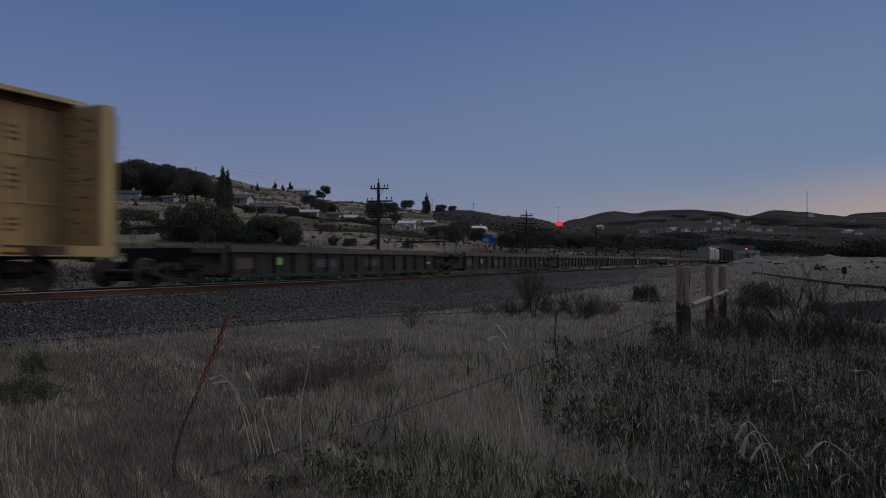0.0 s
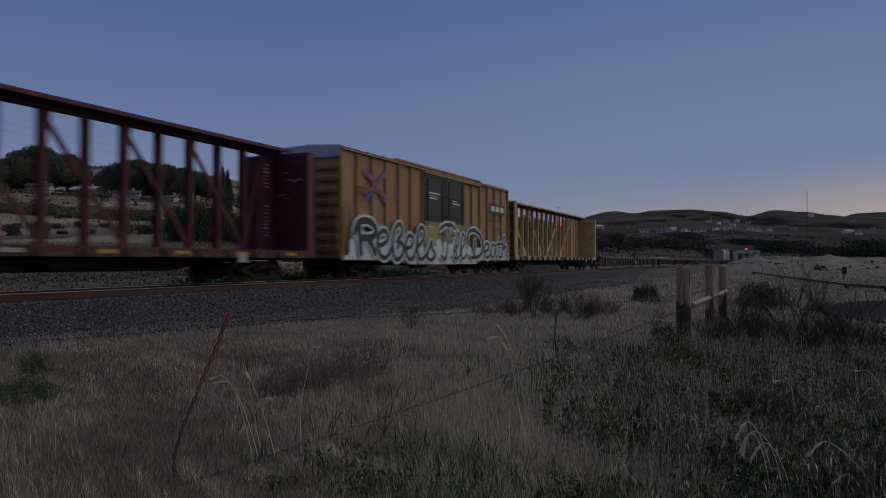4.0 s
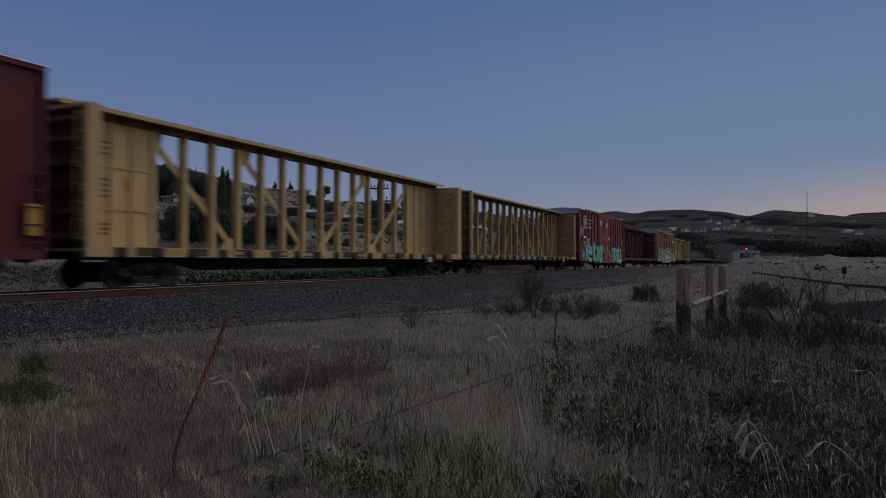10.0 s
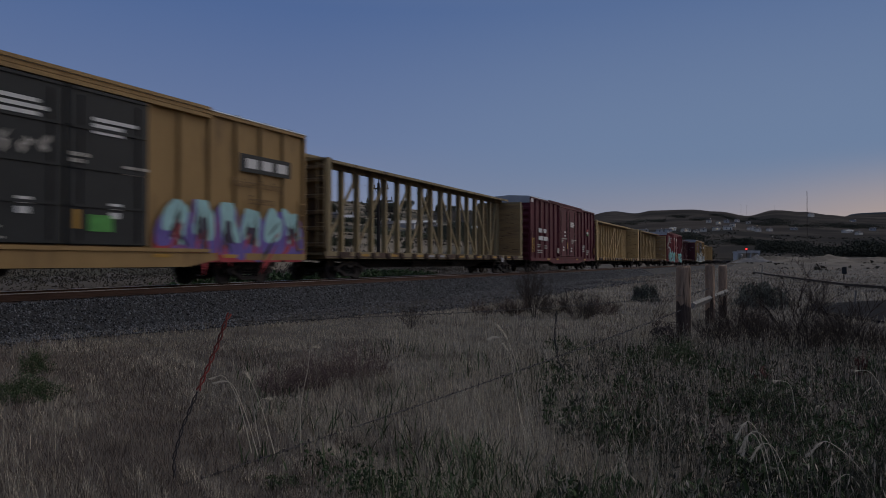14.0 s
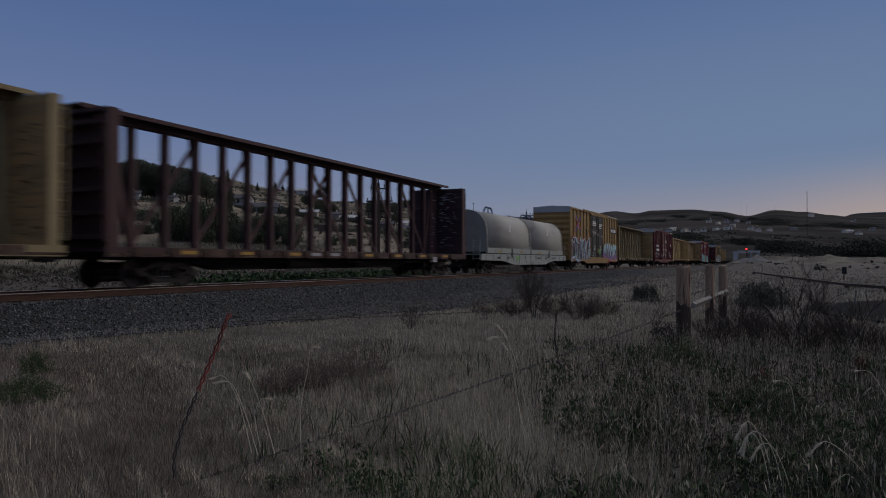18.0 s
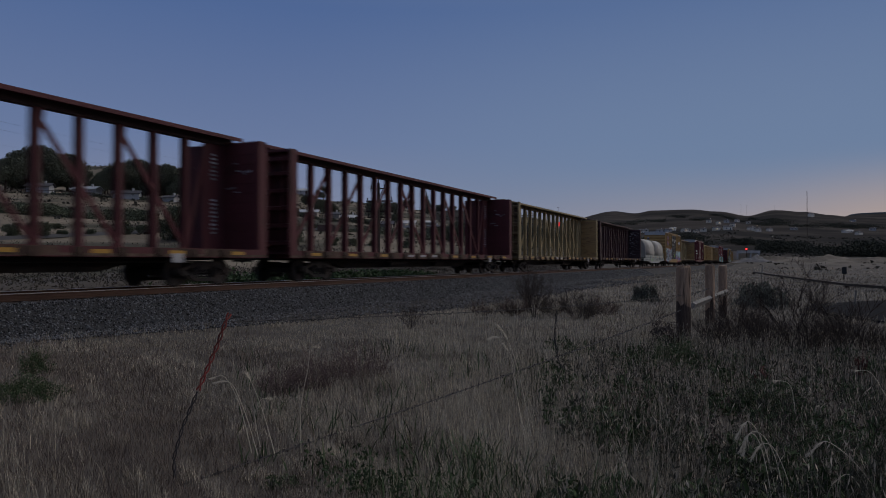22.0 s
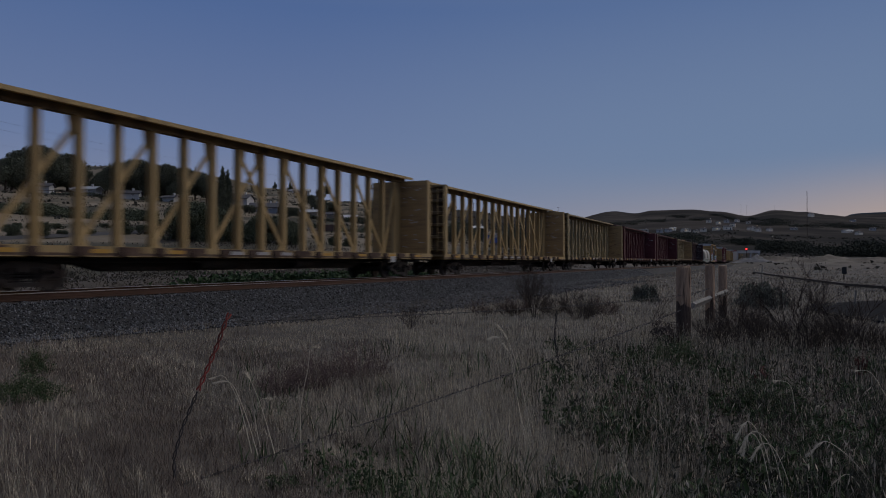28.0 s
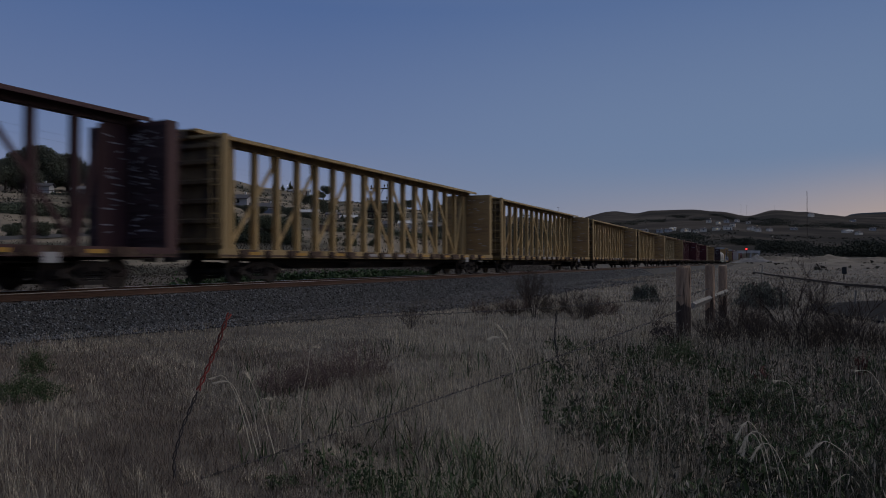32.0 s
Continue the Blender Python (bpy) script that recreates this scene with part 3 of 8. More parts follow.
    for s in (-1, 1):
        w = blank * step
        e = s * (h - 0.42)
        bm = bmesh.new()
        if style == "panel":
            y0, y1 = sorted((e, s * (h - inset - w)))
            box(bm, -0.05, 0.05, y0, y1, 1.05, 4.5)
            for k in range(5):
                y = y0 + 0.05 + k * (y1 - y0 - 0.1) / 4
                rb = bmesh.new()
                box(rb, -0.11, 0.11, y - 0.04, y + 0.04, 1.05, 4.5)
                part("web_rib", rb, paint, car)
            for z in (2.15, 3.3):
                rb = bmesh.new()
                box(rb, -0.09, 0.09, y0, y1, z - 0.03, z + 0.03)
                part("web_seam", rb, paint, car)
            for k, zz in enumerate((3.95, 3.80, 3.65, 2.95, 2.80, 2.65, 2.5, 1.75, 1.62, 1.49)):
                rb = bmesh.new()
                yc = (y0 + y1) / 2 + s * 0.15
                box(rb, 0.05, 0.056, yc - 0.25, yc + 0.16 + 0.05 * (k % 3), zz - 0.045, zz + 0.02)
                part("stencil_line", rb, M["marks_dark"], car)
        else:
            pale = style == "trussed"
            web = 0.72 if pale else 0.95
            prism(bm, [(e, 1.05), (e - s * web, 1.05), (e - s * web, 4.32), (e - s * (web - 0.15), 4.5), (e, 4.5)], -0.05, 0.05, axis="x")
            rb = bmesh.new()
            bar(rb, (0.02, e - s * 1.66, 1.12), (0.02, e - s * (web - 0.08), 4.3), 0.17, 0.14)
            part("end_brace", rb, paint, car)
            rb = bmesh.new()
            bar(rb, (0.09, e - s * web, 1.05), (0.09, e - s * web, 4.4), 0.1, 0.08)
            part("web_flange", rb, paint, car)
            if marks == "light" and not pale:
                for k in range(16):
                    rb = bmesh.new()
                    if paint == M["maroon"]:
                        # a stacked column of white stencil rows
                        ya, za, ln = e - s * 0.45, 4.15 - 0.13 * k - (0.55 if k > 6 else 0), 0.09 + 0.03 * (k % 3)
                        bar(rb, (0.053, ya - ln, za), (0.053, ya + ln, za), 0.06, 0.006)
                    else:
                        ya, za, ln = e - s * rnd.uniform(0.15, web - 0.2), rnd.uniform(1.3, 4.2), rnd.uniform(0.06, 0.22)
                        bar(rb, (0.053, ya - ln, za), (0.053, ya + ln, za + rnd.uniform(-0.08, 0.08)), 0.035, 0.006)
                    part("chalk_mark", rb, M["chalk"], car)
        part("end_web", bm, paint, car)
        # bulkhead: a boxed frame with a plain inner face and ribs on the outer face
        bm = bmesh.new()
        yi, yo = s * (h - 0.42), s * (h - (0.15 if style == "trussed" else 0.05))
        tall = [(-1.5, yi), (-1.5, yo), (-1.38, yo), (-1.38, yi + s * 0.05), (1.38, yi + s * 0.05), (1.38, yo), (1.5, yo), (1.5, yi)]
        rings = [[bm.verts.new((px, py, z)) for px, py in tall] for z in (1.05, 4.49)]
        for i in range(8):
            bm.faces.new((rings[0][i], rings[0][(i + 1) % 8], rings[1][(i + 1) % 8], rings[1][i]))
        for q in rings:
            bm.faces.new((q[0], q[1], q[2], q[3]))
            bm.faces.new((q[0], q[3], q[4], q[7]))
            bm.faces.new((q[4], q[5], q[6], q[7]))
        bulk = part("bulkhead", bm, paint, car)
        bm = bmesh.new()
        y0, y1 = sorted((yi, yo))
        box(bm, -1.5, 1.5, y0, y1, 4.49, 4.57)
        part("cap", bm, paint, bulk)
        # yellow and tan cars get a darker yellow on outer sheet and ribs
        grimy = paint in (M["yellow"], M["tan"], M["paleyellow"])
        # the lining boards of the inner face, and the sheet behind the ribs
        for k in range(11):
            bm = bmesh.new()
            za = 1.08 + k * 0.308
            ys = sorted((yi - s * 0.001, yi - s * (0.018 + 0.004 * (k % 3))))
            box(bm, -1.44, 1.44, ys[0], ys[1], za, za + 0.298)
            part("lining_board", bm, M["scuffed"] if style == "trussed" else M["scuffdark"] if paint == M["brown"] else paint, bulk)
        bm = bmesh.new()
        ys = sorted((yi + s * 0.051, yi + s * 0.056))
        box(bm, -1.375, 1.375, ys[0], ys[1], 1.07, 4.48)
        part("backing_sheet", bm, M["yellowdark"] if grimy else paint, bulk)
        for z in (1.35, 1.95, 2.55, 3.15, 3.75, 4.25):
            bm = bmesh.new()
            prism(bm, [(yi + s * 0.05, z - 0.11), (yo - s * 0.03, z - 0.05), (yo - s * 0.03, z + 0.05), (yi + s * 0.05, z + 0.11)], -1.38, 1.38, axis="x")
            part("rib", bm, M["yellowdark"] if grimy else paint, bulk)
        if marks:
            # stencilled lines of writing, too small to read, on the inner face and the web
            for row in range(44 if paint == M["brown"] else 20 if grimy else 6):
                bm = bmesh.new()
                z = 4.3 - 3.0 * rnd.random() ** 1.2
                x0 = rnd.uniform(0.12, 1.05)
                ln = rnd.uniform(0.08, 0.4)
                ym = yi - s * 0.029
                bar(bm, (x0, ym, z), (x0 + ln, ym, z + rnd.uniform(-0.06, 0.06)), 0.006, rnd.uniform(0.022, 0.055), (0, 0, 1))
                part("chalk_mark", bm, M["chalk"] if not grimy else M["marks_" + marks], bulk)
        ladder(car, 1.32, s * (h + 0.03), 1.3, 4.3, 8, paint, along="x", width=0.32)
        add_truck(car, s * (h - 2.35))
    couplers(car, h)
    if style != "panel":
        bm = bmesh.new()
        plate(bm, 1.5205, -h + 0.03, h - 0.03, 0.872, 0.935, 0.002)
        part("sill_grime", bm, M["rustpatch"], car, "grimy rust-worn lower sill")
    win = bmesh.new()
    box(win, 1.50, 1.575, -0.16, 0.16, 0.81, 1.04)
    tube(win, (1.50, 0, 0.87), (1.61, 0, 0.87), 0.07, 8)
    win = mesh_of("strap_winch", win, M["rustdark"])
    patch = bmesh.new()
    plate(patch, 1.5205, -0.38, 0.38, 0.835, 1.05, 0.003)
    patch = mesh_of("rust_patch", patch, M["rustpatch"])
    ref = {}
    for key in ("reflect", "reflectwhite"):
        bm = bmesh.new()
        plate(bm, 1.522, -0.27, 0.27, 0.88, 0.98)
        ref[key] = mesh_of("reflector", bm, M[key])
    for k in range(n):
        y = first + (k + 0.05) * step
        w = part("strap_winch", win, None, car)
        w.matrix_basis = pose(0, y, 0.04)
        if rnd.random() < 0.75:
            w = part("rust_patch", patch, None, car)
            w.matrix_basis = pose(0, y + rnd.uniform(0.1, 0.9), 0.04)
        if k % 2 == seed % 2 or k in (6, 7):
            r = part("reflector", ref["reflectwhite" if k in (6, 7, 8) else "reflect"], None, car)
            r.matrix_basis = pose(0, y + step / 2, 0.05)
    bm = bmesh.new()
    plate(bm, 1.53, h - 4.05, h - 3.65, 0.70, 0.95)
    part("data_board", bm, M["reflectwhite"], car, "small white stencilled data board")
    return car


def text_part(name, text, size, paint, car, x, y, z, offset=0.0, shear=0.0, squeeze=1.0, label=""):
    """Lettering on the side that faces the field, running towards the car's front."""
    cu = bpy.data.curves.new(name, "FONT")
    cu.body, cu.size, cu.offset, cu.shear, cu.extrude, cu.resolution_u = text, size, offset, shear, 0.002, 3
    cu.align_x = "LEFT"
    tmp = bpy.data.objects.new(name, cu)
    me = bpy.data.meshes.new_from_object(tmp)
    bpy.data.objects.remove(tmp)
    me.materials.append(paint)
    m = Matrix(((0, 0, 1, x), (squeeze, 0, 0, y), (0, 1, 0, z), (0, 0, 0, 1)))
    me.transform(m)
    ob = part(name, me, None, car, label)
    return ob


def spray(car, x, y0, y1, z0, z1, cells, layers, seed, width=0.34):
    """A sprayed piece that spells nothing: swollen overlapping shapes in layers, each (paint, growth) a little proud of the last;
    a layer of negative growth is laid as slashes inside the shapes."""
    w = (y1 - y0) / cells
    for k, (paint, grow, *lift) in enumerate(layers):
        for i in range(cells):
            rnd = random.Random(seed * 131 + i)
            cy, cz = y0 + (i + 0.5) * w, (z0 + z1) / 2 + rnd.uniform(-0.06, 0.06) + (lift[0] if lift else 0)
            tilt = rnd.uniform(-0.35, 0.35)
            waves = [(rnd.uniform(0.03, 0.16), rnd.uniform(0, 6.28)) for _ in range(3)]
            xx = x + 0.0045 * ((i * 2) % 5) + 0.0009 * k
            if grow > 1 and rnd.random() > 0.5:
                continue
            hole = grow > 1
            if grow > -0.2:
                pts = []
                for q in range(30):
                    a = q * math.tau / 30
                    rad = 1 + sum(v * math.sin((n + 2) * a + ph) for n, (v, ph) in enumerate(waves))
                    ca, sa = math.cos(a), math.sin(a)
                    u = math.copysign(abs(ca) ** 0.75, ca) * (w * 0.17 if hole else w * 0.55 + grow) * rad
                    v = math.copysign(abs(sa) ** 0.75, sa) * ((z1 - z0) * 0.2 if hole else (z1 - z0) * 0.46 + grow) * rad
                    pts.append((cy + u + v * tilt, min(max(cz + v, z0 - 0.04), z1 + 0.14)))
                bm = bmesh.new()
                prism(bm, pts, xx, xx + 0.003, axis="x")
                part("spray_shape", bm, paint, car)
            else:
                for q in range(3):
                    bm = bmesh.new()
                    a0, b0 = cy + rnd.uniform(-0.3, 0.3) * w, cz + rnd.uniform(-0.3, 0.3) * (z1 - z0)
                    ln, an = rnd.uniform(0.2, 0.42) * (z1 - z0), rnd.uniform(0.6, 2.2)
                    dy, dz = math.cos(an) * ln, math.sin(an) * ln
                    th = rnd.uniform(0.04, 0.10)
                    prism(bm, [(a0 - dy, b0 - dz), (a0 - 0.3 * dy + th, b0 - 0.3 * dz), (a0 + dy, b0 + dz), (a0 + 0.2 * dy - th, b0 + 0.2 * dz)], xx, xx + 0.003, axis="x")
                    part("spray_slash", bm, paint, car)


def ribbon(bm, pts, width, x, blunt=False):
    """A flat sprayed stroke through (y, z) points on the side of a car, rounded at its ends."""
    P = [Vector((0, *p)) for p in pts]
    fine = []
    for a in range(len(P) - 1):
        for k in range(5):
            f = k / 5
            p0, p1, p2, p3 = P[max(0, a - 1)], P[a], P[a + 1], P[min(len(P) - 1, a + 2)]
            fine.append(p1.lerp(p2, f) if blunt else 0.5 * ((2 * p1) + (p2 - p0) * f + (2 * p0 - 5 * p1 + 4 * p2 - p3) * f * f + (3 * p1 - p0 - 3 * p2 + p3) * f ** 3))
    fine.append(P[-1])
    ways = [(fine[min(i + 1, len(fine) - 1)] - fine[max(i - 1, 0)]).normalized() for i in range(len(fine))]
    rows = [(fine[0] - ways[0] * width * 0.4, ways[0], 0.25)] + [(p, d, 0.5) for p, d in zip(fine, ways)] + [(fine[-1] + ways[-1] * width * 0.4, ways[-1], 0.25)]
    rings = []
    for p, d, w in rows:
        side = Vector((0, -d.z, d.y)) * width * w
        rings.append([bm.verts.new((x + dx, q.y, q.z)) for dx, q in ((0, p - side), (0, p + side), (0.003, p + side), (0.003, p - side))])
    for a, b in zip(rings, rings[1:]):
        for i in range(4):
            bm.faces.new((a[i], a[(i + 1) % 4], b[(i + 1) % 4], b[i]))
    bm.faces.new(rings[0][::-1])
    bm.faces.new(rings[-1])


SCRIPT = {   # script letters as brush strokes in a unit box
    "R": (((0.22, 0.0), (0.17, 0.45), (0.14, 0.8)), ((-0.05, 0.6), (0.1, 0.9), (0.42, 1.0), (0.72, 0.92), (0.86, 0.7), (0.7, 0.5), (0.25, 0.46)), ((0.5, 0.46), (0.72, 0.22), (0.84, 0.0))),
    "e": (((0.15, 0.42), (0.6, 0.55), (0.74, 0.82), (0.5, 1.0), (0.2, 0.85), (0.08, 0.45), (0.3, 0.06), (0.65, 0.0), (1.0, 0.35)),),
    "b": (((0.4, 0.5), (0.72, 0.75), (0.62, 1.0), (0.3, 0.85), (0.14, 0.4), (0.3, 0.0), (0.65, 0.05), (0.85, 0.3), (0.62, 0.48), (0.45, 0.32)),),
    "l": (((0.1, 0.3), (0.6, 0.6), (0.72, 0.86), (0.5, 1.0), (0.25, 0.75), (0.2, 0.3), (0.45, 0.0), (1.0, 0.2)),),
    "s": (((0.0, 0.2), (0.42, 0.75), (0.5, 0.95), (0.6, 0.55), (0.85, 0.25), (0.5, 0.0), (0.1, 0.1)),),
    "T": (((0.0, 0.84), (0.3, 0.98), (0.75, 1.0), (1.0, 0.9)), ((0.55, 0.95), (0.5, 0.4), (0.35, 0.0), (0.1, 0.1))),
    "i": (((0.5, 0.68), (0.42, 0.2), (0.75, 0.0)), ((0.55, 0.9), (0.56, 0.93))),
    "D": (((0.5, 0.62), (0.42, 0.05)), ((0.05, 0.5), (0.12, 0.88), (0.45, 1.0), (0.8, 0.8), (0.95, 0.4), (0.75, 0.06), (0.3, 0.0))),
    "a": (((0.8, 0.9), (0.4, 1.0), (0.1, 0.6), (0.2, 0.1), (0.55, 0.1), (0.8, 0.8), (0.85, 0.2), (1.0, 0.05)),),
    "t": (((0.5, 1.0), (0.4, 0.3), (0.6, 0.0), (1.0, 0.12)), ((0.05, 0.66), (0.95, 0.72))),
    "h": (((0.1, 0.0), (0.15, 0.5), (0.32, 1.0), (0.48, 0.85), (0.25, 0.4)), ((0.28, 0.36), (0.6, 0.55), (0.76, 0.35), (0.8, 0.0), (1.0, 0.05))),
}


def sprayed_words(car, x, letters):
    """Sprayed script: each letter a black core in a white and a pale teal halo."""
    for k, (paint, grow) in enumerate((("sprayteal", 0.22), ("spraywhite", 0.13), ("sprayblack", 0.0))):
        for n, (letter, y0, y1, z0, z1, w) in enumerate(letters):
            bm = bmesh.new()
            for q, stroke in enumerate(SCRIPT[letter]):
                ribbon(bm, [(y0 + u * (y1 - y0), z0 + v * (z1 - z0)) for u, v in stroke], 0.72 * w + grow, x + 0.006 * k + 0.0006 * (n % 3) + 0.0002 * q)
            part("sprayed_letter", bm, M[paint], car, "sprayed script in black, white and pale teal")


SLABS = (((0.0, 0.0), (0.1, 1.0), (0.2, 0.95)), ((0.1, 0.95), (0.85, 0.88)), ((0.8, 1.0), (0.72, 0.45), (0.85, 0.0)), ((0.05, 0.05), (0.8, 0.02)), ((0.15, 0.5), (0.8, 0.45)),
         ((0.1, 0.9), (0.9, 0.1)), ((0.9, 0.95), (0.1, 0.05)), ((0.45, 1.0), (0.4, 0.0)), ((0.8, 0.8), (0.4, 1.0), (0.08, 0.6), (0.25, 0.08), (0.85, 0.15)))


def scrawl(car, x, y0, y1, z0, z1, cells, layers, seed, strokes=4):
    """A sprayed piece that spells nothing: crowded slab strokes, each layer (paint, width, slip) a little proud of the last."""
    w = (y1 - y0) / cells
    for i in range(cells):
        r = random.Random(seed * 17 + i)
        picks = r.sample(SLABS, strokes)
        lean, up, low = r.uniform(-0.12, 0.12), r.uniform(0.85, 1.1), r.uniform(-0.04, 0.08)
        for k, (paint, width, slip) in enumerate(layers):
            r2 = random.Random(seed * 31 + i)
            for q, stroke in enumerate(picks):
                bm = bmesh.new()
                pts = [(y0 + (i + 0.08 + 0.84 * (u + lean * v)) * w + slip, z0 + (low + v * (up - low)) * (z1 - z0) + slip) for u, v in ((u + r2.uniform(-0.13, 0.13), v + r2.uniform(-0.1, 0.1)) for u, v in stroke)]
                ribbon(bm, pts, width * (0.8 + 0.4 * ((q * 7 + i) % 3) / 2), x + 0.003 * k + 0.0009 * (i % 3) + 0.0002 * q, blunt=len(stroke) == 2)
                part("spray_shape", bm, M[paint], car)


def bars(car, x, y, z, rows, paint, height=0.09, gap=0.16, name="stencil_line"):
    """Lines of small writing that cannot be read: plain bars of the lines' widths."""
    for k, w in enumerate(rows):
        if w > 0:
            bm = bmesh.new()
            plate(bm, x, y, y + w, z - k * gap, z - k * gap + height, 0.004)
            part(name, bm, paint, car)


def boxcar(paint, door_paint, label, top=5.12, door_at=0.0, L=18.9, header=4.7, rear=-5.1):
    car = thing("boxcar", label, "rail car", group="rail cars of the freight train")
    h = L / 2
    bm = bmesh.new()
    box(bm, -1.45, 1.45, -h + 0.12, h - 0.12, 0.85, top - 0.06)
    part("body", bm, paint, car)
    dw = 2.45
    d0, d1 = door_at - dw, door_at + dw
    # outside posts and the sheets between them
    rib = bmesh.new()
    prism(rib, [(1.44, -0.09), (1.545, -0.05), (1.545, 0.05), (1.44, 0.09)], 0.85, top - 0.10)
    # the prism runs along y: stand it up
    bmesh.ops.transform(rib, matrix=Matrix(((1, 0, 0, 0), (0, 0, 1, 0), (0, 1, 0, 0), (0, 0, 0, 1))), verts=rib.verts[:])
    rib = mesh_of("side_post", rib, paint)
    for side in (1, -1):
        spots = []
        for a, b in ((-h + 0.12, d0), (d1, h - 0.12)):
            k = max(1, round((b - a) / 1.15))
            spots += [a + (b - a) * i / k for i in range(k + 1)]
        for y in spots:
            p = part("side_post", rib, None, car)
            p.matrix_basis = pose(0, y, 0, 0, 0, 0 if side > 0 else 180) if side > 0 else pose(0, y, 0, 0, 0, 180)
        bm = bmesh.new()
        s = side
        prism(bm, [(-h + 0.1, 0.98), (-h + 0.1, 0.78), (-h + 4.6, 0.76), (-h + 5.6, 0.58), (h - 5.6, 0.58), (h - 4.6, 0.76), (h - 0.1, 0.78), (h - 0.1, 0.98)],
              min(s * 1.44, s * 1.57), max(s * 1.44, s * 1.57), axis="x")
        part("side_sill", bm, paint, car)
        bm = bmesh.new()
        box(bm, min(s * 1.44, s * 1.56), max(s * 1.44, s * 1.56), -h + 0.1, h - 0.1, top - 0.16, top - 0.04)
        part("eave_rail", bm, paint, car)
        bm = bmesh.new()
        box(bm, min(s * 1.36, s * 1.60), max(s * 1.36, s * 1.60), rear, header, top - 0.05, top + 0.035)
        part("roof_header", bm, paint, car, "raised rail over the doors")
        # two plug doors with cross ribs, a frame and lock rods
        for k in (0, 1):
            y0 = d0 + k * dw + 0.04
            y1 = y0 + dw - 0.08
            bm = bmesh.new()
            box(bm, min(s * 1.45, s * 1.58), max(s * 1.45, s * 1.58), y0, y1, 1.12, top - 0.30)
            door = part("door", bm, door_paint, car, bevel=0.02)
            for z in (1.18, 2.05, 2.95, 3.9, top - 0.36):
                bm = bmesh.new()
                box(bm, min(s * 1.57, s * 1.615), max(s * 1.57, s * 1.615), y0 + 0.06, y1 - 0.06, z - 0.035, z + 0.035)
                part("cross_rib", bm, door_paint, door)
            bm = bmesh.new()
            for yy in (y0 + 0.35, y1 - 0.35):
                tube(bm, (s * 1.60, yy, 1.1), (s * 1.60, yy, top - 0.5), 0.025, 6)
            part("lock_rod", bm, M["steel"], door)
        bm = bmesh.new()
        for z in (1.04, top - 0.24):
            box(bm, min(s * 1.45, s * 1.62), max(s * 1.45, s * 1.62), d0 - 1.2 * (z < 2), d1 + 2.2, z - 0.05, z + 0.05)
        part("door_track", bm, door_paint if z < 2 else paint, car)
    bm = bmesh.new()
    prism(bm, [(-1.58, top - 0.05), (-1.5, top), (0, top + 0.09), (1.5, top), (1.58, top - 0.05), (1.5, top - 0.09), (-1.5, top - 0.09)], -h + 0.05, h - 0.05)
    rf = part("roof", bm, M["roof"], car, "galvanised ribbed roof")
    for k in range(14):
        y = -h + 0.8 + k * (L - 1.6) / 13
        bm = bmesh.new()
        prism(bm, [(-1.5, top + 0.005), (0, top + 0.095), (1.5, top + 0.005), (1.5, top + 0.04), (0, top + 0.13), (-1.5, top + 0.04)], y - 0.04, y + 0.04)
        part("roof_rib", bm, M["roof"], rf)
    for s in (-1, 1):
        bm = bmesh.new()
        a, b = sorted((s * (h - 0.12), s * h))
        box(bm, -1.5, 1.5, a, b - 0.04 if s > 0 else b, top - 0.45, top - 0.05)
        part("end_top_panel", bm, M["roof"], car, "bare galvanised upper end panel")
        bm = bmesh.new()
        y0, y1 = sorted((s * (h - 0.12), s * (h - 0.07)))
        box(bm, -1.5, 1.5, y0, y1, 0.85, top - 0.45)
        end = part("end_wall", bm, paint, car)
        for k in range(8):
            z = 1.2 + k * (top - 1.85) / 7.4
            bm = bmesh.new()
            prism(bm, [(s * (h - 0.07), z - 0.17), (s * h, z - 0.06), (s * h, z + 0.06), (s * (h - 0.07), z + 0.17)], -1.42, 1.42, axis="x")
            part("end_rib", bm, paint, end)
        ladder(car, 1.59, s * (h - 0.35), 1.15, 2.7, 5, paint)
        ladder(car, 1.2, s * (h + 0.03), 1.15, 2.7, 5, paint, along="x")
        add_truck(car, s * (h - 2.45))
    bm = bmesh.new()
    box(bm, -0.35, 0.35, -h + 0.2, h - 0.2, 0.55, 0.86)
    part("centre_sill", bm, M["steel"], car)
    bm = bmesh.new()
    tube(bm, (0.8, -2.2, 0.6), (0.8, -0.9, 0.6), 0.2, 10)
    tube(bm, (0.95, -h + 2.2, 0.62), (0.95, h - 2.2, 0.62), 0.025, 5)
    part("brake_gear", bm, M["steel"], car)
    for y in (-h + 4.2, -2.9, 2.9, h - 3.9):
        bm = bmesh.new()
        plate(bm, 1.575, y - 0.3, y + 0.3, 0.84, 0.94)
        part("reflector", bm, M["reflect"], car)
    couplers(car, h)
    return car


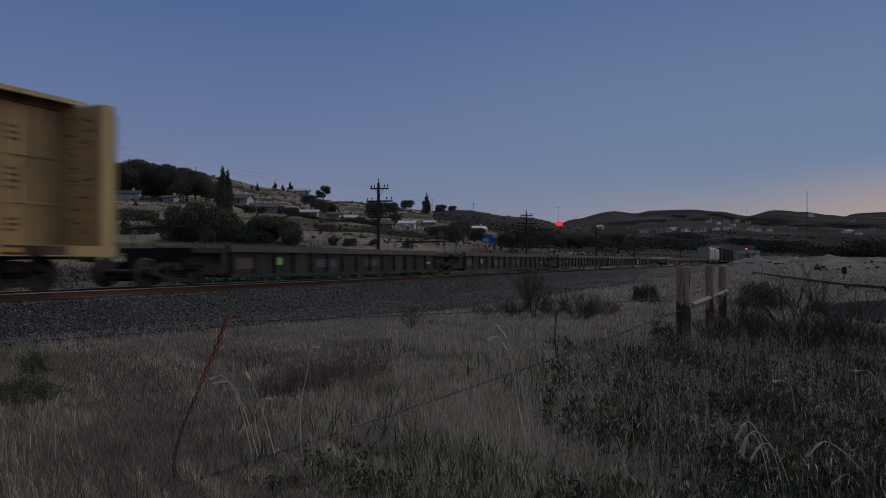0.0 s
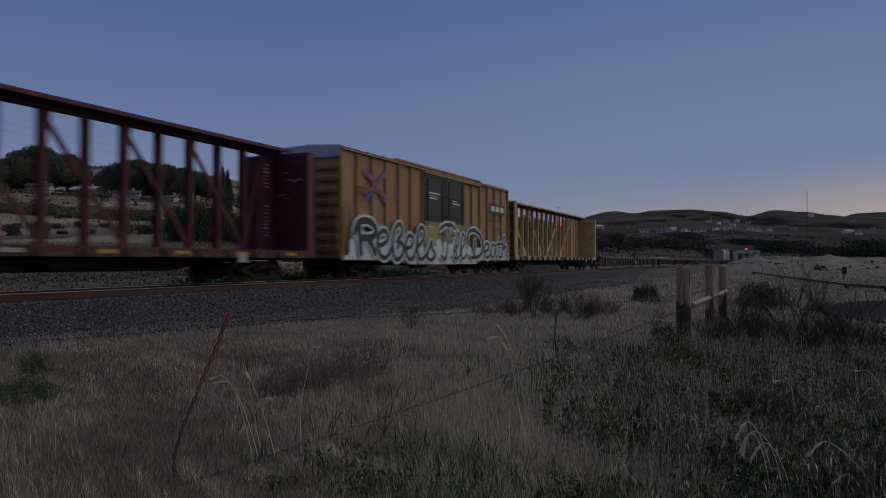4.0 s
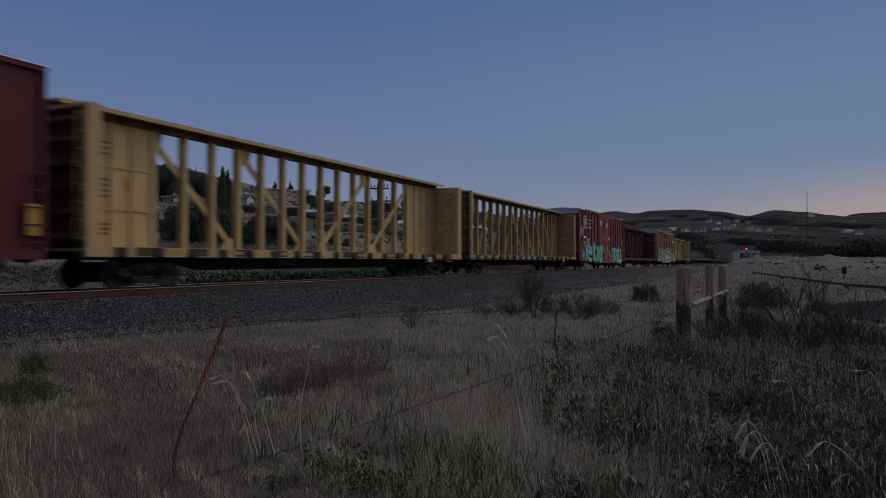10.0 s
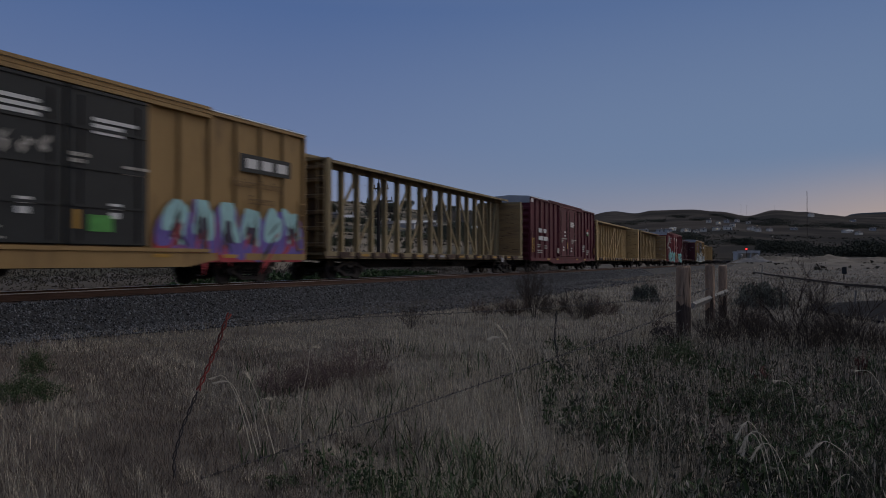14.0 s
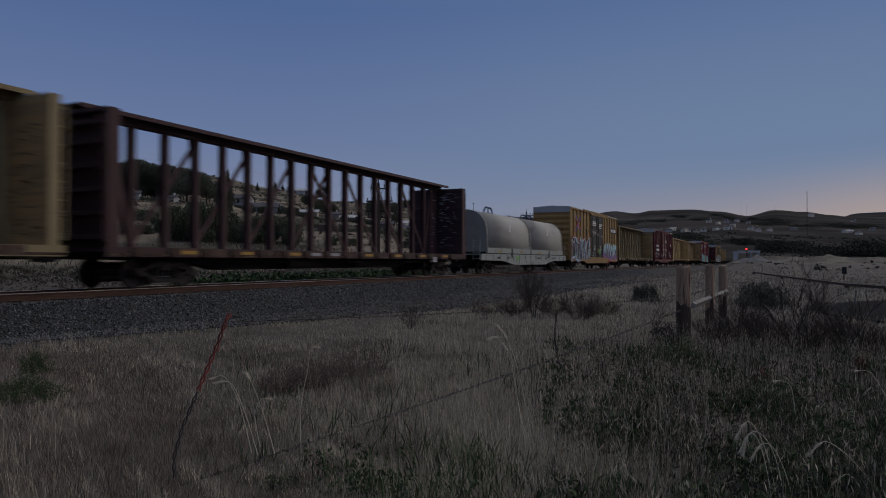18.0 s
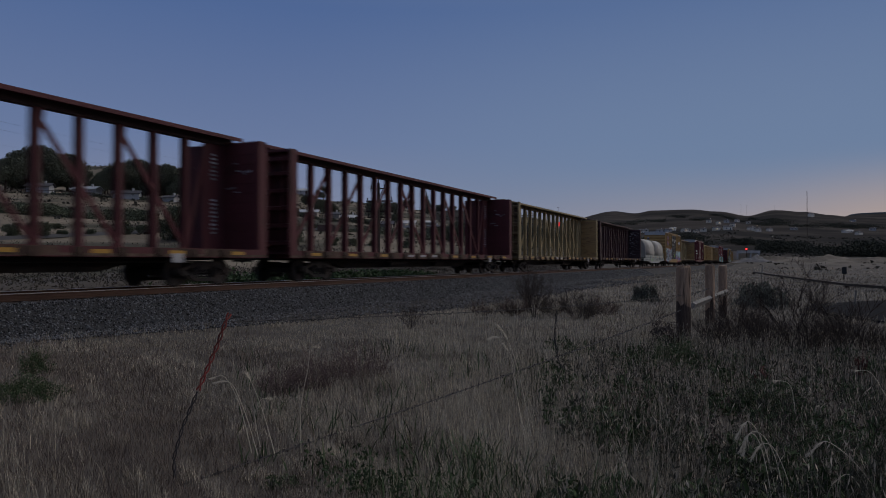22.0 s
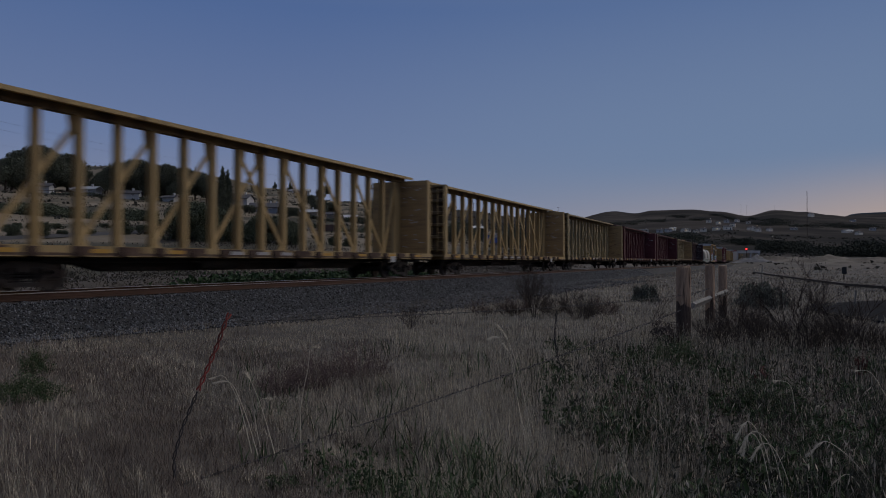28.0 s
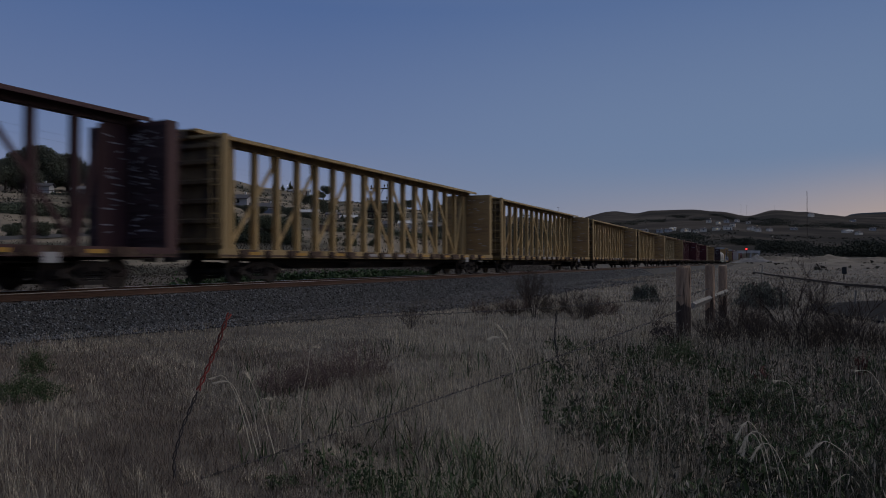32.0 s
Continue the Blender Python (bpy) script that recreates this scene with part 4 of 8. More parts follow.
def coil_car():
    car = thing("covered_coil_car", "pale grey-green coil car with two dull aluminium hoods", "rail car", group="rail cars of the freight train")
    L = 17.8
    h = L / 2
    for s in (-1, 1):
        bm = bmesh.new()
        prism(bm, [(-h, 0.80), (-h + 3.6, 0.76), (-h + 5.6, 0.52), (h - 5.6, 0.52), (h - 3.6, 0.76), (h, 0.80), (h, 1.10), (-h, 1.10)], min(s * 1.38, s * 1.5), max(s * 1.38, s * 1.5), axis="x")
        part("side_sill", bm, M["palegreen"], car, bevel=0.012)
        for k in range(15):
            y = -h + 0.7 + k * (L - 1.4) / 14
            bm = bmesh.new()
            box(bm, min(s * 1.49, s * 1.53), max(s * 1.49, s * 1.53), y - 0.03, y + 0.03, 0.82, 1.10)
            part("stake_pocket", bm, M["palegreen"], car)
    bm = bmesh.new()
    box(bm, -1.5, 1.5, -h, h, 1.10, 1.17)
    part("deck", bm, M["palegreen"], car)
    bm = bmesh.new()
    box(bm, -1.36, 1.36, -h + 1.2, h - 1.2, 1.17, 1.5)
    part("trough", bm, M["steel"], car)
    for e in (-1, 1):
        y0, y1 = (-h + 0.95, -0.12) if e < 0 else (0.12, h - 0.95)
        arc = [(1.47, 1.30)] + [(1.42 * math.copysign(abs(math.cos(a)) ** 0.8, math.cos(a)), 2.3 + 1.42 * math.sin(a) ** 0.9 if math.sin(a) > 0 else 2.3) for a in np.linspace(0, math.pi, 25)] + [(-1.47, 1.30)]
        bm = bmesh.new()
        prism(bm, arc, y0 + 0.05, y1 - 0.05)
        hood = part("hood", bm, M["coilsteel"], car, "rounded dull aluminium hood", smooth=False)
        for p in hood.data.polygons:
            p.use_smooth = abs(p.normal.y) < 0.5 and p.normal.z > 0.02
        bm = bmesh.new()
        for y in (y0, y1):
            inner = arc
            outer = [(x * 1.025, z + (0.03 if z > 1.4 else 0.0)) for x, z in arc]
            a = [bm.verts.new((p, y - 0.05, q)) for p, q in outer]
            b = [bm.verts.new((p, y + 0.05, q)) for p, q in outer]
            for i in range(len(a) - 1):
                bm.faces.new((a[i], a[i + 1], b[i + 1], b[i]))
            bm.faces.new(a)
            bm.faces.new(b[::-1])
        part("hood_rim", bm, M["coilsteel"], hood)
        bm = bmesh.new()
        for s in (-1, 1):
            box(bm, min(s * 1.40, s * 1.52), max(s * 1.40, s * 1.52), y0, y1, 1.22, 1.52)
        part("hood_skirt", bm, M["palegreen"], hood, "pale grey-green lower skirt")
        mid = (y0 + y1) / 2
        # lifting bracket: arched legs and a bar on the crown
        bm = bmesh.new()
        for s in (-1, 1):
            prev = None
            for a in np.linspace(0, math.pi / 2, 6):
                p = (0.0, mid + s * (0.25 + 0.5 * math.sin(a)), 4.12 - 0.42 * (1 - math.cos(a)))
                if prev:
                    tube(bm, prev, p, 0.055, 6)
                prev = p
        tube(bm, (0, mid - 0.3, 4.13), (0, mid + 0.3, 4.08), 0.05, 6)
        tube(bm, (0, mid, 4.08), (0, mid, 3.7), 0.04, 6)
        part("lifting_bracket", bm, M["blackblue"], hood, "dark blue lifting bracket")
        bm = bmesh.new()
        plate(bm, 1.44, mid - 0.14, mid + 0.14, 2.55, 2.95)
        part("placard", bm, M["white"], hood)
        bm = bmesh.new()
        plate(bm, 1.525, mid + 0.1, mid + 0.35, 0.95, 1.5)
        part("clamp", bm, M["sprayblack"], hood)
        for y in (mid - 2.0, mid + 2.1):
            bm = bmesh.new()
            plate(bm, 1.525, y - 0.22, y + 0.22, 1.27, 1.38)
            part("reflector", bm, M["reflect"], car)
        add_truck(car, e * (h - 2.2))
        ladder(car, 1.2, e * (h + 0.02), 0.9, 1.9, 4, M["palegreen"], along="x")
    bm = bmesh.new()
    plate(bm, 1.535, -2.9, -2.5, 0.82, 1.06)
    part("placard", bm, M["greenlabel"], car, "bright green placard")
    bm = bmesh.new()
    for y, w in ((-6.4, 0.5), (-4.6, 0.3), (1.5, 0.6), (3.4, 0.3), (5.2, 0.5)):
        plate(bm, 1.505, y, y + w, 0.90, 1.00)
    part("stencil_line", bm, M["sprayblack"], car)
    bm = bmesh.new()
    box(bm, -0.4, 0.4, -h + 0.2, h - 0.2, 0.5, 1.1)
    part("centre_sill", bm, M["steel"], car)
    couplers(car, h)
    return car


def well_unit(label, paint, ends=(1, 1)):
    """One empty well of an articulated stack car: low ribbed sides, end platforms over the trucks."""
    car = thing("well_car", label, "rail car", group="rail cars of the freight train")
    h = 7.35
    for s in (-1, 1):
        bm = bmesh.new()
        box(bm, min(s * 1.36, s * 1.42), max(s * 1.36, s * 1.42), -h, h, 0.30, 1.02)
        side = part("well_side", bm, paint, car)
        bm = bmesh.new()
        box(bm, min(s * 1.32, s * 1.52), max(s * 1.32, s * 1.52), -h, h, 1.02, 1.22)
        part("top_rail", bm, M["wellrail"], side, "worn dark grey top rail")
        bm = bmesh.new()
        box(bm, min(s * 1.30, s * 1.50), max(s * 1.30, s * 1.50), -h, h, 0.24, 0.34)
        part("bottom_rail", bm, paint, side)
        for k in range(15):
            y = -h + 0.2 + k * (2 * h - 0.4) / 14
            bm = bmesh.new()
            box(bm, min(s * 1.41, s * 1.49), max(s * 1.41, s * 1.49), y - 0.05, y + 0.05, 0.34, 1.02)
            part("rib", bm, paint, side)
    for y, w, z, hh, key in ((-h + 0.35, 0.9, 0.50, 0.34, "marks_dim"), (-h + 2.2, 0.42, 0.62, 0.24, "greenlabel"), (-h + 4.6, 1.3, 0.52, 0.3, "wellpatch"), (0.6, 1.0, 0.55, 0.28, "wellpatch"), (h - 1.2, 0.5, 0.62, 0.1, "marks_light")):
        if key == "greenlabel" and not ends[0] is None and ends[1]:
            continue
        bm = bmesh.new()
        plate(bm, 1.421, y, y + w, z, z + hh)
        part("panel_label", bm, M[key], car)
    bm = bmesh.new()
    for k in range(8):
        y = -h + 0.8 + k * (2 * h - 1.6) / 7
        box(bm, -1.4, 1.4, y - 0.2, y + 0.2, 0.24, 0.32)
    part("floor_beam", bm, paint, car)
    for e in (-1, 1):
        bm = bmesh.new()
        y0, y1 = sorted((e * h, e * (h + 1.5)))
        box(bm, -1.45, 1.45, y0, y1, 0.98, 1.12)
        box(bm, -1.15, 1.15, y0, y1, 0.62, 0.978)
        part("end_platform", bm, paint, car)
        bm = bmesh.new()
        for x in (-1.4, 1.4):
            tube(bm, (x, e * (h + 1.0), 1.1), (x, e * (h + 1.0), 1.75), 0.025, 6)
        tube(bm, (-1.4, e * (h + 1.0), 1.75), (1.4, e * (h + 1.0), 1.75), 0.025, 6)
        part("handrail", bm, M["steel"], car)
    add_truck(car, -(h + 1.65))
    if ends[0]:
        add_truck(car, h + 1.65)
        couplers(car, h + 2.1)
    return car


def hopper():
    car = thing("covered_hopper", "pale grey covered hopper with a rounded roof", "rail car", group="rail cars of the freight train")
    h = 8.2
    bm = bmesh.new()
    arc = [(1.5, 1.3), (1.55, 3.6)] + [(1.5 * math.cos(a), 3.9 + 0.7 * math.sin(a)) for a in np.linspace(0.1, math.pi - 0.1, 11)] + [(-1.55, 3.6), (-1.5, 1.3)]
    prism(bm, arc, -h + 0.9, h - 0.9)
    part("body", bm, M["coilsteel"], car)
    for y in (-4.6, 0, 4.6):
        bm = bmesh.new()
        prism(bm, [(y - 2.0, 1.35), (y - 0.4, 0.45), (y + 0.4, 0.45), (y + 2.0, 1.35)], -1.2, 1.2, axis="x")
        part("hopper_bay", bm, M["coilsteel"], car)
    bm = bmesh.new()
    box(bm, -1.4, 1.4, -h, h, 1.0, 1.2)
    part("underframe", bm, M["steel"], car)
    for s in (-1, 1):
        add_truck(car, s * (h - 1.8))
        ladder(car, 1.3, s * (h - 0.5), 1.2, 4.2, 9, M["white"], along="x")
    couplers(car, h)
    return car


def put_car(car, front, half):
    CARS.append((car, front - half))
    return car


M["rustpatch"] = mat("rust_worn_sill", (0.075, 0.048, 0.036), 0.9, vary=0.5, scale=3, rand=0.6, dirt=(0.15, 0.11, 0.08), dirt_at=(0.5, 0.6), dirt_scale=5)
M["chalk"] = mat("smeared_white_chalk", (0.30, 0.30, 0.32), 0.9, vary=0.4, scale=12, rand=1.0)
M["marks_dim"] = mat("dim_stencil_panel", (0.11, 0.08, 0.075), 0.8, vary=0.3, scale=4)
M["wellpatch"] = mat("grey_blue_patch", (0.06, 0.075, 0.09), 0.7, vary=0.2, scale=3)
M["rustdark"] = mat("rusty_dark_steel", (0.055, 0.034, 0.025), 0.85, vary=0.4, scale=6)
M["marks_light"] = mat("chalky_stencil_paint", (0.42, 0.40, 0.36), 0.8, vary=0.3, scale=9)
M["marks_dark"] = mat("dark_stencil_paint", (0.16, 0.10, 0.05), 0.8, vary=0.3, scale=9)
M["blackblue"] = mat("dark_blue_steel", (0.025, 0.05, 0.12), 0.7, vary=0.2, scale=5)
M["wellrail"] = mat("worn_grey_rail", (0.06, 0.058, 0.062), 0.6, 0.2, vary=0.35, scale=2.0, dirt=(0.06, 0.05, 0.05), stretch=(1, 0.3, 1))


def build_train():
    ident = Matrix.Identity(4)
    beams = {
        "panel": centerbeam(M["paleyellow"], "panel", "weathered yellow centre-partition lumber car, empty, with solid end panels", "dark", 1),
        "yellow": centerbeam(M["yellow"], "trussed", "weathered yellow centre-partition lumber car, empty, open trussed", "light", 2),
        "tan": centerbeam(M["tan"], "trussed", "faded pale yellow centre-partition lumber car, empty, open trussed", "dark", 3),
        "maroon": centerbeam(M["maroon"], "open", "oxide maroon centre-partition lumber car, empty, open trussed", "light", 4),
        "brown": centerbeam(M["brown"], "open", "dark brown centre-partition lumber car, empty, chalked bulkheads", "light", 5),
    }
    used = set()
    for kind, front in (("panel", 12.85), ("maroon", -31.5), ("tan_first", -74.7), ("panel", -98.5), ("tan", -142.5), ("brown", -206.5),
                        ("tan_late", -230.2), ("maroon", -254.1), ("maroon", -277.9), ("tan", -301.55), ("yellow", -324.95), ("yellow", -349.0),
                        ("yellow", -372.95), ("yellow", -396.98), ("brown", -421.2)):
        kind = {"tan_first": "yellow", "tan_late": "tan"}.get(kind, kind)
        car = beams[kind]
        if kind in used:
            car = copy_thing(car, ident)
        used.add(kind)
        put_car(car, front, 11.3)

    # first yellow boxcar: black doors, a crossed-arrow emblem, sprayed words along the foot
    b = boxcar(M["boxyellow"], M["black"], "yellow boxcar with black doors and sprayed words along its side", top=5.16)
    x = 1.552
    bm = bmesh.new()
    plate(bm, 1.575, -9.2, 9.3, 0.80, 0.97, 0.004)
    part("sprayed_band", bm, M["spraywhite"], b, "pale sprayed band along the sill")
    bm = bmesh.new()
    plate(bm, 1.575, -4.0, 4.0, 0.60, 0.80, 0.004)
    part("sprayed_band", bm, M["spraywhite"], b, "pale sprayed band along the sill")
    spray(b, 1.575, -9.0, -2.4, 0.78, 1.75, 6, ((M["spraywhite"], -0.06),), 61)
    spray(b, 1.618, -2.4, 2.5, 0.80, 1.75, 5, ((M["spraywhite"], -0.06),), 62)
    spray(b, 1.575, 2.5, 9.1, 0.78, 1.6, 6, ((M["spraywhite"], -0.06),), 63)
    spray(b, 1.618, -2.3, -1.0, 1.3, 2.5, 1, ((M["sprayolive"], -0.05),), 64)
    sprayed_words(b, 1.625, (
        ("R", -8.5, -6.7, 1.05, 2.36, 0.40), ("e", -6.95, -5.6, 0.90, 2.02, 0.28), ("b", -5.75, -4.3, 0.84, 2.35, 0.28), ("e", -4.45, -3.35, 0.84, 1.9, 0.26), ("l", -3.5, -2.1, 0.82, 2.3, 0.28),
        ("s", -2.3, -1.15, 0.80, 1.75, 0.26), ("T", -0.75, 1.0, 0.84, 2.55, 0.26), ("i", 0.6, 1.3, 0.84, 1.9, 0.2), ("l", 1.0, 1.75, 0.86, 2.2, 0.2), ("l", 1.6, 2.6, 0.86, 2.15, 0.22),
        ("D", 2.5, 5.0, 0.94, 2.42, 0.30), ("e", 4.95, 6.1, 0.95, 1.75, 0.24), ("a", 6.0, 7.1, 0.95, 1.7, 0.22), ("t", 7.0, 8.0, 0.96, 2.1, 0.2), ("h", 7.85, 9.15, 1.00, 2.2, 0.22)))
    for k in (0, 1):
        bm = bmesh.new()
        box(bm, 1.581, 1.60, -2.37 + 2.45 * k, -0.05 + 2.45 * k, 1.14, 2.62)
        part("door_lower_panel", bm, M["boxyellow"], b, "yellow lower part of the black door")
    emblem(b, -6.8, 3.85)
    nameplate(b, 6.3, 3.78)
    text_part("lettering", "Railcar Pooling", 0.40, M["marks_dark"], b, 1.5565, 5.75, 3.02, label="dark stencilled words")
    text_part("lettering", "Experts", 0.40, M["marks_dark"], b, 1.5565, 6.5, 2.52, label="dark stencilled words")
    bars(b, 1.60, -1.9, 3.95, (1.2, 1.0, 0.8), M["white"], 0.07, 0.12)
    bars(b, 1.60, 0.8, 3.75, (0.5, 0.9), M["white"], 0.06, 0.14)
    bars(b, 1.60, -2.2, 2.35, (0.8, 1.0), M["white"], 0.05, 0.12)
    bars(b, 1.60, 0.9, 2.6, (0.2, 0.0, 0.35), M["white"], 0.12, 0.1)
    bars(b, 1.555, -8.3, 3.6, (0.7, 0.9), M["marks_dark"], 0.1, 0.17)
    put_car(b, -11.0, 9.45)

    # red boxcar with teal pieces
    b = boxcar(M["red"], M["red"], "faded red boxcar with teal and olive graffiti along its foot", top=5.21, header=7.3, rear=-7.1)
    spray(b, x, -9.1, -7.2, 0.85, 2.1, 5, ((M["sprayolive"], -0.5), (M["sprayolive"], -0.6), (M["teal"], -0.7)), 21)
    scrawl(b, 1.62, -7.6, -1.0, 0.86, 2.12, 5, (("spraydark", 0.42, -0.03), ("teal", 0.31, 0.0), ("sprayteal", 0.05, 0.06)), 11)
    scrawl(b, 1.632, -7.3, -1.2, 1.0, 2.2, 5, (("spraydark", 0.05, 0.0),), 14, 3)
    spray(b, 1.62, -0.6, 1.2, 0.95, 2.3, 4, ((M["sprayolive"], -0.5), (M["sprayolive"], -0.6)), 32)
    spray(b, 1.62, 1.0, 2.3, 1.2, 2.0, 3, ((M["sprayolive"], -0.5),), 33)
    spray(b, x, 2.5, 4.0, 0.95, 2.0, 4, ((M["sprayolive"], -0.5), (M["sprayolive"], -0.6)), 31)
    scrawl(b, 1.58, 3.7, 8.6, 0.72, 2.0, 5, (("spraydark", 0.36, -0.03), ("teal", 0.26, 0.0), ("sprayteal", 0.045, 0.05)), 12)
    scrawl(b, 1.592, 3.9, 8.4, 0.85, 1.9, 5, (("spraydark", 0.045, 0.0),), 15, 3)
    spray(b, x, -9.3, -7.9, 2.8, 4.0, 5, ((M["marks_light"], -0.5), (M["marks_light"], -0.6)), 41)
    spray(b, x, 8.4, 9.2, 2.2, 3.4, 1, ((M["spraywhite"], -0.5), (M["spraywhite"], -0.6)), 42)
    disc_badge(b, -7.5, 4.12)
    bars(b, 1.555, -6.5, 4.3, (1.9, 1.3, 1.45), M["chalk"], 0.13, 0.32)
    bars(b, 1.62, -1.9, 4.42, (0.8, 0.6, 0.75), M["white"], 0.08, 0.13)
    bars(b, 1.62, 0.6, 4.28, (0.8, 0.6, 0.7), M["white"], 0.08, 0.13)
    bars(b, 1.62, -0.1, 3.1, (0.3, 0.25, 0.3), M["white"], 0.07, 0.15)
    bars(b, 1.62, 1.6, 3.0, (0.8, 0.6), M["white"], 0.07, 0.15)
    bars(b, 1.62, -0.9, 2.3, (0.4, 0.3, 0.4), M["marks_light"], 0.1, 0.15)
    bars(b, 1.62, 1.2, 2.2, (0.35, 0.35, 0.3), M["marks_light"], 0.1, 0.15)
    bars(b, 1.555, -8.0, 2.75, (0.9,), M["white"], 0.18)
    bars(b, 1.555, -8.0, 2.35, (1.0, 0.9, 0.7), M["marks_light"], 0.10, 0.2)
    bars(b, 1.555, -6.7, 2.6, (0.8, 0.8), M["teal"], 0.14, 0.2)
    bars(b, 1.555, -9.0, 2.0, (0.42,), M["reflect"], 0.42)
    bars(b, 1.58, -3.3, 1.75, (0.55,), M["reflect"], 0.14)
    bars(b, 1.58, 4.6, 1.45, (0.5,), M["reflect"], 0.14)
    put_car(b, -54.8, 9.45)

    # darker red boxcar with white stencils
    b = boxcar(M["oxide"], M["oxide"], "oxide red boxcar with white stencils and galvanised end tops", top=5.14)
    bars(b, 1.555, -7.6, 2.75, (0.8, 0, 1.0), M["white"], 0.28, 0.27)
    bars(b, 1.555, -6.4, 2.75, (0.6, 0, 1.0), M["white"], 0.28, 0.27)
    bars(b, 1.555, -7.9, 1.85, (0.8, 0.6, 0, 1.2, 1.1), M["marks_light"], 0.07, 0.13)
    bars(b, 1.555, -6.2, 1.8, (0.6, 0.7), M["marks_light"], 0.07, 0.15)
    bars(b, 1.555, -2.9, 1.35, (0.7,), M["marks_light"], 0.38)
    bars(b, 1.62, 0.7, 3.75, (1.0, 1.2, 0.9), M["white"], 0.09, 0.14)
    bars(b, 1.62, -1.2, 2.95, (0.5, 0, 0.4), M["white"], 0.09, 0.14)
    bars(b, 1.62, -1.9, 2.45, (1.5, 0.5, 0.4), M["marks_light"], 0.07, 0.13)
    bars(b, 1.62, 1.0, 2.4, (1.5, 0.8, 0.4), M["marks_light"], 0.07, 0.13)
    bars(b, 1.62, -1.5, 1.75, (0.3, 0.3), M["white"], 0.12, 0.2)
    bars(b, 1.62, 0.8, 1.7, (0.3, 0.3), M["white"], 0.12, 0.2)
    bars(b, 1.62, -0.3, 1.7, (0.18,), M["reflect"], 0.5)
    bars(b, 1.555, 4.8, 2.0, (0.9, 0.9, 0.7, 0.8), M["marks_light"], 0.09, 0.15)
    bars(b, 1.555, 6.3, 3.3, (0.6,), M["sprayred"], 0.2)
    bars(b, 1.555, 6.35, 3.1, (0.55,), M["white"], 0.18)
    bars(b, 1.555, 6.4, 2.95, (0.5,), M["weedpaint"], 0.14)
    bars(b, 1.555, 6.2, 1.6, (0.9, 0.9, 0.6), M["marks_light"], 0.09, 0.15)
    bars(b, 1.555, -9.1, 1.35, (0.5,), M["reflect"], 1.0)
    bars(b, 1.555, 8.9, 1.3, (0.35,), M["reflect"], 0.7)
    bars(b, 1.555, -9.3, 4.75, (0.5,), M["white"], 0.25)
    put_car(b, -122.1, 9.45)

    # second yellow boxcar
    b = boxcar(M["boxyellow"], M["black"], "yellow boxcar with tall black doors and violet, red and white graffiti", top=5.16)
    spray(b, x, -9.2, -2.6, 0.75, 2.75, 5, ((M["sprayred"], 0.10), (M["sprayteal"], 0.02), (M["sprayblack"], -0.08)), 51)
    scrawl(b, 1.582, -9.1, -2.8, 0.85, 2.6, 5, (("spraypurple", 0.20, -0.02), ("sprayteal", 0.13, 0.0), ("spraywhite", 0.05, 0.02)), 56, 3)
    spray(b, x, 2.9, 9.1, 0.75, 2.35, 6, ((M["sprayred"], 0.06, -0.2), (M["spraypurple"], 0.02), (M["sprayteal"], -0.16, 0.32), (M["spraydark"], 2.0), (M["sprayred"], -0.5, -0.35), (M["spraywhite"], -0.6), (M["sprayblack"], -0.7)), 52)
    emblem(b, -6.9, 3.9)
    nameplate(b, 6.2, 3.78)
    spray(b, x, -4.6, -2.9, 2.9, 3.6, 3, ((M["sprayblack"], -0.5),), 54)
    text_part("lettering", "Railcar Pooling", 0.40, M["marks_dark"], b, 1.5565, 5.65, 3.02, label="dark stencilled words")
    text_part("lettering", "Experts", 0.40, M["marks_dark"], b, 1.5565, 6.4, 2.52, label="dark stencilled words")
    bars(b, 1.60, -1.9, 4.25, (1.2, 1.4, 1.2), M["white"], 0.09, 0.15)
    bars(b, 1.60, 0.7, 4.1, (1.3, 0.9, 0.9), M["white"], 0.09, 0.15)
    spray(b, 1.60, -2.1, -0.4, 3.1, 3.6, 4, ((M["marks_light"], -0.5),), 55)
    bars(b, 1.60, 0.1, 3.2, (0.5, 0.4), M["marks_light"], 0.09, 0.15)
    bars(b, 1.60, 1.6, 3.05, (0.8, 0.6), M["marks_light"], 0.07, 0.15)
    bars(b, 1.60, -1.2, 2.0, (0.35, 0.3), M["white"], 0.15, 0.22)
    bars(b, 1.60, 1.2, 2.0, (0.35, 0.3), M["white"], 0.15, 0.22)
    bars(b, 1.60, 0.2, 1.5, (0.2,), M["reflect"], 0.45)
    bars(b, 1.60, 0.6, 1.45, (0.7,), M["weedpaint"], 0.4)
    bars(b, 1.60, -2.2, 1.45, (0.6, 0, 0.7), M["marks_light"], 0.06, 0.12)
    put_car(b, -166.3, 9.45)

    put_car(coil_car(), -186.4, 8.9)

    # empty stack wells ahead of the first lumber car
    for base, units, paint, lab in ((17.0, 5, "well", "grimy black articulated well car unit, empty"), (113.5, 4, "wellgrey", "dusty grey-brown articulated well car unit, empty")):
        first = well_unit(lab, M[paint], (1, 1))
        rest = well_unit(lab, M[paint], (0, 0))
        for k in range(units):
            car = first if k == units - 1 else rest if k == 0 else copy_thing(rest, ident)
            CARS.append((car, base + 7.35 + 18.1 * k))
    hop = hopper()
    for k in range(2):
        CARS.append((hop if k == 0 else copy_thing(hop, ident), 200.0 + 17.6 * k))
    far = boxcar(M["brown"], M["brown"], "dark brown boxcar far up the train")
    for k in range(5):
        CARS.append((far if k == 0 else copy_thing(far, ident), 237.0 + 20.2 * k))


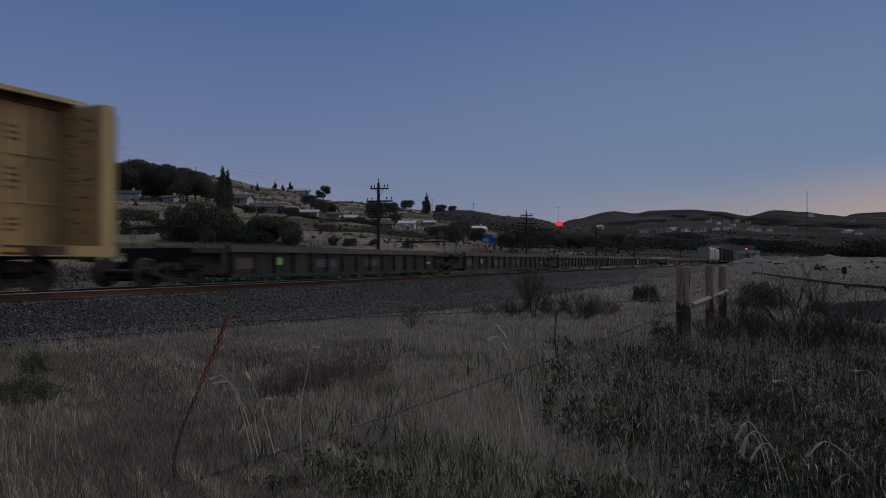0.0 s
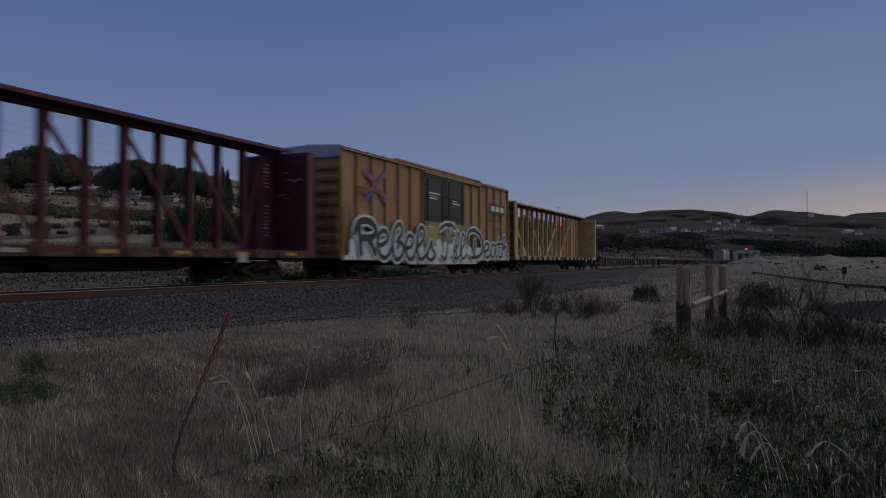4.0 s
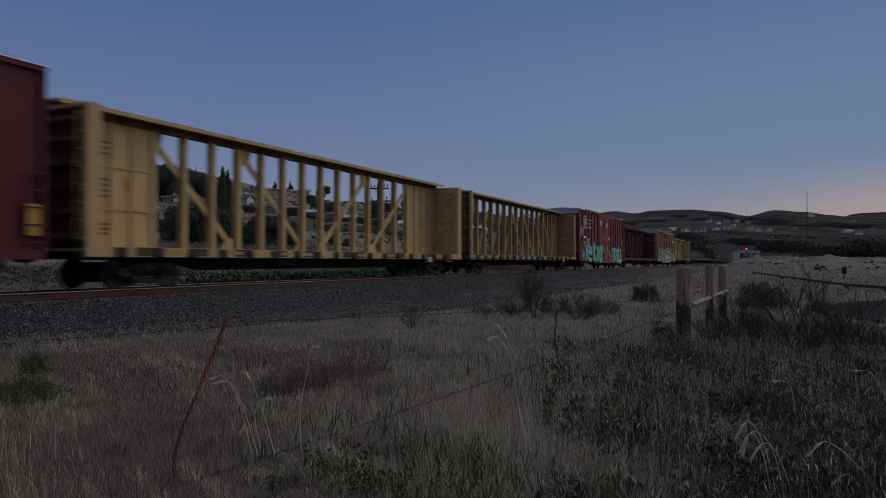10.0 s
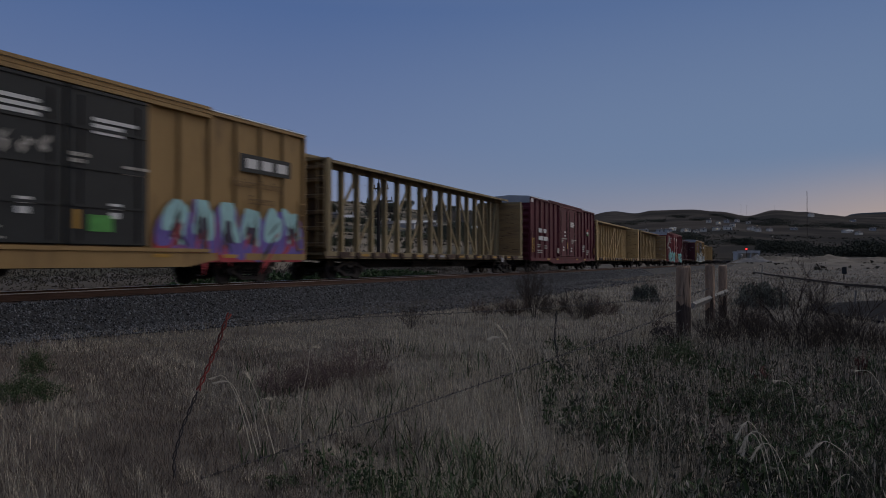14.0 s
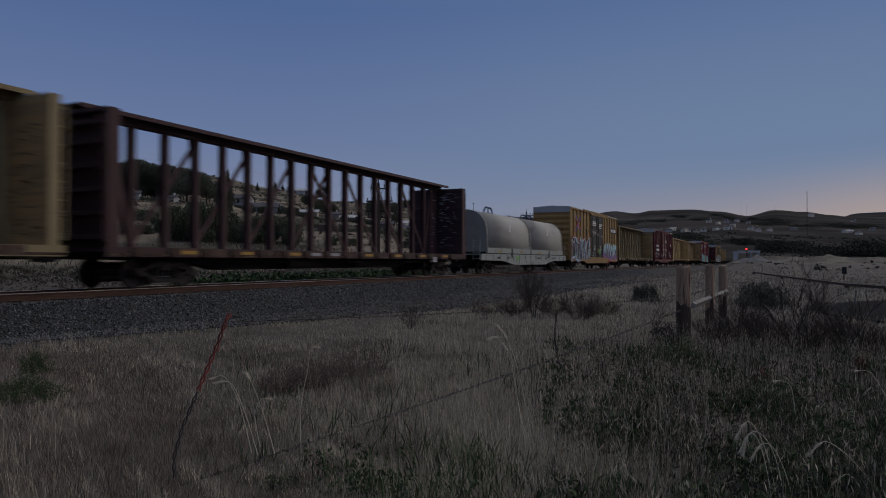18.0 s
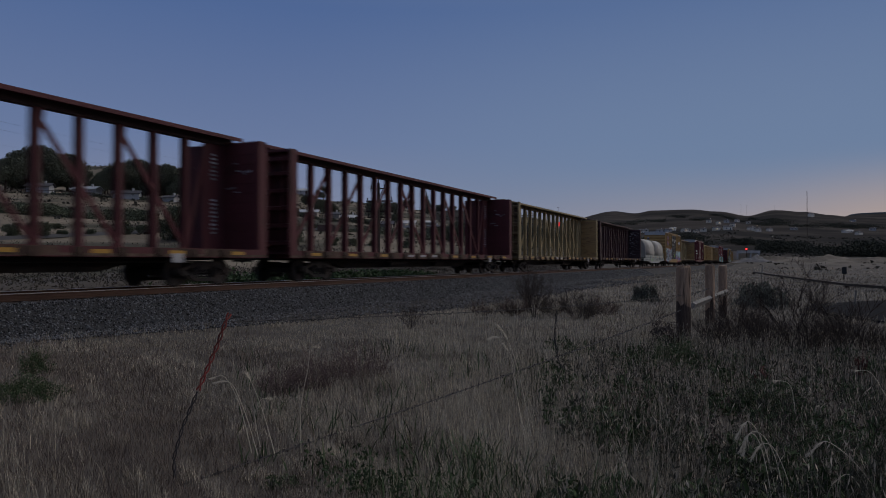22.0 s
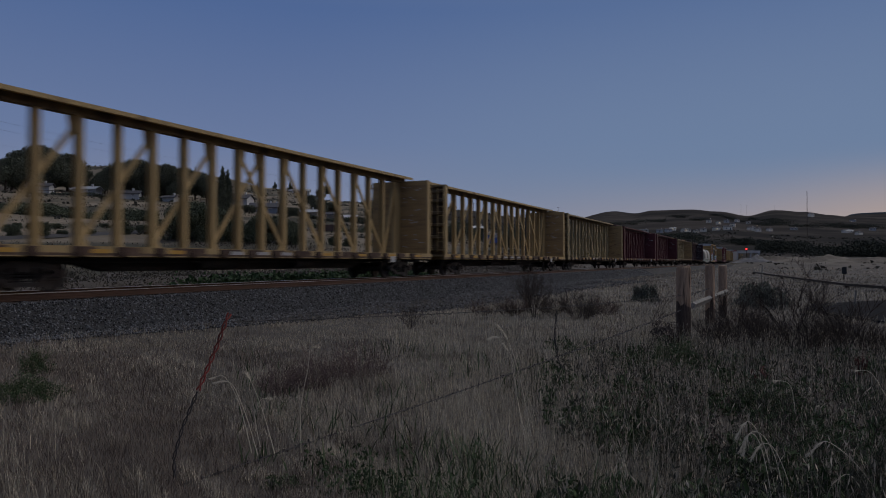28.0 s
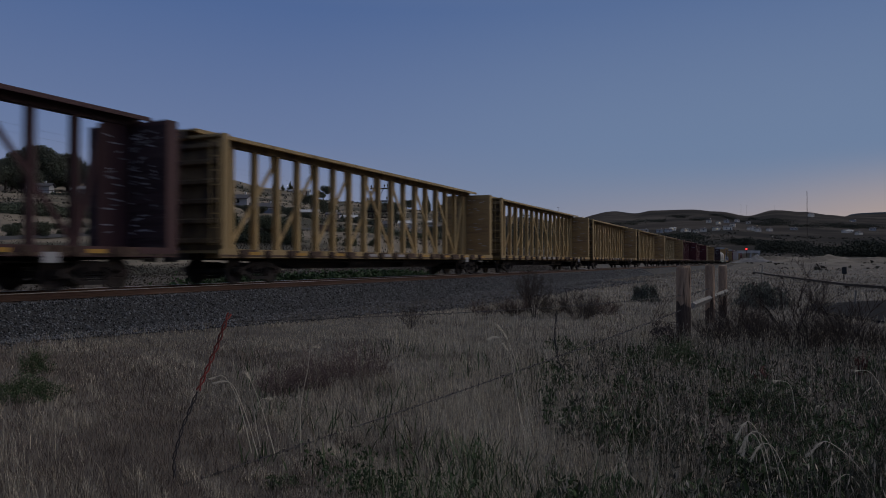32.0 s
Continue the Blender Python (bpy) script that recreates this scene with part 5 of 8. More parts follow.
M["weedpaint"] = mat("green_spray_paint", (0.10, 0.34, 0.08), 0.7, vary=0.3, scale=4)
M["wellgrey"] = mat("dusty_grey_brown_paint", (0.15, 0.125, 0.12), 0.8, vary=0.25, scale=1.5)


def emblem(car, y, z):
    """Crossed arrows in red and blue."""
    for k, (paint, a, b, c, d) in enumerate((("blue", -1.0, 0.80, 1.0, -0.80), ("sprayred", -1.0, -0.45, 1.0, 0.55), ("sprayred", -1.0, 0.5, 0.0, 0.0), ("sprayred", 0.0, -0.1, 1.0, -0.5), ("blue", -1.0, -0.80, -0.1, -0.12), ("blue", 0.1, 0.15, 1.0, 0.80))):
        bm = bmesh.new()
        bar(bm, (1.556 + 0.003 * k, y + 0.85 * a, z + 0.85 * b), (1.556 + 0.003 * k, y + 0.85 * c, z + 0.85 * d), 0.125, 0.004)
        part("emblem_stroke", bm, M[paint], car, "red and blue crossed emblem stroke")


def nameplate(car, y, z):
    """A dark panel with three pale block shapes."""
    bm = bmesh.new()
    plate(bm, 1.556, y - 0.25, y + 2.3, z - 0.28, z + 0.28, 0.004)
    p = part("nameplate", bm, M["black"], car, "dark panel with pale block shapes")
    for k in range(3):
        bm = bmesh.new()
        a = y + k * 0.75
        plate(bm, 1.562, a + 0.06, a + 0.58, z - 0.15, z + 0.15, 0.004)
        part("block_shape", bm, M["white"], p)


def disc_badge(car, y, z):
    for k, (r, paint) in enumerate(((0.58, "marks_light"), (0.49, "weedgrey"), (0.28, "marks_light"))):
        bm = bmesh.new()
        prism(bm, [(y + r * math.cos(a), z + r * math.sin(a)) for a in np.linspace(0, math.tau, 28, endpoint=False)], 1.556 + 0.005 * k, 1.56 + 0.005 * k, axis="x")
        part("round_badge", bm, M[paint], car, "pale round badge")


M["weedgrey"] = mat("grey_green_paint", (0.12, 0.15, 0.13), 0.7, vary=0.2, scale=3)
build_train()


def motions():
    """The train rolls by, slowly gaining speed; its wheels turn while they are near."""
    whole = [4.0 * k for k in range(9)]
    ys = [67.4 + 32.7 * (k - 17.3) for k in range(33)]
    walk(ROAD_CAR, [(float(k), pose(-69.0, y, land_at(-70.5, y) + 0.12)) for k, y in enumerate(ys)])
    for car, middle in CARS:
        walk(car, [(t, pose(0, middle + run(t), RAIL)) for t in whole])
        if not -40 < middle < 0 and middle > 60:
            continue
        near = [k for k in range(int(SECONDS * FPS) + 1) if -22 < middle + run(k / FPS) < 42]
        if not near:
            continue
        times = sorted({0.0, *(k / FPS for k in near), SECONDS})
        first, last = near[0] / FPS, near[-1] / FPS
        for w in [o for o in car.children_recursive if o.name.startswith("wheelset")]:
            at = w.matrix_basis.translation.copy()
            walk(w, [(t, Matrix.Translation(at) @ pose(0, 0, 0, -math.degrees(run(min(max(t, first), last)) / WHEEL) % 360)) for t in times])


# ---- plants, fences and the ground cover near the camera ----
def sight(u, ahead):
    """World x, y of a place that lies 'ahead' metres off and u metres to the right for each of them."""
    return spot(u * ahead, ahead)


def grounded(u, ahead, sink=0.0):
    x, y = sight(u, ahead)
    return x, y, land_at(x, y) - sink


def blades(name, x, y, height, width, lean, material, seed):
    """Grass: one bent, tapering blade for each place; two quads each."""
    r = np.random.default_rng(seed)
    n = len(x)
    z = land(x, y)
    a = r.uniform(0, math.tau, n)
    ln = lean * r.uniform(0.2, 1.0, n) * height
    dx, dy = np.cos(a) * ln, np.sin(a) * ln
    f = a + math.pi / 2 + r.uniform(-0.7, 0.7, n)
    wx, wy = np.cos(f) * width, np.sin(f) * width
    rows = []
    for h, s, w in ((-0.03, 0.0, 1.0), (0.55, 0.35, 0.8), (1.0, 1.0, 0.12)):
        hh = height * h
        for e in (-1, 1):
            rows.append(np.stack([x + dx * s + e * wx * w, y + dy * s + e * wy * w, z + hh], -1))
    v = np.stack(rows, 1).reshape(-1, 3)
    base = np.arange(n)[:, None] * 6
    faces = np.concatenate([base + np.array([0, 1, 3, 2]), base + np.array([2, 3, 5, 4])], 1).reshape(-1, 4)
    return raw_mesh(name, v, faces, material)


def field_points(n, r0, r1, seed, power=1.0, b0=-37, b1=37):
    r = np.random.default_rng(seed)
    q = r.uniform(0, 1, n) ** power
    rr = r0 * (r1 / r0) ** q
    b = np.radians(r.uniform(b0, b1, n))
    s, a = rr * np.sin(b), rr * np.cos(b)
    off = ~((s > 11.1 + np.clip(a - 22, 0, 9) * 0.9) & (a > 15.6) & (a < 28.5))      # none on the asphalt
    s, a, rr, b = s[off], a[off], rr[off], b[off]
    return EYE.x + SIDE.x * s + AHEAD.x * a, EYE.y + SIDE.y * s + AHEAD.y * a, rr, np.degrees(b), r


def build_grass():
    # the dry field: short stubble in tufts
    x, y, rr, b, r = field_points(470000, 2.9, 75, 3, 0.85)
    patch = ripple(x, y, 1.5) * 0.6 + ripple(x + 40, y - 9, 0.45) * 0.6
    tuft = ripple(x - 11, y + 5, 0.09)
    path = np.exp(-((x - 6.9) / 0.8) ** 2)
    edge = 2.9 + np.clip((y - 8) * 0.28, 0, 3.6) + 0.5 * ripple(x, y, 0.5) + r.normal(0, 0.45, len(x))
    keep = (x > edge) & (r.uniform(0, 1, len(x)) < 0.62 - 0.10 * np.clip((-9 - b) / 10, 0, 1) * np.clip((13 - rr) / 4, 0, 1) - 0.30 * np.clip((-14 - b) / 8, 0, 1) * np.clip((8.5 - rr) / 3, 0, 1) - 0.58 * np.clip((b - 7) / 8, 0, 1) * np.clip((15 - rr) / 4, 0, 1) - 0.30 * np.clip((rr - 18) / 14, 0, 1) + 0.4 * patch + 0.5 * tuft) & (r.uniform(0, 1, len(x)) > path * 0.5)
    x, y, rr, patch, path, tuft = x[keep], y[keep], rr[keep], patch[keep], path[keep], tuft[keep]
    tall = np.clip(0.055 + 0.055 * patch + 0.035 * tuft, 0.015, 0.20) * r.uniform(0.4, 1.6, len(x)) * (1 - 0.6 * path)
    wide = np.maximum(0.0015, rr * 0.00022) * r.uniform(0.7, 1.4, len(x))
    tagged(new("dry_grass", blades("dry_grass", x, y, tall, wide, 0.7, M["grass"], 7)), "short dry tan grass covering the field", "grass", kind="stuff")
    # and thinly all round
    x, y, rr, b, r = field_points(26000, 0.8, 25, 4, 0.75, 37, 323)
    tagged(new("dry_grass", blades("dry_grass", x, y, r.uniform(0.03, 0.11, len(x)), np.maximum(0.003, rr * 0.0005), 2.0, M["grass"], 8)), "short dry tan grass on the open ground", "grass", kind="stuff")
    # browner matted grass over the lower field
    x, y, rr, b, r = field_points(90000, 2.9, 16, 14, 0.8, -37, 4)
    keep = (x > 4) & (r.uniform(0, 1, len(x)) < (0.42 + 0.4 * np.clip((-14 - b) / 8, 0, 1) + 0.6 * ripple(x + 5, y, 0.6) + 0.4 * ripple(x, y + 8, 0.13)) * np.clip((2 - b) / 10, 0, 1) * np.clip((16 - rr) / 5, 0, 1))
    x, y, rr = x[keep], y[keep], rr[keep]
    tagged(new("brown_grass", blades("brown_grass", x, y, r.uniform(0.03, 0.12, len(x)), np.maximum(0.0018, rr * 0.00024), 0.9, M["browngrass"], 15)), "matted brown grass in the lower field", "grass", kind="stuff")
    # bleached stems standing through it
    x, y, rr, b, r = field_points(90000, 2.9, 40, 13, 0.8)
    patch = ripple(x + 7, y, 0.9) * 0.7 + ripple(x + 3, y, 0.12) * 0.5
    keep = (x > 3.3 + np.clip((y - 8) * 0.28, 0, 3.6)) & (r.uniform(0, 1, len(x)) < 0.44 - 0.40 * np.clip((-8 - b) / 8, 0, 1) - 0.5 * np.clip((b - 10) / 8, 0, 1) * np.clip((15 - rr) / 4, 0, 1) + 0.45 * np.exp(-((b - 5) / 9) ** 2) + 0.5 * patch + 0.7 * np.exp(-((x - 6.9) / 0.7) ** 2))
    x, y, rr, patch = x[keep], y[keep], rr[keep], patch[keep]
    path = np.exp(-((x - 6.9) / 0.9) ** 2)
    tall = r.uniform(0.05, 0.15, len(x)) * (1 + 0.9 * np.clip(patch, 0, 1)) * (1 - 0.75 * path) * (1 + 0.7 * np.clip((b[keep] + 6) / 10, 0, 1))
    tagged(new("bleached_grass", blades("bleached_grass", x, y, tall, np.maximum(0.0014, rr * 0.00019), 0.6, M["palegrass"], 17)), "pale bleached grass stems among the dry grass", "grass", kind="stuff")
    # taller seeding grass on the bank before the camera
    x, y, rr, b, r = field_points(62000, 2.8, 14.5, 19, 0.8, -6, 38)
    patch = ripple(x + 2, y, 0.5) * 0.7 + ripple(x + 3, y, 0.12) * 0.6
    keep = (x > 4.5) & (r.uniform(0, 1, len(x)) < (0.20 + 1.0 * patch) * np.clip((b - 4) / 10, 0, 1))
    x, y, rr = x[keep], y[keep], rr[keep]
    tall = r.uniform(0.14, 0.44, len(x))
    pale = r.uniform(0, 1, len(x)) < 0.34 - 0.16 * np.clip((np.degrees(np.arctan2((x - EYE.x) * SIDE.x + (y - EYE.y) * SIDE.y, (x - EYE.x) * AHEAD.x + (y - EYE.y) * AHEAD.y)) - 20) / 10, 0, 1)
    for part_, mt, name, lab, seed in ((pale, "seedgrass", "bank_grass", "pale seeding grass on the bank", 18), (~pale, "sage", "grey_bank_grass", "grey-green seeding grass on the bank", 20)):
        n = int(part_.sum())
        tagged(new(name, blades(name, x[part_], y[part_], tall[part_], np.maximum(0.0015, rr[part_] * 0.00026), 0.55, M[mt], seed)), lab, "grass", kind="stuff")
    # their nodding seed heads
    tip = np.stack([x[pale], y[pale], land(x[pale], y[pale]) + tall[pale] * 0.96], -1) + r.normal(0, 1, (int(pale.sum()), 3)) * tall[pale][:, None] * np.array((0.2, 0.2, 0.02))
    tagged(new("seed_heads", leaf_cloud(tip, np.full(len(tip), 0.030), 21, M["seedgrass"], "seed_heads", 0.15, 3.0)), "pale seed heads of the bank grass", "grass", kind="stuff")
    # bleached tufts further out over the yard
    x, y, rr, b, r = field_points(42000, 15, 130, 27, 1.0, 12, 38)
    keep = (x > 4.0) & (r.uniform(0, 1, len(x)) < 0.5 + 0.8 * ripple(x, y, 3.0))
    x, y, rr = x[keep], y[keep], rr[keep]
    tagged(new("yard_grass", blades("yard_grass", x, y, r.uniform(0.05, 0.15, len(x)), rr * 0.0004, 1.2, M["grass"], 28)), "bleached grass tufts over the yard", "grass", kind="stuff")
    # green undergrowth, low between the stems
    x, y, rr, b, r = field_points(26000, 2.8, 13.0, 29, 0.8, -16, 38)
    patch = ripple(x + 12, y + 3, 0.7)
    keep = (x > 4.5) & (r.uniform(0, 1, len(x)) < (0.10 + 0.8 * patch) * np.clip((b + 12) / 26, 0.25, 1))
    x, y, rr = x[keep], y[keep], rr[keep]
    tagged(new("green_undergrowth", blades("green_undergrowth", x, y, r.uniform(0.08, 0.26, len(x)), np.full(len(x), 0.007), 0.9, M["weed"], 30)), "dark green undergrowth between dry stems", "grass", kind="stuff")
    # rough growth on the slope beyond the track
    for name, mt, seed, lab in (("slope_grass", "slopegrass", 23, "dry tan grass on the slope beyond the track"), ("slope_weeds", "scrub", 25, "dark olive weeds on the slope beyond the track")):
        x, y, rr, b, r = field_points(70000 if mt == "slopegrass" else 22000, 32, 260, seed, 1.0, -37, 12)
        keep = (x < (-9 if mt == "slopegrass" else -5.6)) & (r.uniform(0, 1, len(x)) < 0.25 + 1.1 * ripple(x + seed * 9, y, 11) * (1 if mt == "slopegrass" else -1))
        x, y, rr = x[keep], y[keep], rr[keep]
        tagged(new(name, blades(name, x, y, r.uniform(0.08, 0.26, len(x)) * (0.7 + rr / 200), rr * 0.0005, 1.6, M[mt], seed)), lab, "grass", kind="stuff")


def build_stones():
    """Crushed stone over the bed's near slope and crown."""
    r = np.random.default_rng(31)
    n = 78000
    y = 2 + 88 * r.uniform(0, 1, n) ** 1.8
    s = r.uniform(0, 1, n)
    x = 1.0 + 2.6 * s + np.where(r.uniform(0, 1, n) < 0.30, np.abs(r.normal(0, 0.55, n)), 0)
    surf = np.where(x < 1.75, 0.62, 0.62 - (x - 1.75) * 0.77 / 1.45)
    surf = np.maximum(surf, land(x, y))
    # thinner over the margin beside the bed
    far = r.uniform(0, 1, n) < 0.16
    y = np.where(far, 8 + 50 * r.uniform(0, 1, n) ** 1.3, y)
    x = np.where(far, 2.9 + s * (0.4 + np.clip((y - 8) * 0.30, 0, 4.1)), x)
    surf = np.where(far, land(x, y) + 0.03, surf)
    size = r.uniform(0.011, 0.028, n) * (1 + y / 70)
    dirs = np.array([(1, 0, 0), (-1, 0, 0), (0, 1, 0), (0, -1, 0), (0, 0, 1), (0, 0, -1)], dtype=float)
    jit = r.uniform(0.6, 1.25, (n, 6, 1))
    skew = r.normal(0, 0.28, (n, 6, 3))
    v = np.stack([x, y, surf + size * 0.35], -1)[:, None, :] + (dirs[None] * jit + skew) * size[:, None, None]
    f = np.array([(0, 2, 4), (2, 1, 4), (1, 3, 4), (3, 0, 4), (2, 0, 5), (1, 2, 5), (3, 1, 5), (0, 3, 5)])
    faces = (np.arange(n)[:, None, None] * 6 + f[None]).reshape(-1, 3)
    tagged(new("ballast_stone", raw_mesh("ballast_stone", v.reshape(-1, 3), faces, M["stone"])), "loose grey crushed stone of the ballast", "ballast", kind="stuff")


def leaf_cloud(centres, size, seed, material, name, flat=0.6, up=0.0):
    """Many small leaf clumps: two crossed leaf quads at each place."""
    r = np.random.default_rng(seed)
    c = np.asarray(centres, dtype=float)
    n = len(c)
    size = np.asarray(size, dtype=float).reshape(-1, 1, 1)
    d = r.normal(size=(n, 2, 3)) + np.array((0, 0, up))
    d /= np.linalg.norm(d, axis=-1, keepdims=True)
    s = r.normal(size=(n, 2, 3))
    s -= (s * d).sum(-1, keepdims=True) * d
    s /= np.linalg.norm(s, axis=-1, keepdims=True)
    z = (size * r.uniform(0.55, 1.3, (n, 2, 1)))
    p = c[:, None, :] + r.normal(0, 1, (n, 2, 3)) * size * 0.3
    quad = np.stack([p - d * z, p - s * z * flat, p + d * z, p + s * z * flat], 2)
    faces = np.arange(n * 2 * 4).reshape(-1, 4)
    return raw_mesh(name, quad.reshape(-1, 3), faces, material)


def tree(name, label, height, spread, seed, leaf="foliage", shape="round", trunk=0.16, leafsize=0.38, clumps=900, category="tree"):
    """A tapered trunk with limbs and a crown of many leaf clumps grouped in uneven lobes."""
    r = random.Random(seed)
    t = thing(name, label, category)
    bm = bmesh.new()
    tr = height * 0.028 + 0.06
    lean = Vector((r.uniform(-0.05, 0.05), r.uniform(-0.05, 0.05), 1))
    tops = []
    p = Vector((0, 0, -0.4))
    steps = 5
    for k in range(steps):
        q = lean * (height * 0.75 * (k + 1) / steps)
        tube(bm, p, q, tr * (1 - 0.16 * k), 7, tr * (1 - 0.16 * (k + 1)), caps=False)
        p = q
    lobes = []
    if shape == "round":
        for k in range(11):
            a = r.uniform(0, math.tau)
            z = height * r.uniform(0.34 if trunk > 0.1 else 0.2, 0.92)
            fall = 1 - max(0, (z / height - 0.55)) * 1.25
            rad = spread * 0.5 * r.uniform(0.35, 0.85) * fall
            size = spread * r.uniform(0.14, 0.24)
            c = Vector((math.cos(a) * rad, math.sin(a) * rad, min(z, height - size * 0.85)))
            lobes.append((c, size))
    elif shape == "column":
        for k in range(22):
            f = (k + 0.5) / 22
            w = spread * 0.5 * min(1.0, 1.3 * (1 - f) ** 0.6) * r.uniform(0.85, 1.1)
            lobes.append((Vector((r.uniform(-0.25, 0.25) * w, r.uniform(-0.25, 0.25) * w, height * (0.05 + 0.90 * f))), max(0.3, w * 0.8)))
    else:   # conifer
        for k in range(15):
            f = (k + 0.3) / 15
            w = spread * 0.5 * (1 - f) * r.uniform(0.7, 1.2)
            a = r.uniform(0, math.tau)
            lobes.append((Vector((math.cos(a) * w * 0.5, math.sin(a) * w * 0.5, height * (0.14 + 0.86 * f))), max(0.25, w * 0.75)))
    for c, rad in lobes:
        base = lean * min(c.z * 0.6, height * 0.6)
        tube(bm, base, c, tr * 0.42, 5, tr * 0.12, caps=False)
    part("trunk", bm, M["bark"], t)
    g = np.random.default_rng(seed + 90)
    pts = []
    vol = [rad ** 2 for _, rad in lobes]
    for (c, rad), w in zip(lobes, vol):
        k = max(8, int(clumps * w / sum(vol)))
        d = g.normal(size=(k, 3))
        d /= np.linalg.norm(d, axis=1, keepdims=True)
        d *= (rad * g.uniform(0.55, 1.12, (k, 1)))
        d[:, 2] *= 0.8
        pts.append(np.array(c)[None] + d)
    pts = np.concatenate(pts)
    pts = pts[pts[:, 2] > 0.1]
    part("crown", leaf_cloud(pts, np.full(len(pts), leafsize), seed, M[leaf], "crown"), None, t)
    return t


PLANTED = {}
GROWN = {"oak": 13, "oak_b": 10, "low": 7, "poplar": 16, "conifer": 9, "bush": 5.5, "bush_b": 3.6}


def plant(kind, u, ahead, height, turn=0.0):
    """Sets the kind's first tree, then copies of it, grown to that height."""
    ob, used = PLANTED[kind]
    size = height / GROWN[kind]
    at = grounded(u, ahead, 0.2)
    m = pose(*at, 0, 0, turn) @ Matrix.Diagonal((size, size, size, 1))
    if used:
        return copy_thing(ob, m @ Matrix.Diagonal([1 / q for q in ob.scale] + [1]))
    ob.matrix_basis = m
    PLANTED[kind] = (ob, True)
    return ob


def twigs(bm, p, d, length, rad, depth, r, spread=0.55, n=4):
    """A bare branching shoot."""
    steps = 3
    for k in range(steps):
        d = (d + Vector((r.uniform(-1, 1), r.uniform(-1, 1), r.uniform(-0.5, 0.7))) * 0.16).normalized()
        q = p + d * length / steps
        tube(bm, p, q, rad * (1 - 0.2 * k), 4 if rad > 0.006 else 3, rad * (1 - 0.2 * (k + 1)), caps=False)
        if depth:
            for _ in range(n if k == 2 else max(1, n - 2)):
                e = (d + Vector((r.uniform(-1, 1), r.uniform(-1, 1), r.uniform(-0.4, 0.9))) * spread * 1.4).normalized()
                twigs(bm, q, e, length * r.uniform(0.4, 0.68), rad * 0.5, depth - 1, r, spread, n)
        p = q


def shrub(label, u, ahead, height, width, shoots, seed, material="twig", depth=2, rad=0.012, leaves=0, leaf="sage", n=3, leafsize=0.05):
    r = random.Random(seed)
    at = grounded(u, ahead, 0.03)
    t = thing("shrub", label, "shrub", at=at)
    bm = bmesh.new()
    for k in range(shoots):
        a = r.uniform(0, math.tau)
        q = r.uniform(0, 1) ** 0.7
        d = Vector((math.cos(a) * q * width / height, math.sin(a) * q * width / height, 1)).normalized()
        twigs(bm, Vector((math.cos(a) * 0.04 * k / shoots, math.sin(a) * 0.04, 0)), d, height * r.uniform(0.45, 0.7), rad * r.uniform(0.6, 1.2), depth, r, n=n)
    tips = [v.co.copy() for v in bm.verts if v.co.z > 0.02]
    part("branch", bm, M[material], t)
    if leaves and leaf in ("sagedark", "weed"):
        # a rounded, ragged mass that reaches the ground
        g = np.random.default_rng(seed)
        d = g.normal(size=(leaves, 3))
        d /= np.linalg.norm(d, axis=1, keepdims=True)
        d[:, 2] = np.abs(d[:, 2])
        lump = 0.8 + 0.3 * np.sin(d[:, 0] * 5 + seed) * np.cos(d[:, 1] * 6 + d[:, 2] * 4)
        c = d * (g.uniform(0.45, 1.0, (leaves, 1)) ** 0.5) * lump[:, None] * np.array((width * 0.75, width * 0.75, height))
        part("leaf_mass", leaf_cloud(c, np.full(leaves, leafsize), seed, M[leaf], "leaf_mass", 0.35), None, t)
    elif leaves and tips:
        g = random.Random(seed + 5)
        c = np.array([tuple(g.choice(tips)) for _ in range(leaves)])
        part("leaf_mass", leaf_cloud(c, np.full(len(c), leafsize), seed, M[leaf], "leaf_mass", 0.4), None, t)
    return t


def weed_bed(name, label, count, b0, b1, r0, r1, tall, leaf, material, seed, stalk="deadweed"):
    """Leafy and seeding weeds, far too many to count: leaves set up thin stems."""
    x, y, rr, b, r = field_points(count, r0, r1, seed, 0.8, b0, b1)
    keep = r.uniform(0, 1, len(x)) < (0.55 + 0.9 * ripple(x + seed, y, 0.55) if material != "weed" else 0.15 + 1.6 * ripple(x + seed, y, 0.45))
    keep &= x > 4.2
    x, y = x[keep], y[keep]
    z = land(x, y)
    n = len(x)
    h = r.uniform(0.45, 1.0, n) * tall
    lx, ly = r.normal(0, 0.16, n) * h, r.normal(0, 0.16, n) * h
    k = 9
    f = r.uniform(0.12, 1.0, (n, k))
    c = np.stack([x[:, None] + lx[:, None] * f + r.normal(0, 0.028, (n, k)), y[:, None] + ly[:, None] * f + r.normal(0, 0.028, (n, k)), z[:, None] + h[:, None] * f], -1).reshape(-1, 3)
    me = leaf_cloud(c, np.full(len(c), leaf), seed, M[material], name, 0.35, 1.2)
    tagged(new(name, me), label, "weeds", kind="stuff")


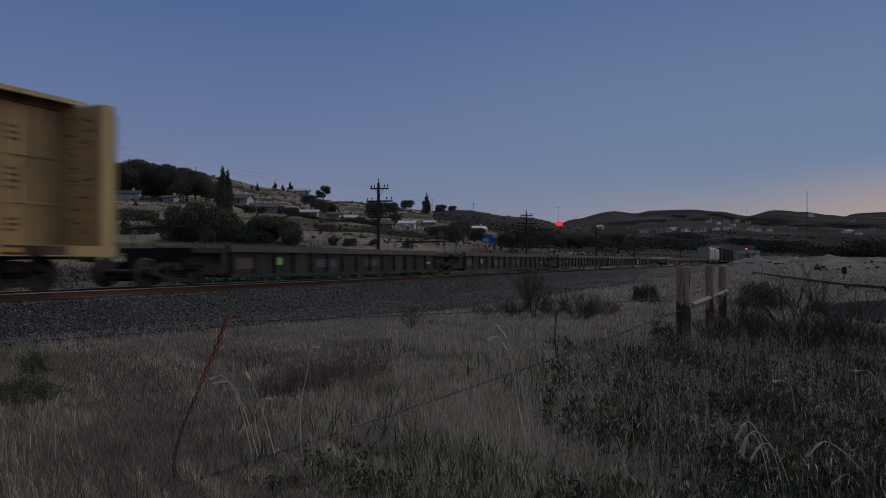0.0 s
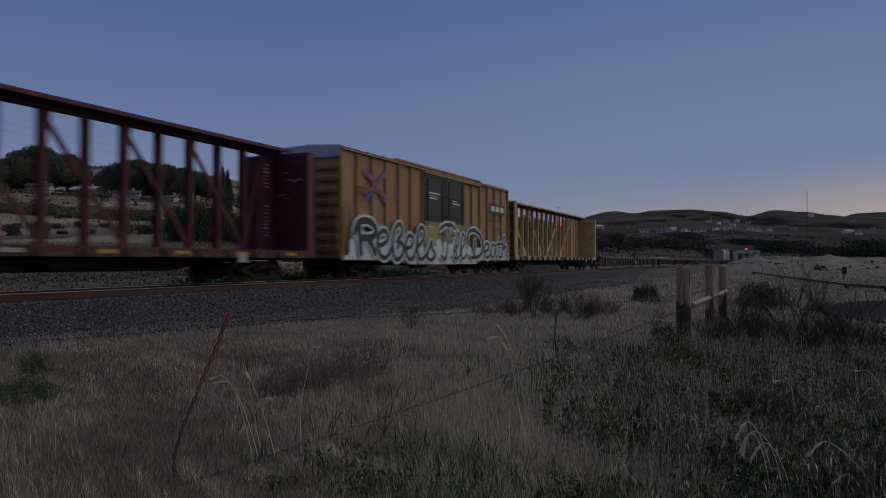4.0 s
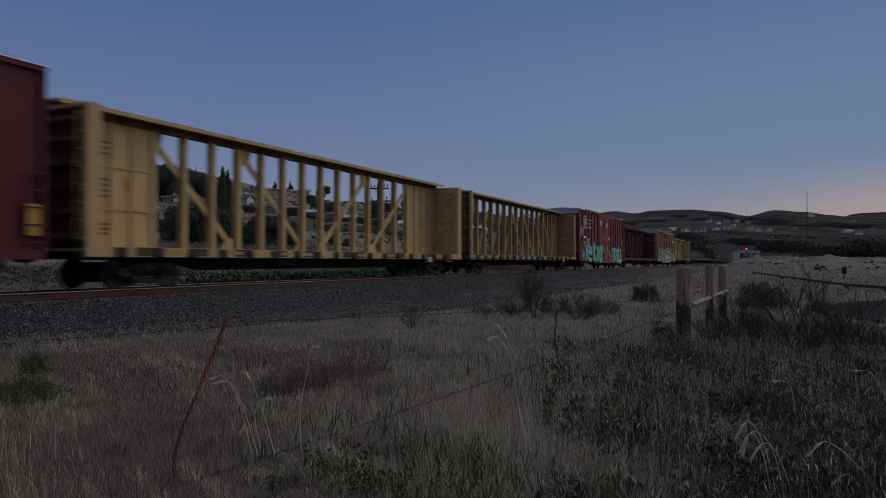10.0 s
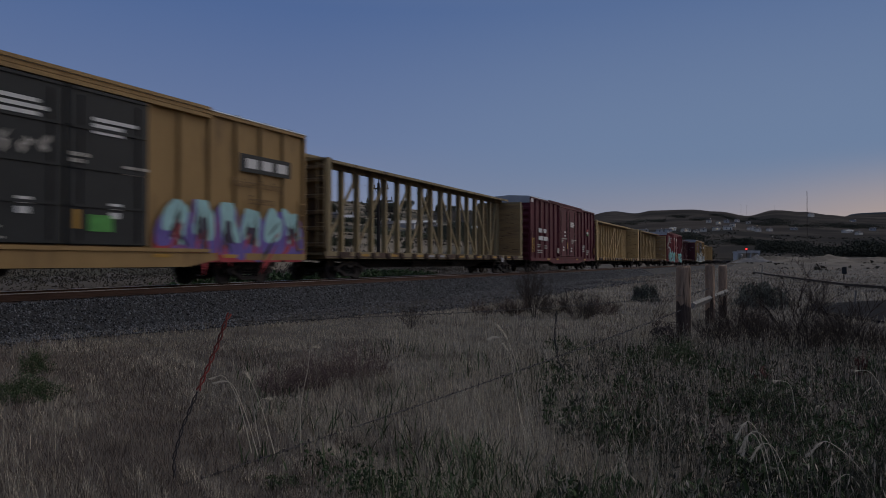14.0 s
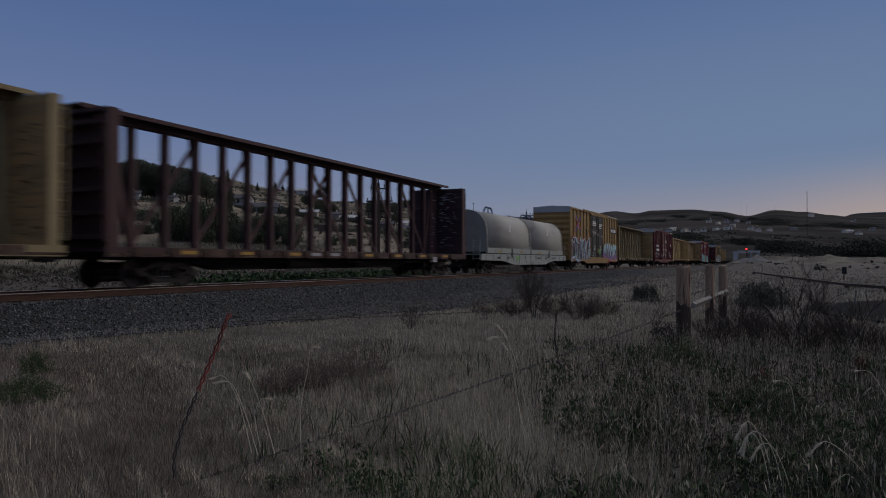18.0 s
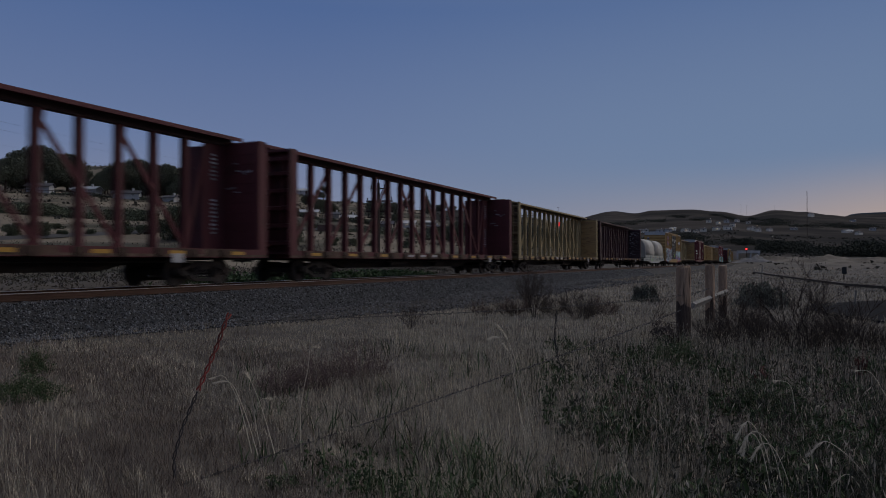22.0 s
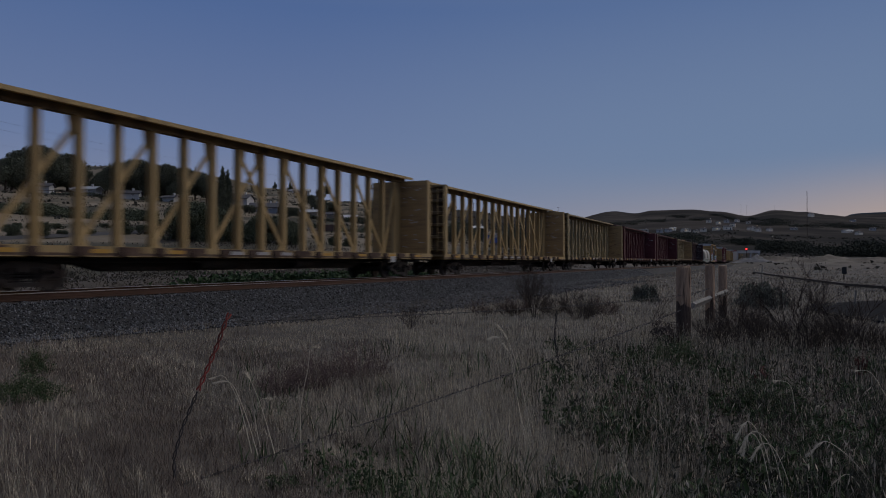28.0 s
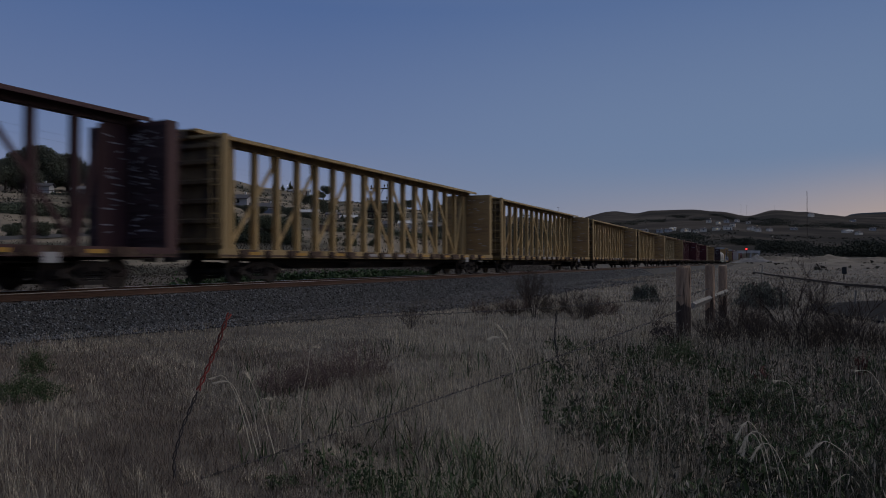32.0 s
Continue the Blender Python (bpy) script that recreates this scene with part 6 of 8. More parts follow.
def stalk(label, path, rad, material, seed, plume=0.16, group="feathery grass stalks"):
    """One tall grass stalk: a thin bowed stem and a drooping plume of fine bristles."""
    r = random.Random(seed)
    at = path[0]
    t = thing("grass_stalk", label, "grass", at=at, group=group)
    pts = [Vector(p) - Vector(at) for p in path]
    fine = []
    for a in range(len(pts) - 1):
        for k in range(4):
            f = k / 4
            p0, p1, p2, p3 = pts[max(0, a - 1)], pts[a], pts[a + 1], pts[min(len(pts) - 1, a + 2)]
            fine.append(0.5 * ((2 * p1) + (p2 - p0) * f + (2 * p0 - 5 * p1 + 4 * p2 - p3) * f * f + (3 * p1 - p0 - 3 * p2 + p3) * f ** 3))
    fine.append(pts[-1])
    bm = bmesh.new()
    cable(bm, fine, rad, 4, 0.6)
    part("stem", bm, M[material], t)
    if plume:
        bm = bmesh.new()
        m = max(2, int(len(fine) * 0.30))
        for p, q in zip(fine[-m:], fine[-m + 1:]):
            for _ in range(30):
                o = p.lerp(q, r.random())
                d = ((q - p).normalized() + Vector((r.uniform(-1, 1), r.uniform(-1, 1), r.uniform(-1.0, 0.3))) * 0.4).normalized()
                tube(bm, o, o + d * plume * r.uniform(0.4, 1.0), rad * 0.5, 3, rad * 0.2, caps=False)
        part("plume", bm, M[material], t)
    return t


def build_fence():
    # three tie posts with a brace board
    spec = (((0.3332, 14.2), 1.46, 0.14, "short thick weathered railway-tie post, reddish brown"), ((0.3702, 17.5), 1.47, 0.115, "weathered dark wooden fence post"), ((0.3882, 19.8), 1.47, 0.115, "weathered wooden fence post, pale on one face"))
    tops = []
    for (u, d), h, w, lab in spec:
        r = random.Random(int(d * 10))
        at = grounded(u, d, 0.1)
        t = thing("fence_post", lab, "post", at=at, group="posts of the corner brace")
        # each post is darker from the ground up to this height, with a ragged edge
        foot_top = 0.78 if w > 0.12 else 0.5
        wob = [r.uniform(0.93, 1.07) for _ in range(14)]
        for name, zs, grow, paint in (("shaft", (0.0, 0.35, 0.75, 1.1, h + 0.05, h + 0.09), 1.0, "postwood"), ("tarred_foot", (0.0, 0.3, foot_top * 0.7, foot_top), 1.025, "postdark")):
            bm = bmesh.new()
            rings = []
            for k, z in enumerate(zs):
                s = grow * (0.88 if z > h + 0.08 else 1)
                rings.append([bm.verts.new((w * s * wob[i] * math.cos(i * math.tau / 14), w * s * wob[i] * math.sin(i * math.tau / 14), z + (r.uniform(-0.06, 0.09) if z == foot_top else r.uniform(-0.012, 0.012) if z > h else 0))) for i in range(14)])
            for a, b in zip(rings, rings[1:]):
                for i in range(14):
                    bm.faces.new((a[i], a[(i + 1) % 14], b[(i + 1) % 14], b[i]))
            bm.faces.new(rings[-1])
            part(name, bm, M[paint], t, "dark lower part of the post" if name == "tarred_foot" else "")
        tops.append(Vector(at))
    # brace board from low on the middle posts up to the far one
    bm = bmesh.new()
    a, b = (14.766, 16.426, 0.596), (15.185, 21.024, 0.720)
    bar(bm, a, b, 0.09, 0.13, (0.55, 0, 0.85))
    solo("brace_board", bm, M["greywood"], "grey weathered brace board between the fence posts", "board", bevel=0.006)
    # barbed wire strands and twisted stays
    post = tops[0]
    foot = Vector((12.625, 3.765, -0.015))
    head = Vector((12.871, 4.044, 1.170))

    def strand(p, q, sag, seed, label, rad=0.004):
        r = random.Random(seed)
        t = thing("barbed_wire", label, "wire", at=p, group="strands of the old fence")
        bm = bmesh.new()
        n = 40
        pts = [Vector(p).lerp(Vector(q), k / n) - Vector((0, 0, 4 * sag * (k / n) * (1 - k / n))) - Vector(p) for k in range(n + 1)]
        cable(bm, pts, rad)
        part("strand", bm, M["wire"], t)
        bm = bmesh.new()
        L = (Vector(q) - Vector(p)).length
        for k in range(int(L / 0.13)):
            f = (k + 0.5) / int(L / 0.13) * n
            o = pts[int(f)].lerp(pts[min(n, int(f) + 1)], f % 1)
            for _ in range(2):
                e = Vector((r.uniform(-1, 1), r.uniform(-1, 1), r.uniform(-1, 1))).normalized() * 0.03
                tube(bm, o - e, o + e, rad * 0.62, 3, caps=False)
        part("barb", bm, M["wire"], t)
    strand(Vector((12.646, 3.775, 0.001)), post + Vector((0, 0, 0.70)), 0.05, 1, "sagging lower strand of dull barbed wire", 0.008)
    strand(head - Vector((0, 0, 0.05)), post + Vector((0, 0, 0.98)), 0.06, 2, "upper strand of dull barbed wire")
    strand(post + Vector((0.08, 0.05, 0.98)), tops[1] + Vector((0, 0, 1.0)), 0.01, 3, "short strand of barbed wire between the posts")

    def stay(points, label, rad, pitch, paint):
        """Two wires twisted round each other."""
        t = thing("fence_stay", label, "fence stay", at=points[0], group="twisted stays of the old fence")
        pts = [Vector(p) - Vector(points[0]) for p in points]
        for ph in (0, math.pi):
            bm = bmesh.new()
            twist, run_ = [], 0.0
            for p, q in zip(pts, pts[1:]):
                m = max(2, int((q - p).length / 0.012))
                d = (q - p).normalized()
                u = d.orthogonal().normalized()
                w = d.cross(u)
                for k in range(m):
                    o = p.lerp(q, k / m)
                    a = run_ / pitch * math.tau + ph
                    o = o + (u * math.cos(a) + w * math.sin(a)) * rad
                    twist.append(o)
                    run_ += (q - p).length / m
            cable(bm, twist, rad * 0.62)
            part("twisted_wire", bm, paint, t)
    stay([(12.625, 3.765, -0.030), (12.618, 3.762, 0.189), (12.649, 3.809, 0.398), (12.724, 3.877, 0.649)], "lower end of a dark twisted wire fence stay", 0.0085, 0.16, M["wire"])
    stay([(12.724, 3.877, 0.649), (12.811, 3.961, 0.942), (12.848, 4.000, 1.100), (12.864, 4.040, 1.191)], "rusty red twisted wire fence stay, leaning", 0.011, 0.16, M["rustwire"])
    stay([(14.032, 9.369, -0.253), (13.964, 9.338, -0.030), (13.801, 9.263, 0.231), (13.754, 9.241, 0.529), (13.781, 9.254, 0.917)], "dark bent wire fence stay", 0.010, 0.14, M["wire"])
    # a dark lump of old wire and timber beside the post
    r = random.Random(8)
    lump = thing("wire_heap", "dark tangled heap of old wire beside the post", "debris", at=grounded(*(0.3075, 13.4)))
    for k in range(30):
        bm = bmesh.new()
        c = Vector((r.uniform(-0.17, 0.17), r.uniform(-0.12, 0.12), 0.10 + 0.28 * r.random()))
        ax = Vector((r.uniform(-1, 1), r.uniform(-1, 1), r.uniform(0.2, 1))).normalized()
        u = ax.orthogonal().normalized()
        w = ax.cross(u)
        R = r.uniform(0.05, 0.12)
        ring = [c + (u * math.cos(a) + w * math.sin(a)) * R for a in np.linspace(0, math.tau, 14)]
        for p, q in zip(ring, ring[1:]):
            tube(bm, p, q, 0.006, 4, caps=False)
        part("wire_loop", bm, M["twig"], lump)
    bm = bmesh.new()
    bmesh.ops.create_icosphere(bm, subdivisions=3, radius=0.21)
    for v in bm.verts:
        v.co *= 1 + 0.7 * noise.noise(v.co * 13)
        v.co.z = v.co.z * 0.8 + 0.16
    part("core", bm, M["twig"], lump)


def build_plants_near():
    # bare shrubs
    shrub("tall bare twiggy shrub with thin dark branches", *(0.5082, 12.4), 1.2, 0.55, 4, 101, depth=3, rad=0.014, n=3)
    shrub("bare spreading twiggy shrub", *(0.4792, 13.5), 1.35, 1.5, 7, 102, depth=2, rad=0.012, n=4)
    shrub("bare spreading twiggy shrub", *(0.5616, 13.0), 1.2, 1.3, 8, 103, depth=2, rad=0.012, n=4)
    shrub("bare dark brush growing at the fence posts", *(0.4047, 14.6), 0.95, 1.4, 16, 104, depth=2, rad=0.009, n=4)
    shrub("bare dark brush growing at the fence posts", *(0.3655, 13.8), 0.6, 1.0, 14, 105, depth=2, rad=0.008, n=4)
    shrub("bare twigs leaning beside the post", *(0.2949, 14.6), 0.95, 0.8, 5, 106, depth=2, rad=0.007)
    shrub("dark dead brush in dry grass", *(0.1263, 20.0), 1.15, 0.75, 9, 107, depth=2, rad=0.010, n=4)
    shrub("dark dead brush in dry grass", *(0.1929, 19.0), 0.55, 1.1, 14, 108, depth=2, rad=0.009, n=4)
    shrub("dark dead brush in dry grass", *(0.0910, 20.5), 0.45, 0.9, 10, 109, depth=2, rad=0.009, n=4)
    shrub("dark dead brush with thin upright shoots", *(0.1180, 21.5), 1.35, 0.8, 16, 127, depth=2, rad=0.008, n=4)
    shrub("tangled pale dead brush in dry grass", *(0.0980, 20.6), 0.7, 1.5, 26, 128, "deadweed", 2, 0.007, n=4)
    shrub("tangled dark dead brush in dry grass", *(0.1500, 20.4), 0.65, 1.3, 24, 129, depth=2, rad=0.007, n=4)
    shrub("tangled dark dead brush in dry grass", *(0.1850, 19.6), 0.8, 1.2, 22, 130, depth=2, rad=0.007, n=4)
    shrub("tangled pale dead brush in dry grass", *(0.2250, 20.0), 0.6, 1.2, 20, 131, "deadweed", 2, 0.007, n=4)
    shrub("tangled pale dead brush in dry grass", *(0.0500, 21.0), 0.5, 1.2, 18, 132, "deadweed", 2, 0.007, n=4)
    shrub("small grey tumbleweed in dry grass", *(-0.0439, 16.6), 0.55, 0.45, 22, 110, depth=2, rad=0.005, n=3)
    shrub("dead reddish-brown weed clump", *(-0.1757, 8.8), 0.46, 1.2, 60, 111, "rustweed", 2, 0.0032, n=3, leaves=1500, leaf="rustweed", leafsize=0.011)
    shrub("dead reddish-brown weed clump", *(-0.1169, 9.4), 0.52, 1.1, 60, 112, "rustweed", 2, 0.0032, n=3, leaves=1500, leaf="rustweed", leafsize=0.011)
    shrub("dead reddish-brown weed clump", *(-0.2227, 8.4), 0.36, 0.9, 44, 113, "rustweed", 2, 0.0032, n=3, leaves=900, leaf="rustweed", leafsize=0.011)
    shrub("dusty green round sagebrush", *(0.4400, 24.0), 0.95, 1.3, 26, 114, depth=2, rad=0.010, leaves=5000, leaf="sagedark", leafsize=0.04)
    shrub("dusty green round sagebrush", *(0.2808, 28.0), 0.75, 0.8, 22, 115, depth=2, rad=0.010, leaves=3500, leaf="sagedark", leafsize=0.045)
    shrub("low green weed clump in dry grass", *(-0.5796, 8.1), 0.34, 0.75, 26, 117, "weedstem", 2, 0.003, leaves=3600, leaf="weed", leafsize=0.012)
    shrub("low green weed clump in dry grass", *(-0.5650, 10.0), 0.40, 0.35, 16, 118, "weedstem", 2, 0.003, leaves=1800, leaf="weed", leafsize=0.012)
    shrub("dark green weed clump by the fence", *(0.3184, 10.5), 0.5, 0.7, 24, 119, "weedstem", 2, 0.005, leaves=2400, leaf="weed", leafsize=0.017)
    shrub("green weed clump with broad leaves", *(-0.2227, 5.0), 0.10, 0.25, 10, 120, "weedstem", 2, 0.003, leaves=480, leaf="weed", leafsize=0.017)
    shrub("green weed clump with broad leaves", *(-0.0816, 4.9), 0.12, 0.3, 10, 121, "weedstem", 2, 0.003, leaves=480, leaf="weed", leafsize=0.017)
    shrub("green weed clump with broad leaves", *(0.4518, 7.4), 0.42, 0.7, 20, 122, "weedstem", 2, 0.004, leaves=2080, leaf="weed", leafsize=0.017)
    shrub("green weed clump with broad leaves", *(0.5459, 5.6), 0.35, 0.6, 20, 123, "weedstem", 2, 0.004, leaves=2080, leaf="weed", leafsize=0.017)
    shrub("reddened dock plant among weeds", *(0.4424, 9.0), 0.30, 0.2, 8, 124, "deadweed", 1, 0.004, leaves=120, leaf="weedred", leafsize=0.03)
    shrub("reddened dock plant among weeds", *(0.5773, 9.6), 0.35, 0.2, 8, 125, "deadweed", 1, 0.004, leaves=120, leaf="weedred", leafsize=0.03)
    shrub("reddened dock plant among weeds", *(0.3969, 5.4), 0.2, 0.3, 8, 126, "deadweed", 1, 0.004, leaves=160, leaf="weedred", leafsize=0.028)
    for k, (u, d) in enumerate(((0.3851, 13.2), (0.4243, 12.6), (0.4557, 12.9), (0.4910, 12.2), (0.5224, 12.8), (0.5537, 12.0), (0.5890, 12.4), (0.6165, 11.8), (0.4400, 14.0), (0.5420, 14.2))):
        shrub("dense dark bare brush on the bank", u, d, 0.55 + 0.07 * (k % 3), 0.9, 20, 140 + k, depth=2, rad=0.006, n=4)
    for k, (u, d) in enumerate(((0.395, 4.55), (0.440, 4.35), (0.480, 4.60), (0.525, 4.45), (0.565, 4.80), (0.350, 4.75), (0.460, 5.05))):
        shrub("low dock plant with broad dark green leaves", u, d, 0.15 + 0.02 * (k % 3), 0.32, 9, 170 + k, "weedstem", 1, 0.003, leaves=110, leaf="weed", leafsize=0.055)
    # beds of weeds
    weed_bed("weed_bed", "grey-green seeding weeds covering the bank", 1300, 9, 38, 3.0, 12.5, 0.34, 0.022, "sage", 41)
    weed_bed("green_weed_bed", "dark green leafy weeds low on the bank", 2200, 8, 38, 3.4, 13.0, 0.26, 0.034, "weed", 42)
    weed_bed("low_weed_bed", "low green weeds at the foot of the grass", 260, -16, 6, 3.6, 5.6, 0.2, 0.02, "weed", 43)
    weed_bed("dead_weed_bed", "dead brown weeds on the bank", 1300, 12, 38, 5.0, 15.0, 0.5, 0.012, "deadweed", 44)
    # tall feathery stalks
    for k, pts in enumerate((
            ((13.058, 4.625, 0.070), (13.054, 4.623, 0.421), (13.105, 4.647, 0.729), (13.117, 4.653, 0.869), (13.161, 4.673, 0.887)),
            ((12.950, 4.245, 0.128), (12.882, 4.214, 0.378), (12.799, 4.176, 0.606), (12.746, 4.151, 0.669), (12.674, 4.118, 0.665)),
            ((12.908, 4.226, 0.149), (12.825, 4.188, 0.502), (12.731, 4.144, 0.698), (12.648, 4.106, 0.698)),
            ((13.126, 4.216, 0.163), (13.059, 4.186, 0.420), (12.993, 4.155, 0.624), (12.948, 4.134, 0.730)),
            ((13.030, 4.172, 0.216), (12.993, 4.155, 0.441), (13.030, 4.172, 0.551), (13.074, 4.192, 0.567)),
            ((14.646, 5.468, 0.043), (14.573, 5.434, 0.312), (14.516, 5.408, 0.669), (14.484, 5.393, 0.915), (14.402, 5.356, 0.955), (14.354, 5.333, 0.946)),
            ((14.697, 5.381, 0.070), (14.637, 5.354, 0.421), (14.577, 5.326, 0.729), (14.509, 5.295, 0.948), (14.445, 5.265, 1.045)),
            ((14.637, 5.354, 0.114), (14.577, 5.326, 0.487), (14.549, 5.313, 0.773), (14.485, 5.284, 0.904)),
            ((16.400, 5.066, 0.046), (16.354, 5.044, 0.280), (16.295, 5.017, 0.460), (16.229, 4.987, 0.533), (16.170, 4.960, 0.442)),
            ((16.439, 5.084, 0.046), (16.393, 5.063, 0.298), (16.321, 5.029, 0.442), (16.246, 4.995, 0.460), (16.190, 4.969, 0.352)),
            ((16.368, 4.941, 0.078), (16.336, 4.926, 0.290), (16.291, 4.905, 0.449), (16.240, 4.882, 0.474), (16.208, 4.867, 0.361)),
            ((16.492, 5.108, 0.046), (16.442, 5.085, 0.226), (16.377, 5.055, 0.370), (16.311, 5.025, 0.388), (16.262, 5.002, 0.316)),
            ((16.999, 5.342, 0.053), (16.885, 5.289, 0.226), (16.770, 5.236, 0.352), (16.672, 5.191, 0.406), (16.590, 5.153, 0.334)),
            ((16.906, 5.189, 0.078), (16.810, 5.145, 0.226), (16.730, 5.108, 0.184)),
            ((17.307, 7.686, 0.323), (17.189, 7.632, 0.530), (17.072, 7.578, 0.556)),
            ((16.550, 7.117, 0.210), (16.527, 7.107, 0.411), (16.482, 7.086, 0.481), (16.400, 7.048, 0.496)))):
        stalk("tall pale feathery grass stalk, bowed over", list(pts), 0.0034, "straw", 200 + k, 0.050)


M["seedgrass"] = mat("pale_seeding_grass", (0.43, 0.365, 0.275), 0.85, vary=0.25, scale=0.8, island=0.8, bump=0)
M["scrub"] = mat("sagebrush_leaves", (0.072, 0.068, 0.054), 0.9, vary=0.2, scale=0.8, island=0.6, bump=0)
M["slopegrass"] = mat("dry_slope_grass_blades", (0.125, 0.106, 0.086), 0.9, vary=0.3, scale=0.08, island=0.5, bump=0, world_space=True)
M["rustweed"] = mat("dead_reddish_weed_stalks", (0.150, 0.108, 0.096), 0.9, vary=0.25, scale=0.8, bump=0)
M["browngrass"] = mat("matted_brown_grass", (0.155, 0.122, 0.098), 0.9, vary=0.3, scale=0.8, island=0.9, bump=0, world_space=True)
M["straw"] = mat("pale_straw", (0.62, 0.55, 0.42), 0.8, vary=0.15, scale=3, bump=0)
M["sagedark"] = mat("dark_sage_leaves", (0.125, 0.134, 0.112), 0.85, vary=0.2, scale=0.8, island=0.9, bump=0)
M["weedstem"] = mat("green_weed_stems", (0.09, 0.11, 0.05), 0.8, vary=0.2, scale=0.8, bump=0)
build_grass()
build_stones()
build_fence()
build_plants_near()


# ---- beyond the track: vines, poles, houses, trees, hills, town ----
def build_vines():
    """A low bank of green vines behind the rails."""
    r = np.random.default_rng(61)
    n = 5200
    y = r.uniform(20, 47, n)
    x = -4.4 - np.abs(r.normal(0, 0.9, n))
    top = 0.95 + 0.3 * ripple(x * 0, y, 1.1)
    z = land(x, y) + r.uniform(0.05, 1, n) * np.maximum(0.25, top) * np.clip((y - 20) / 3, 0.2, 1) * np.clip((47 - y) / 4, 0.2, 1)
    me = leaf_cloud(np.stack([x, y, z], -1), np.full(n, 0.10), 61, M["vine"], "vine_bank")
    tagged(new("vine_bank", me), "low bank of green leafy vines behind the rails", "vines", kind="stuff")
    n = 42000
    y = r.uniform(-6, 90, n)
    x = -4.7 - np.abs(r.normal(0, 3.4, n))
    z = land(x, y) + r.uniform(0.0, 1.0, n) * np.clip((-x - 5.2) * 0.28, 0.12, 0.6)
    keep = (y < 21) | (y > 46) | (x < -6.5)
    me = leaf_cloud(np.stack([x, y, z], -1)[keep], np.full(int(keep.sum()), 0.06), 62, M["deadleaf"], "dry_brush_bank", 0.3)
    tagged(new("dry_brush_bank", me), "dry brown brush behind the rails", "brush", kind="stuff")


M["deadleaf"] = mat("dry_brown_brush", (0.068, 0.057, 0.046), 0.9, vary=0.2, scale=0.8, island=0.4, bump=0)


def build_hedges():
    """Dark hedges along the slope road and a belt of olive brush below it."""
    r = np.random.default_rng(63)
    for name, label, paint, n, (ua, da), (ub, db), deep, tall, leaf in (
            ("hedge", "dark clipped hedge along the slope road", "foliage", 9000, (-0.290, 214), (-0.085, 194), 2.2, 1.9, 0.16),
            ("hedge", "dark clipped hedge along the slope road", "foliage", 5000, (-0.545, 196), (-0.320, 203), 1.6, 1.0, 0.14),
            ("brush_belt", "belt of dark olive brush on the slope", "bushleaf", 15000, (-0.620, 127), (-0.395, 133), 11.0, 1.5, 0.15),
            ("brush_belt", "belt of dark olive brush on the slope", "bushleaf", 7000, (-0.180, 150), (0.030, 150), 9.0, 1.3, 0.14)):
        f = r.uniform(0, 1, n)
        u, d = ua + (ub - ua) * f, da + (db - da) * f + r.uniform(-0.5, 0.5, n) * deep
        x, y = EYE.x + (SIDE.x * u + AHEAD.x) * d, EYE.y + (SIDE.y * u + AHEAD.y) * d
        top = tall * np.clip(0.62 + 0.55 * ripple(x, y, 4.0), 0.12, 1.2)
        c = np.stack([x, y, land(x, y) + r.uniform(0, 1, n) * top], -1)
        tagged(new(name, leaf_cloud(c, np.full(n, leaf), 64 + int(da), M[paint], name)), label, "hedge", kind="stuff")


def utility_pole(x, y, height=8.6):
    height = 8.08 - (land_at(x, y) - 0.3)
    t = thing("utility_pole", "dark wooden utility pole with crossarms", "utility pole", at=(x, y, land_at(x, y) - 0.3), group="poles beside the railway", turn=0)
    bm = bmesh.new()
    tube(bm, (0, 0, 0), (0, 0, height), 0.17, 10, 0.11)
    part("pole", bm, M["polewood"], t)
    for z, w in ((height - 0.45, 0.85), (height - 1.5, 1.25), (height - 2.35, 1.3), (height - 2.85, 1.15)):
        bm = bmesh.new()
        bar(bm, (-w, 0.16, z + 0.04), (w, 0.16, z - 0.02), 0.10, 0.12, (0, 0, 1))
        arm = part("crossarm", bm, M["polewood"], t)
        for k in (-1, -0.62, 0.62, 1):
            bm = bmesh.new()
            tube(bm, (k * w * 0.92, 0.16, z + 0.08), (k * w * 0.92, 0.16, z + 0.22), 0.03, 6)
            tube(bm, (k * w * 0.92, 0.16, z + 0.2), (k * w * 0.92, 0.16, z + 0.32), 0.07, 8, 0.05)
            part("insulator", bm, M["polewood"], arm)
        for s in (-1, 1):
            bm = bmesh.new()
            bar(bm, (0, 0.14, z - 0.7), (s * w * 0.5, 0.14, z), 0.03, 0.04, (0, 1, 0))
            part("brace", bm, M["polewood"], t)
    bm = bmesh.new()
    tube(bm, (0, 0, height), (0, 0, height + 0.4), 0.03, 5)
    part("lightning_rod", bm, M["polewood"], t)
    return t


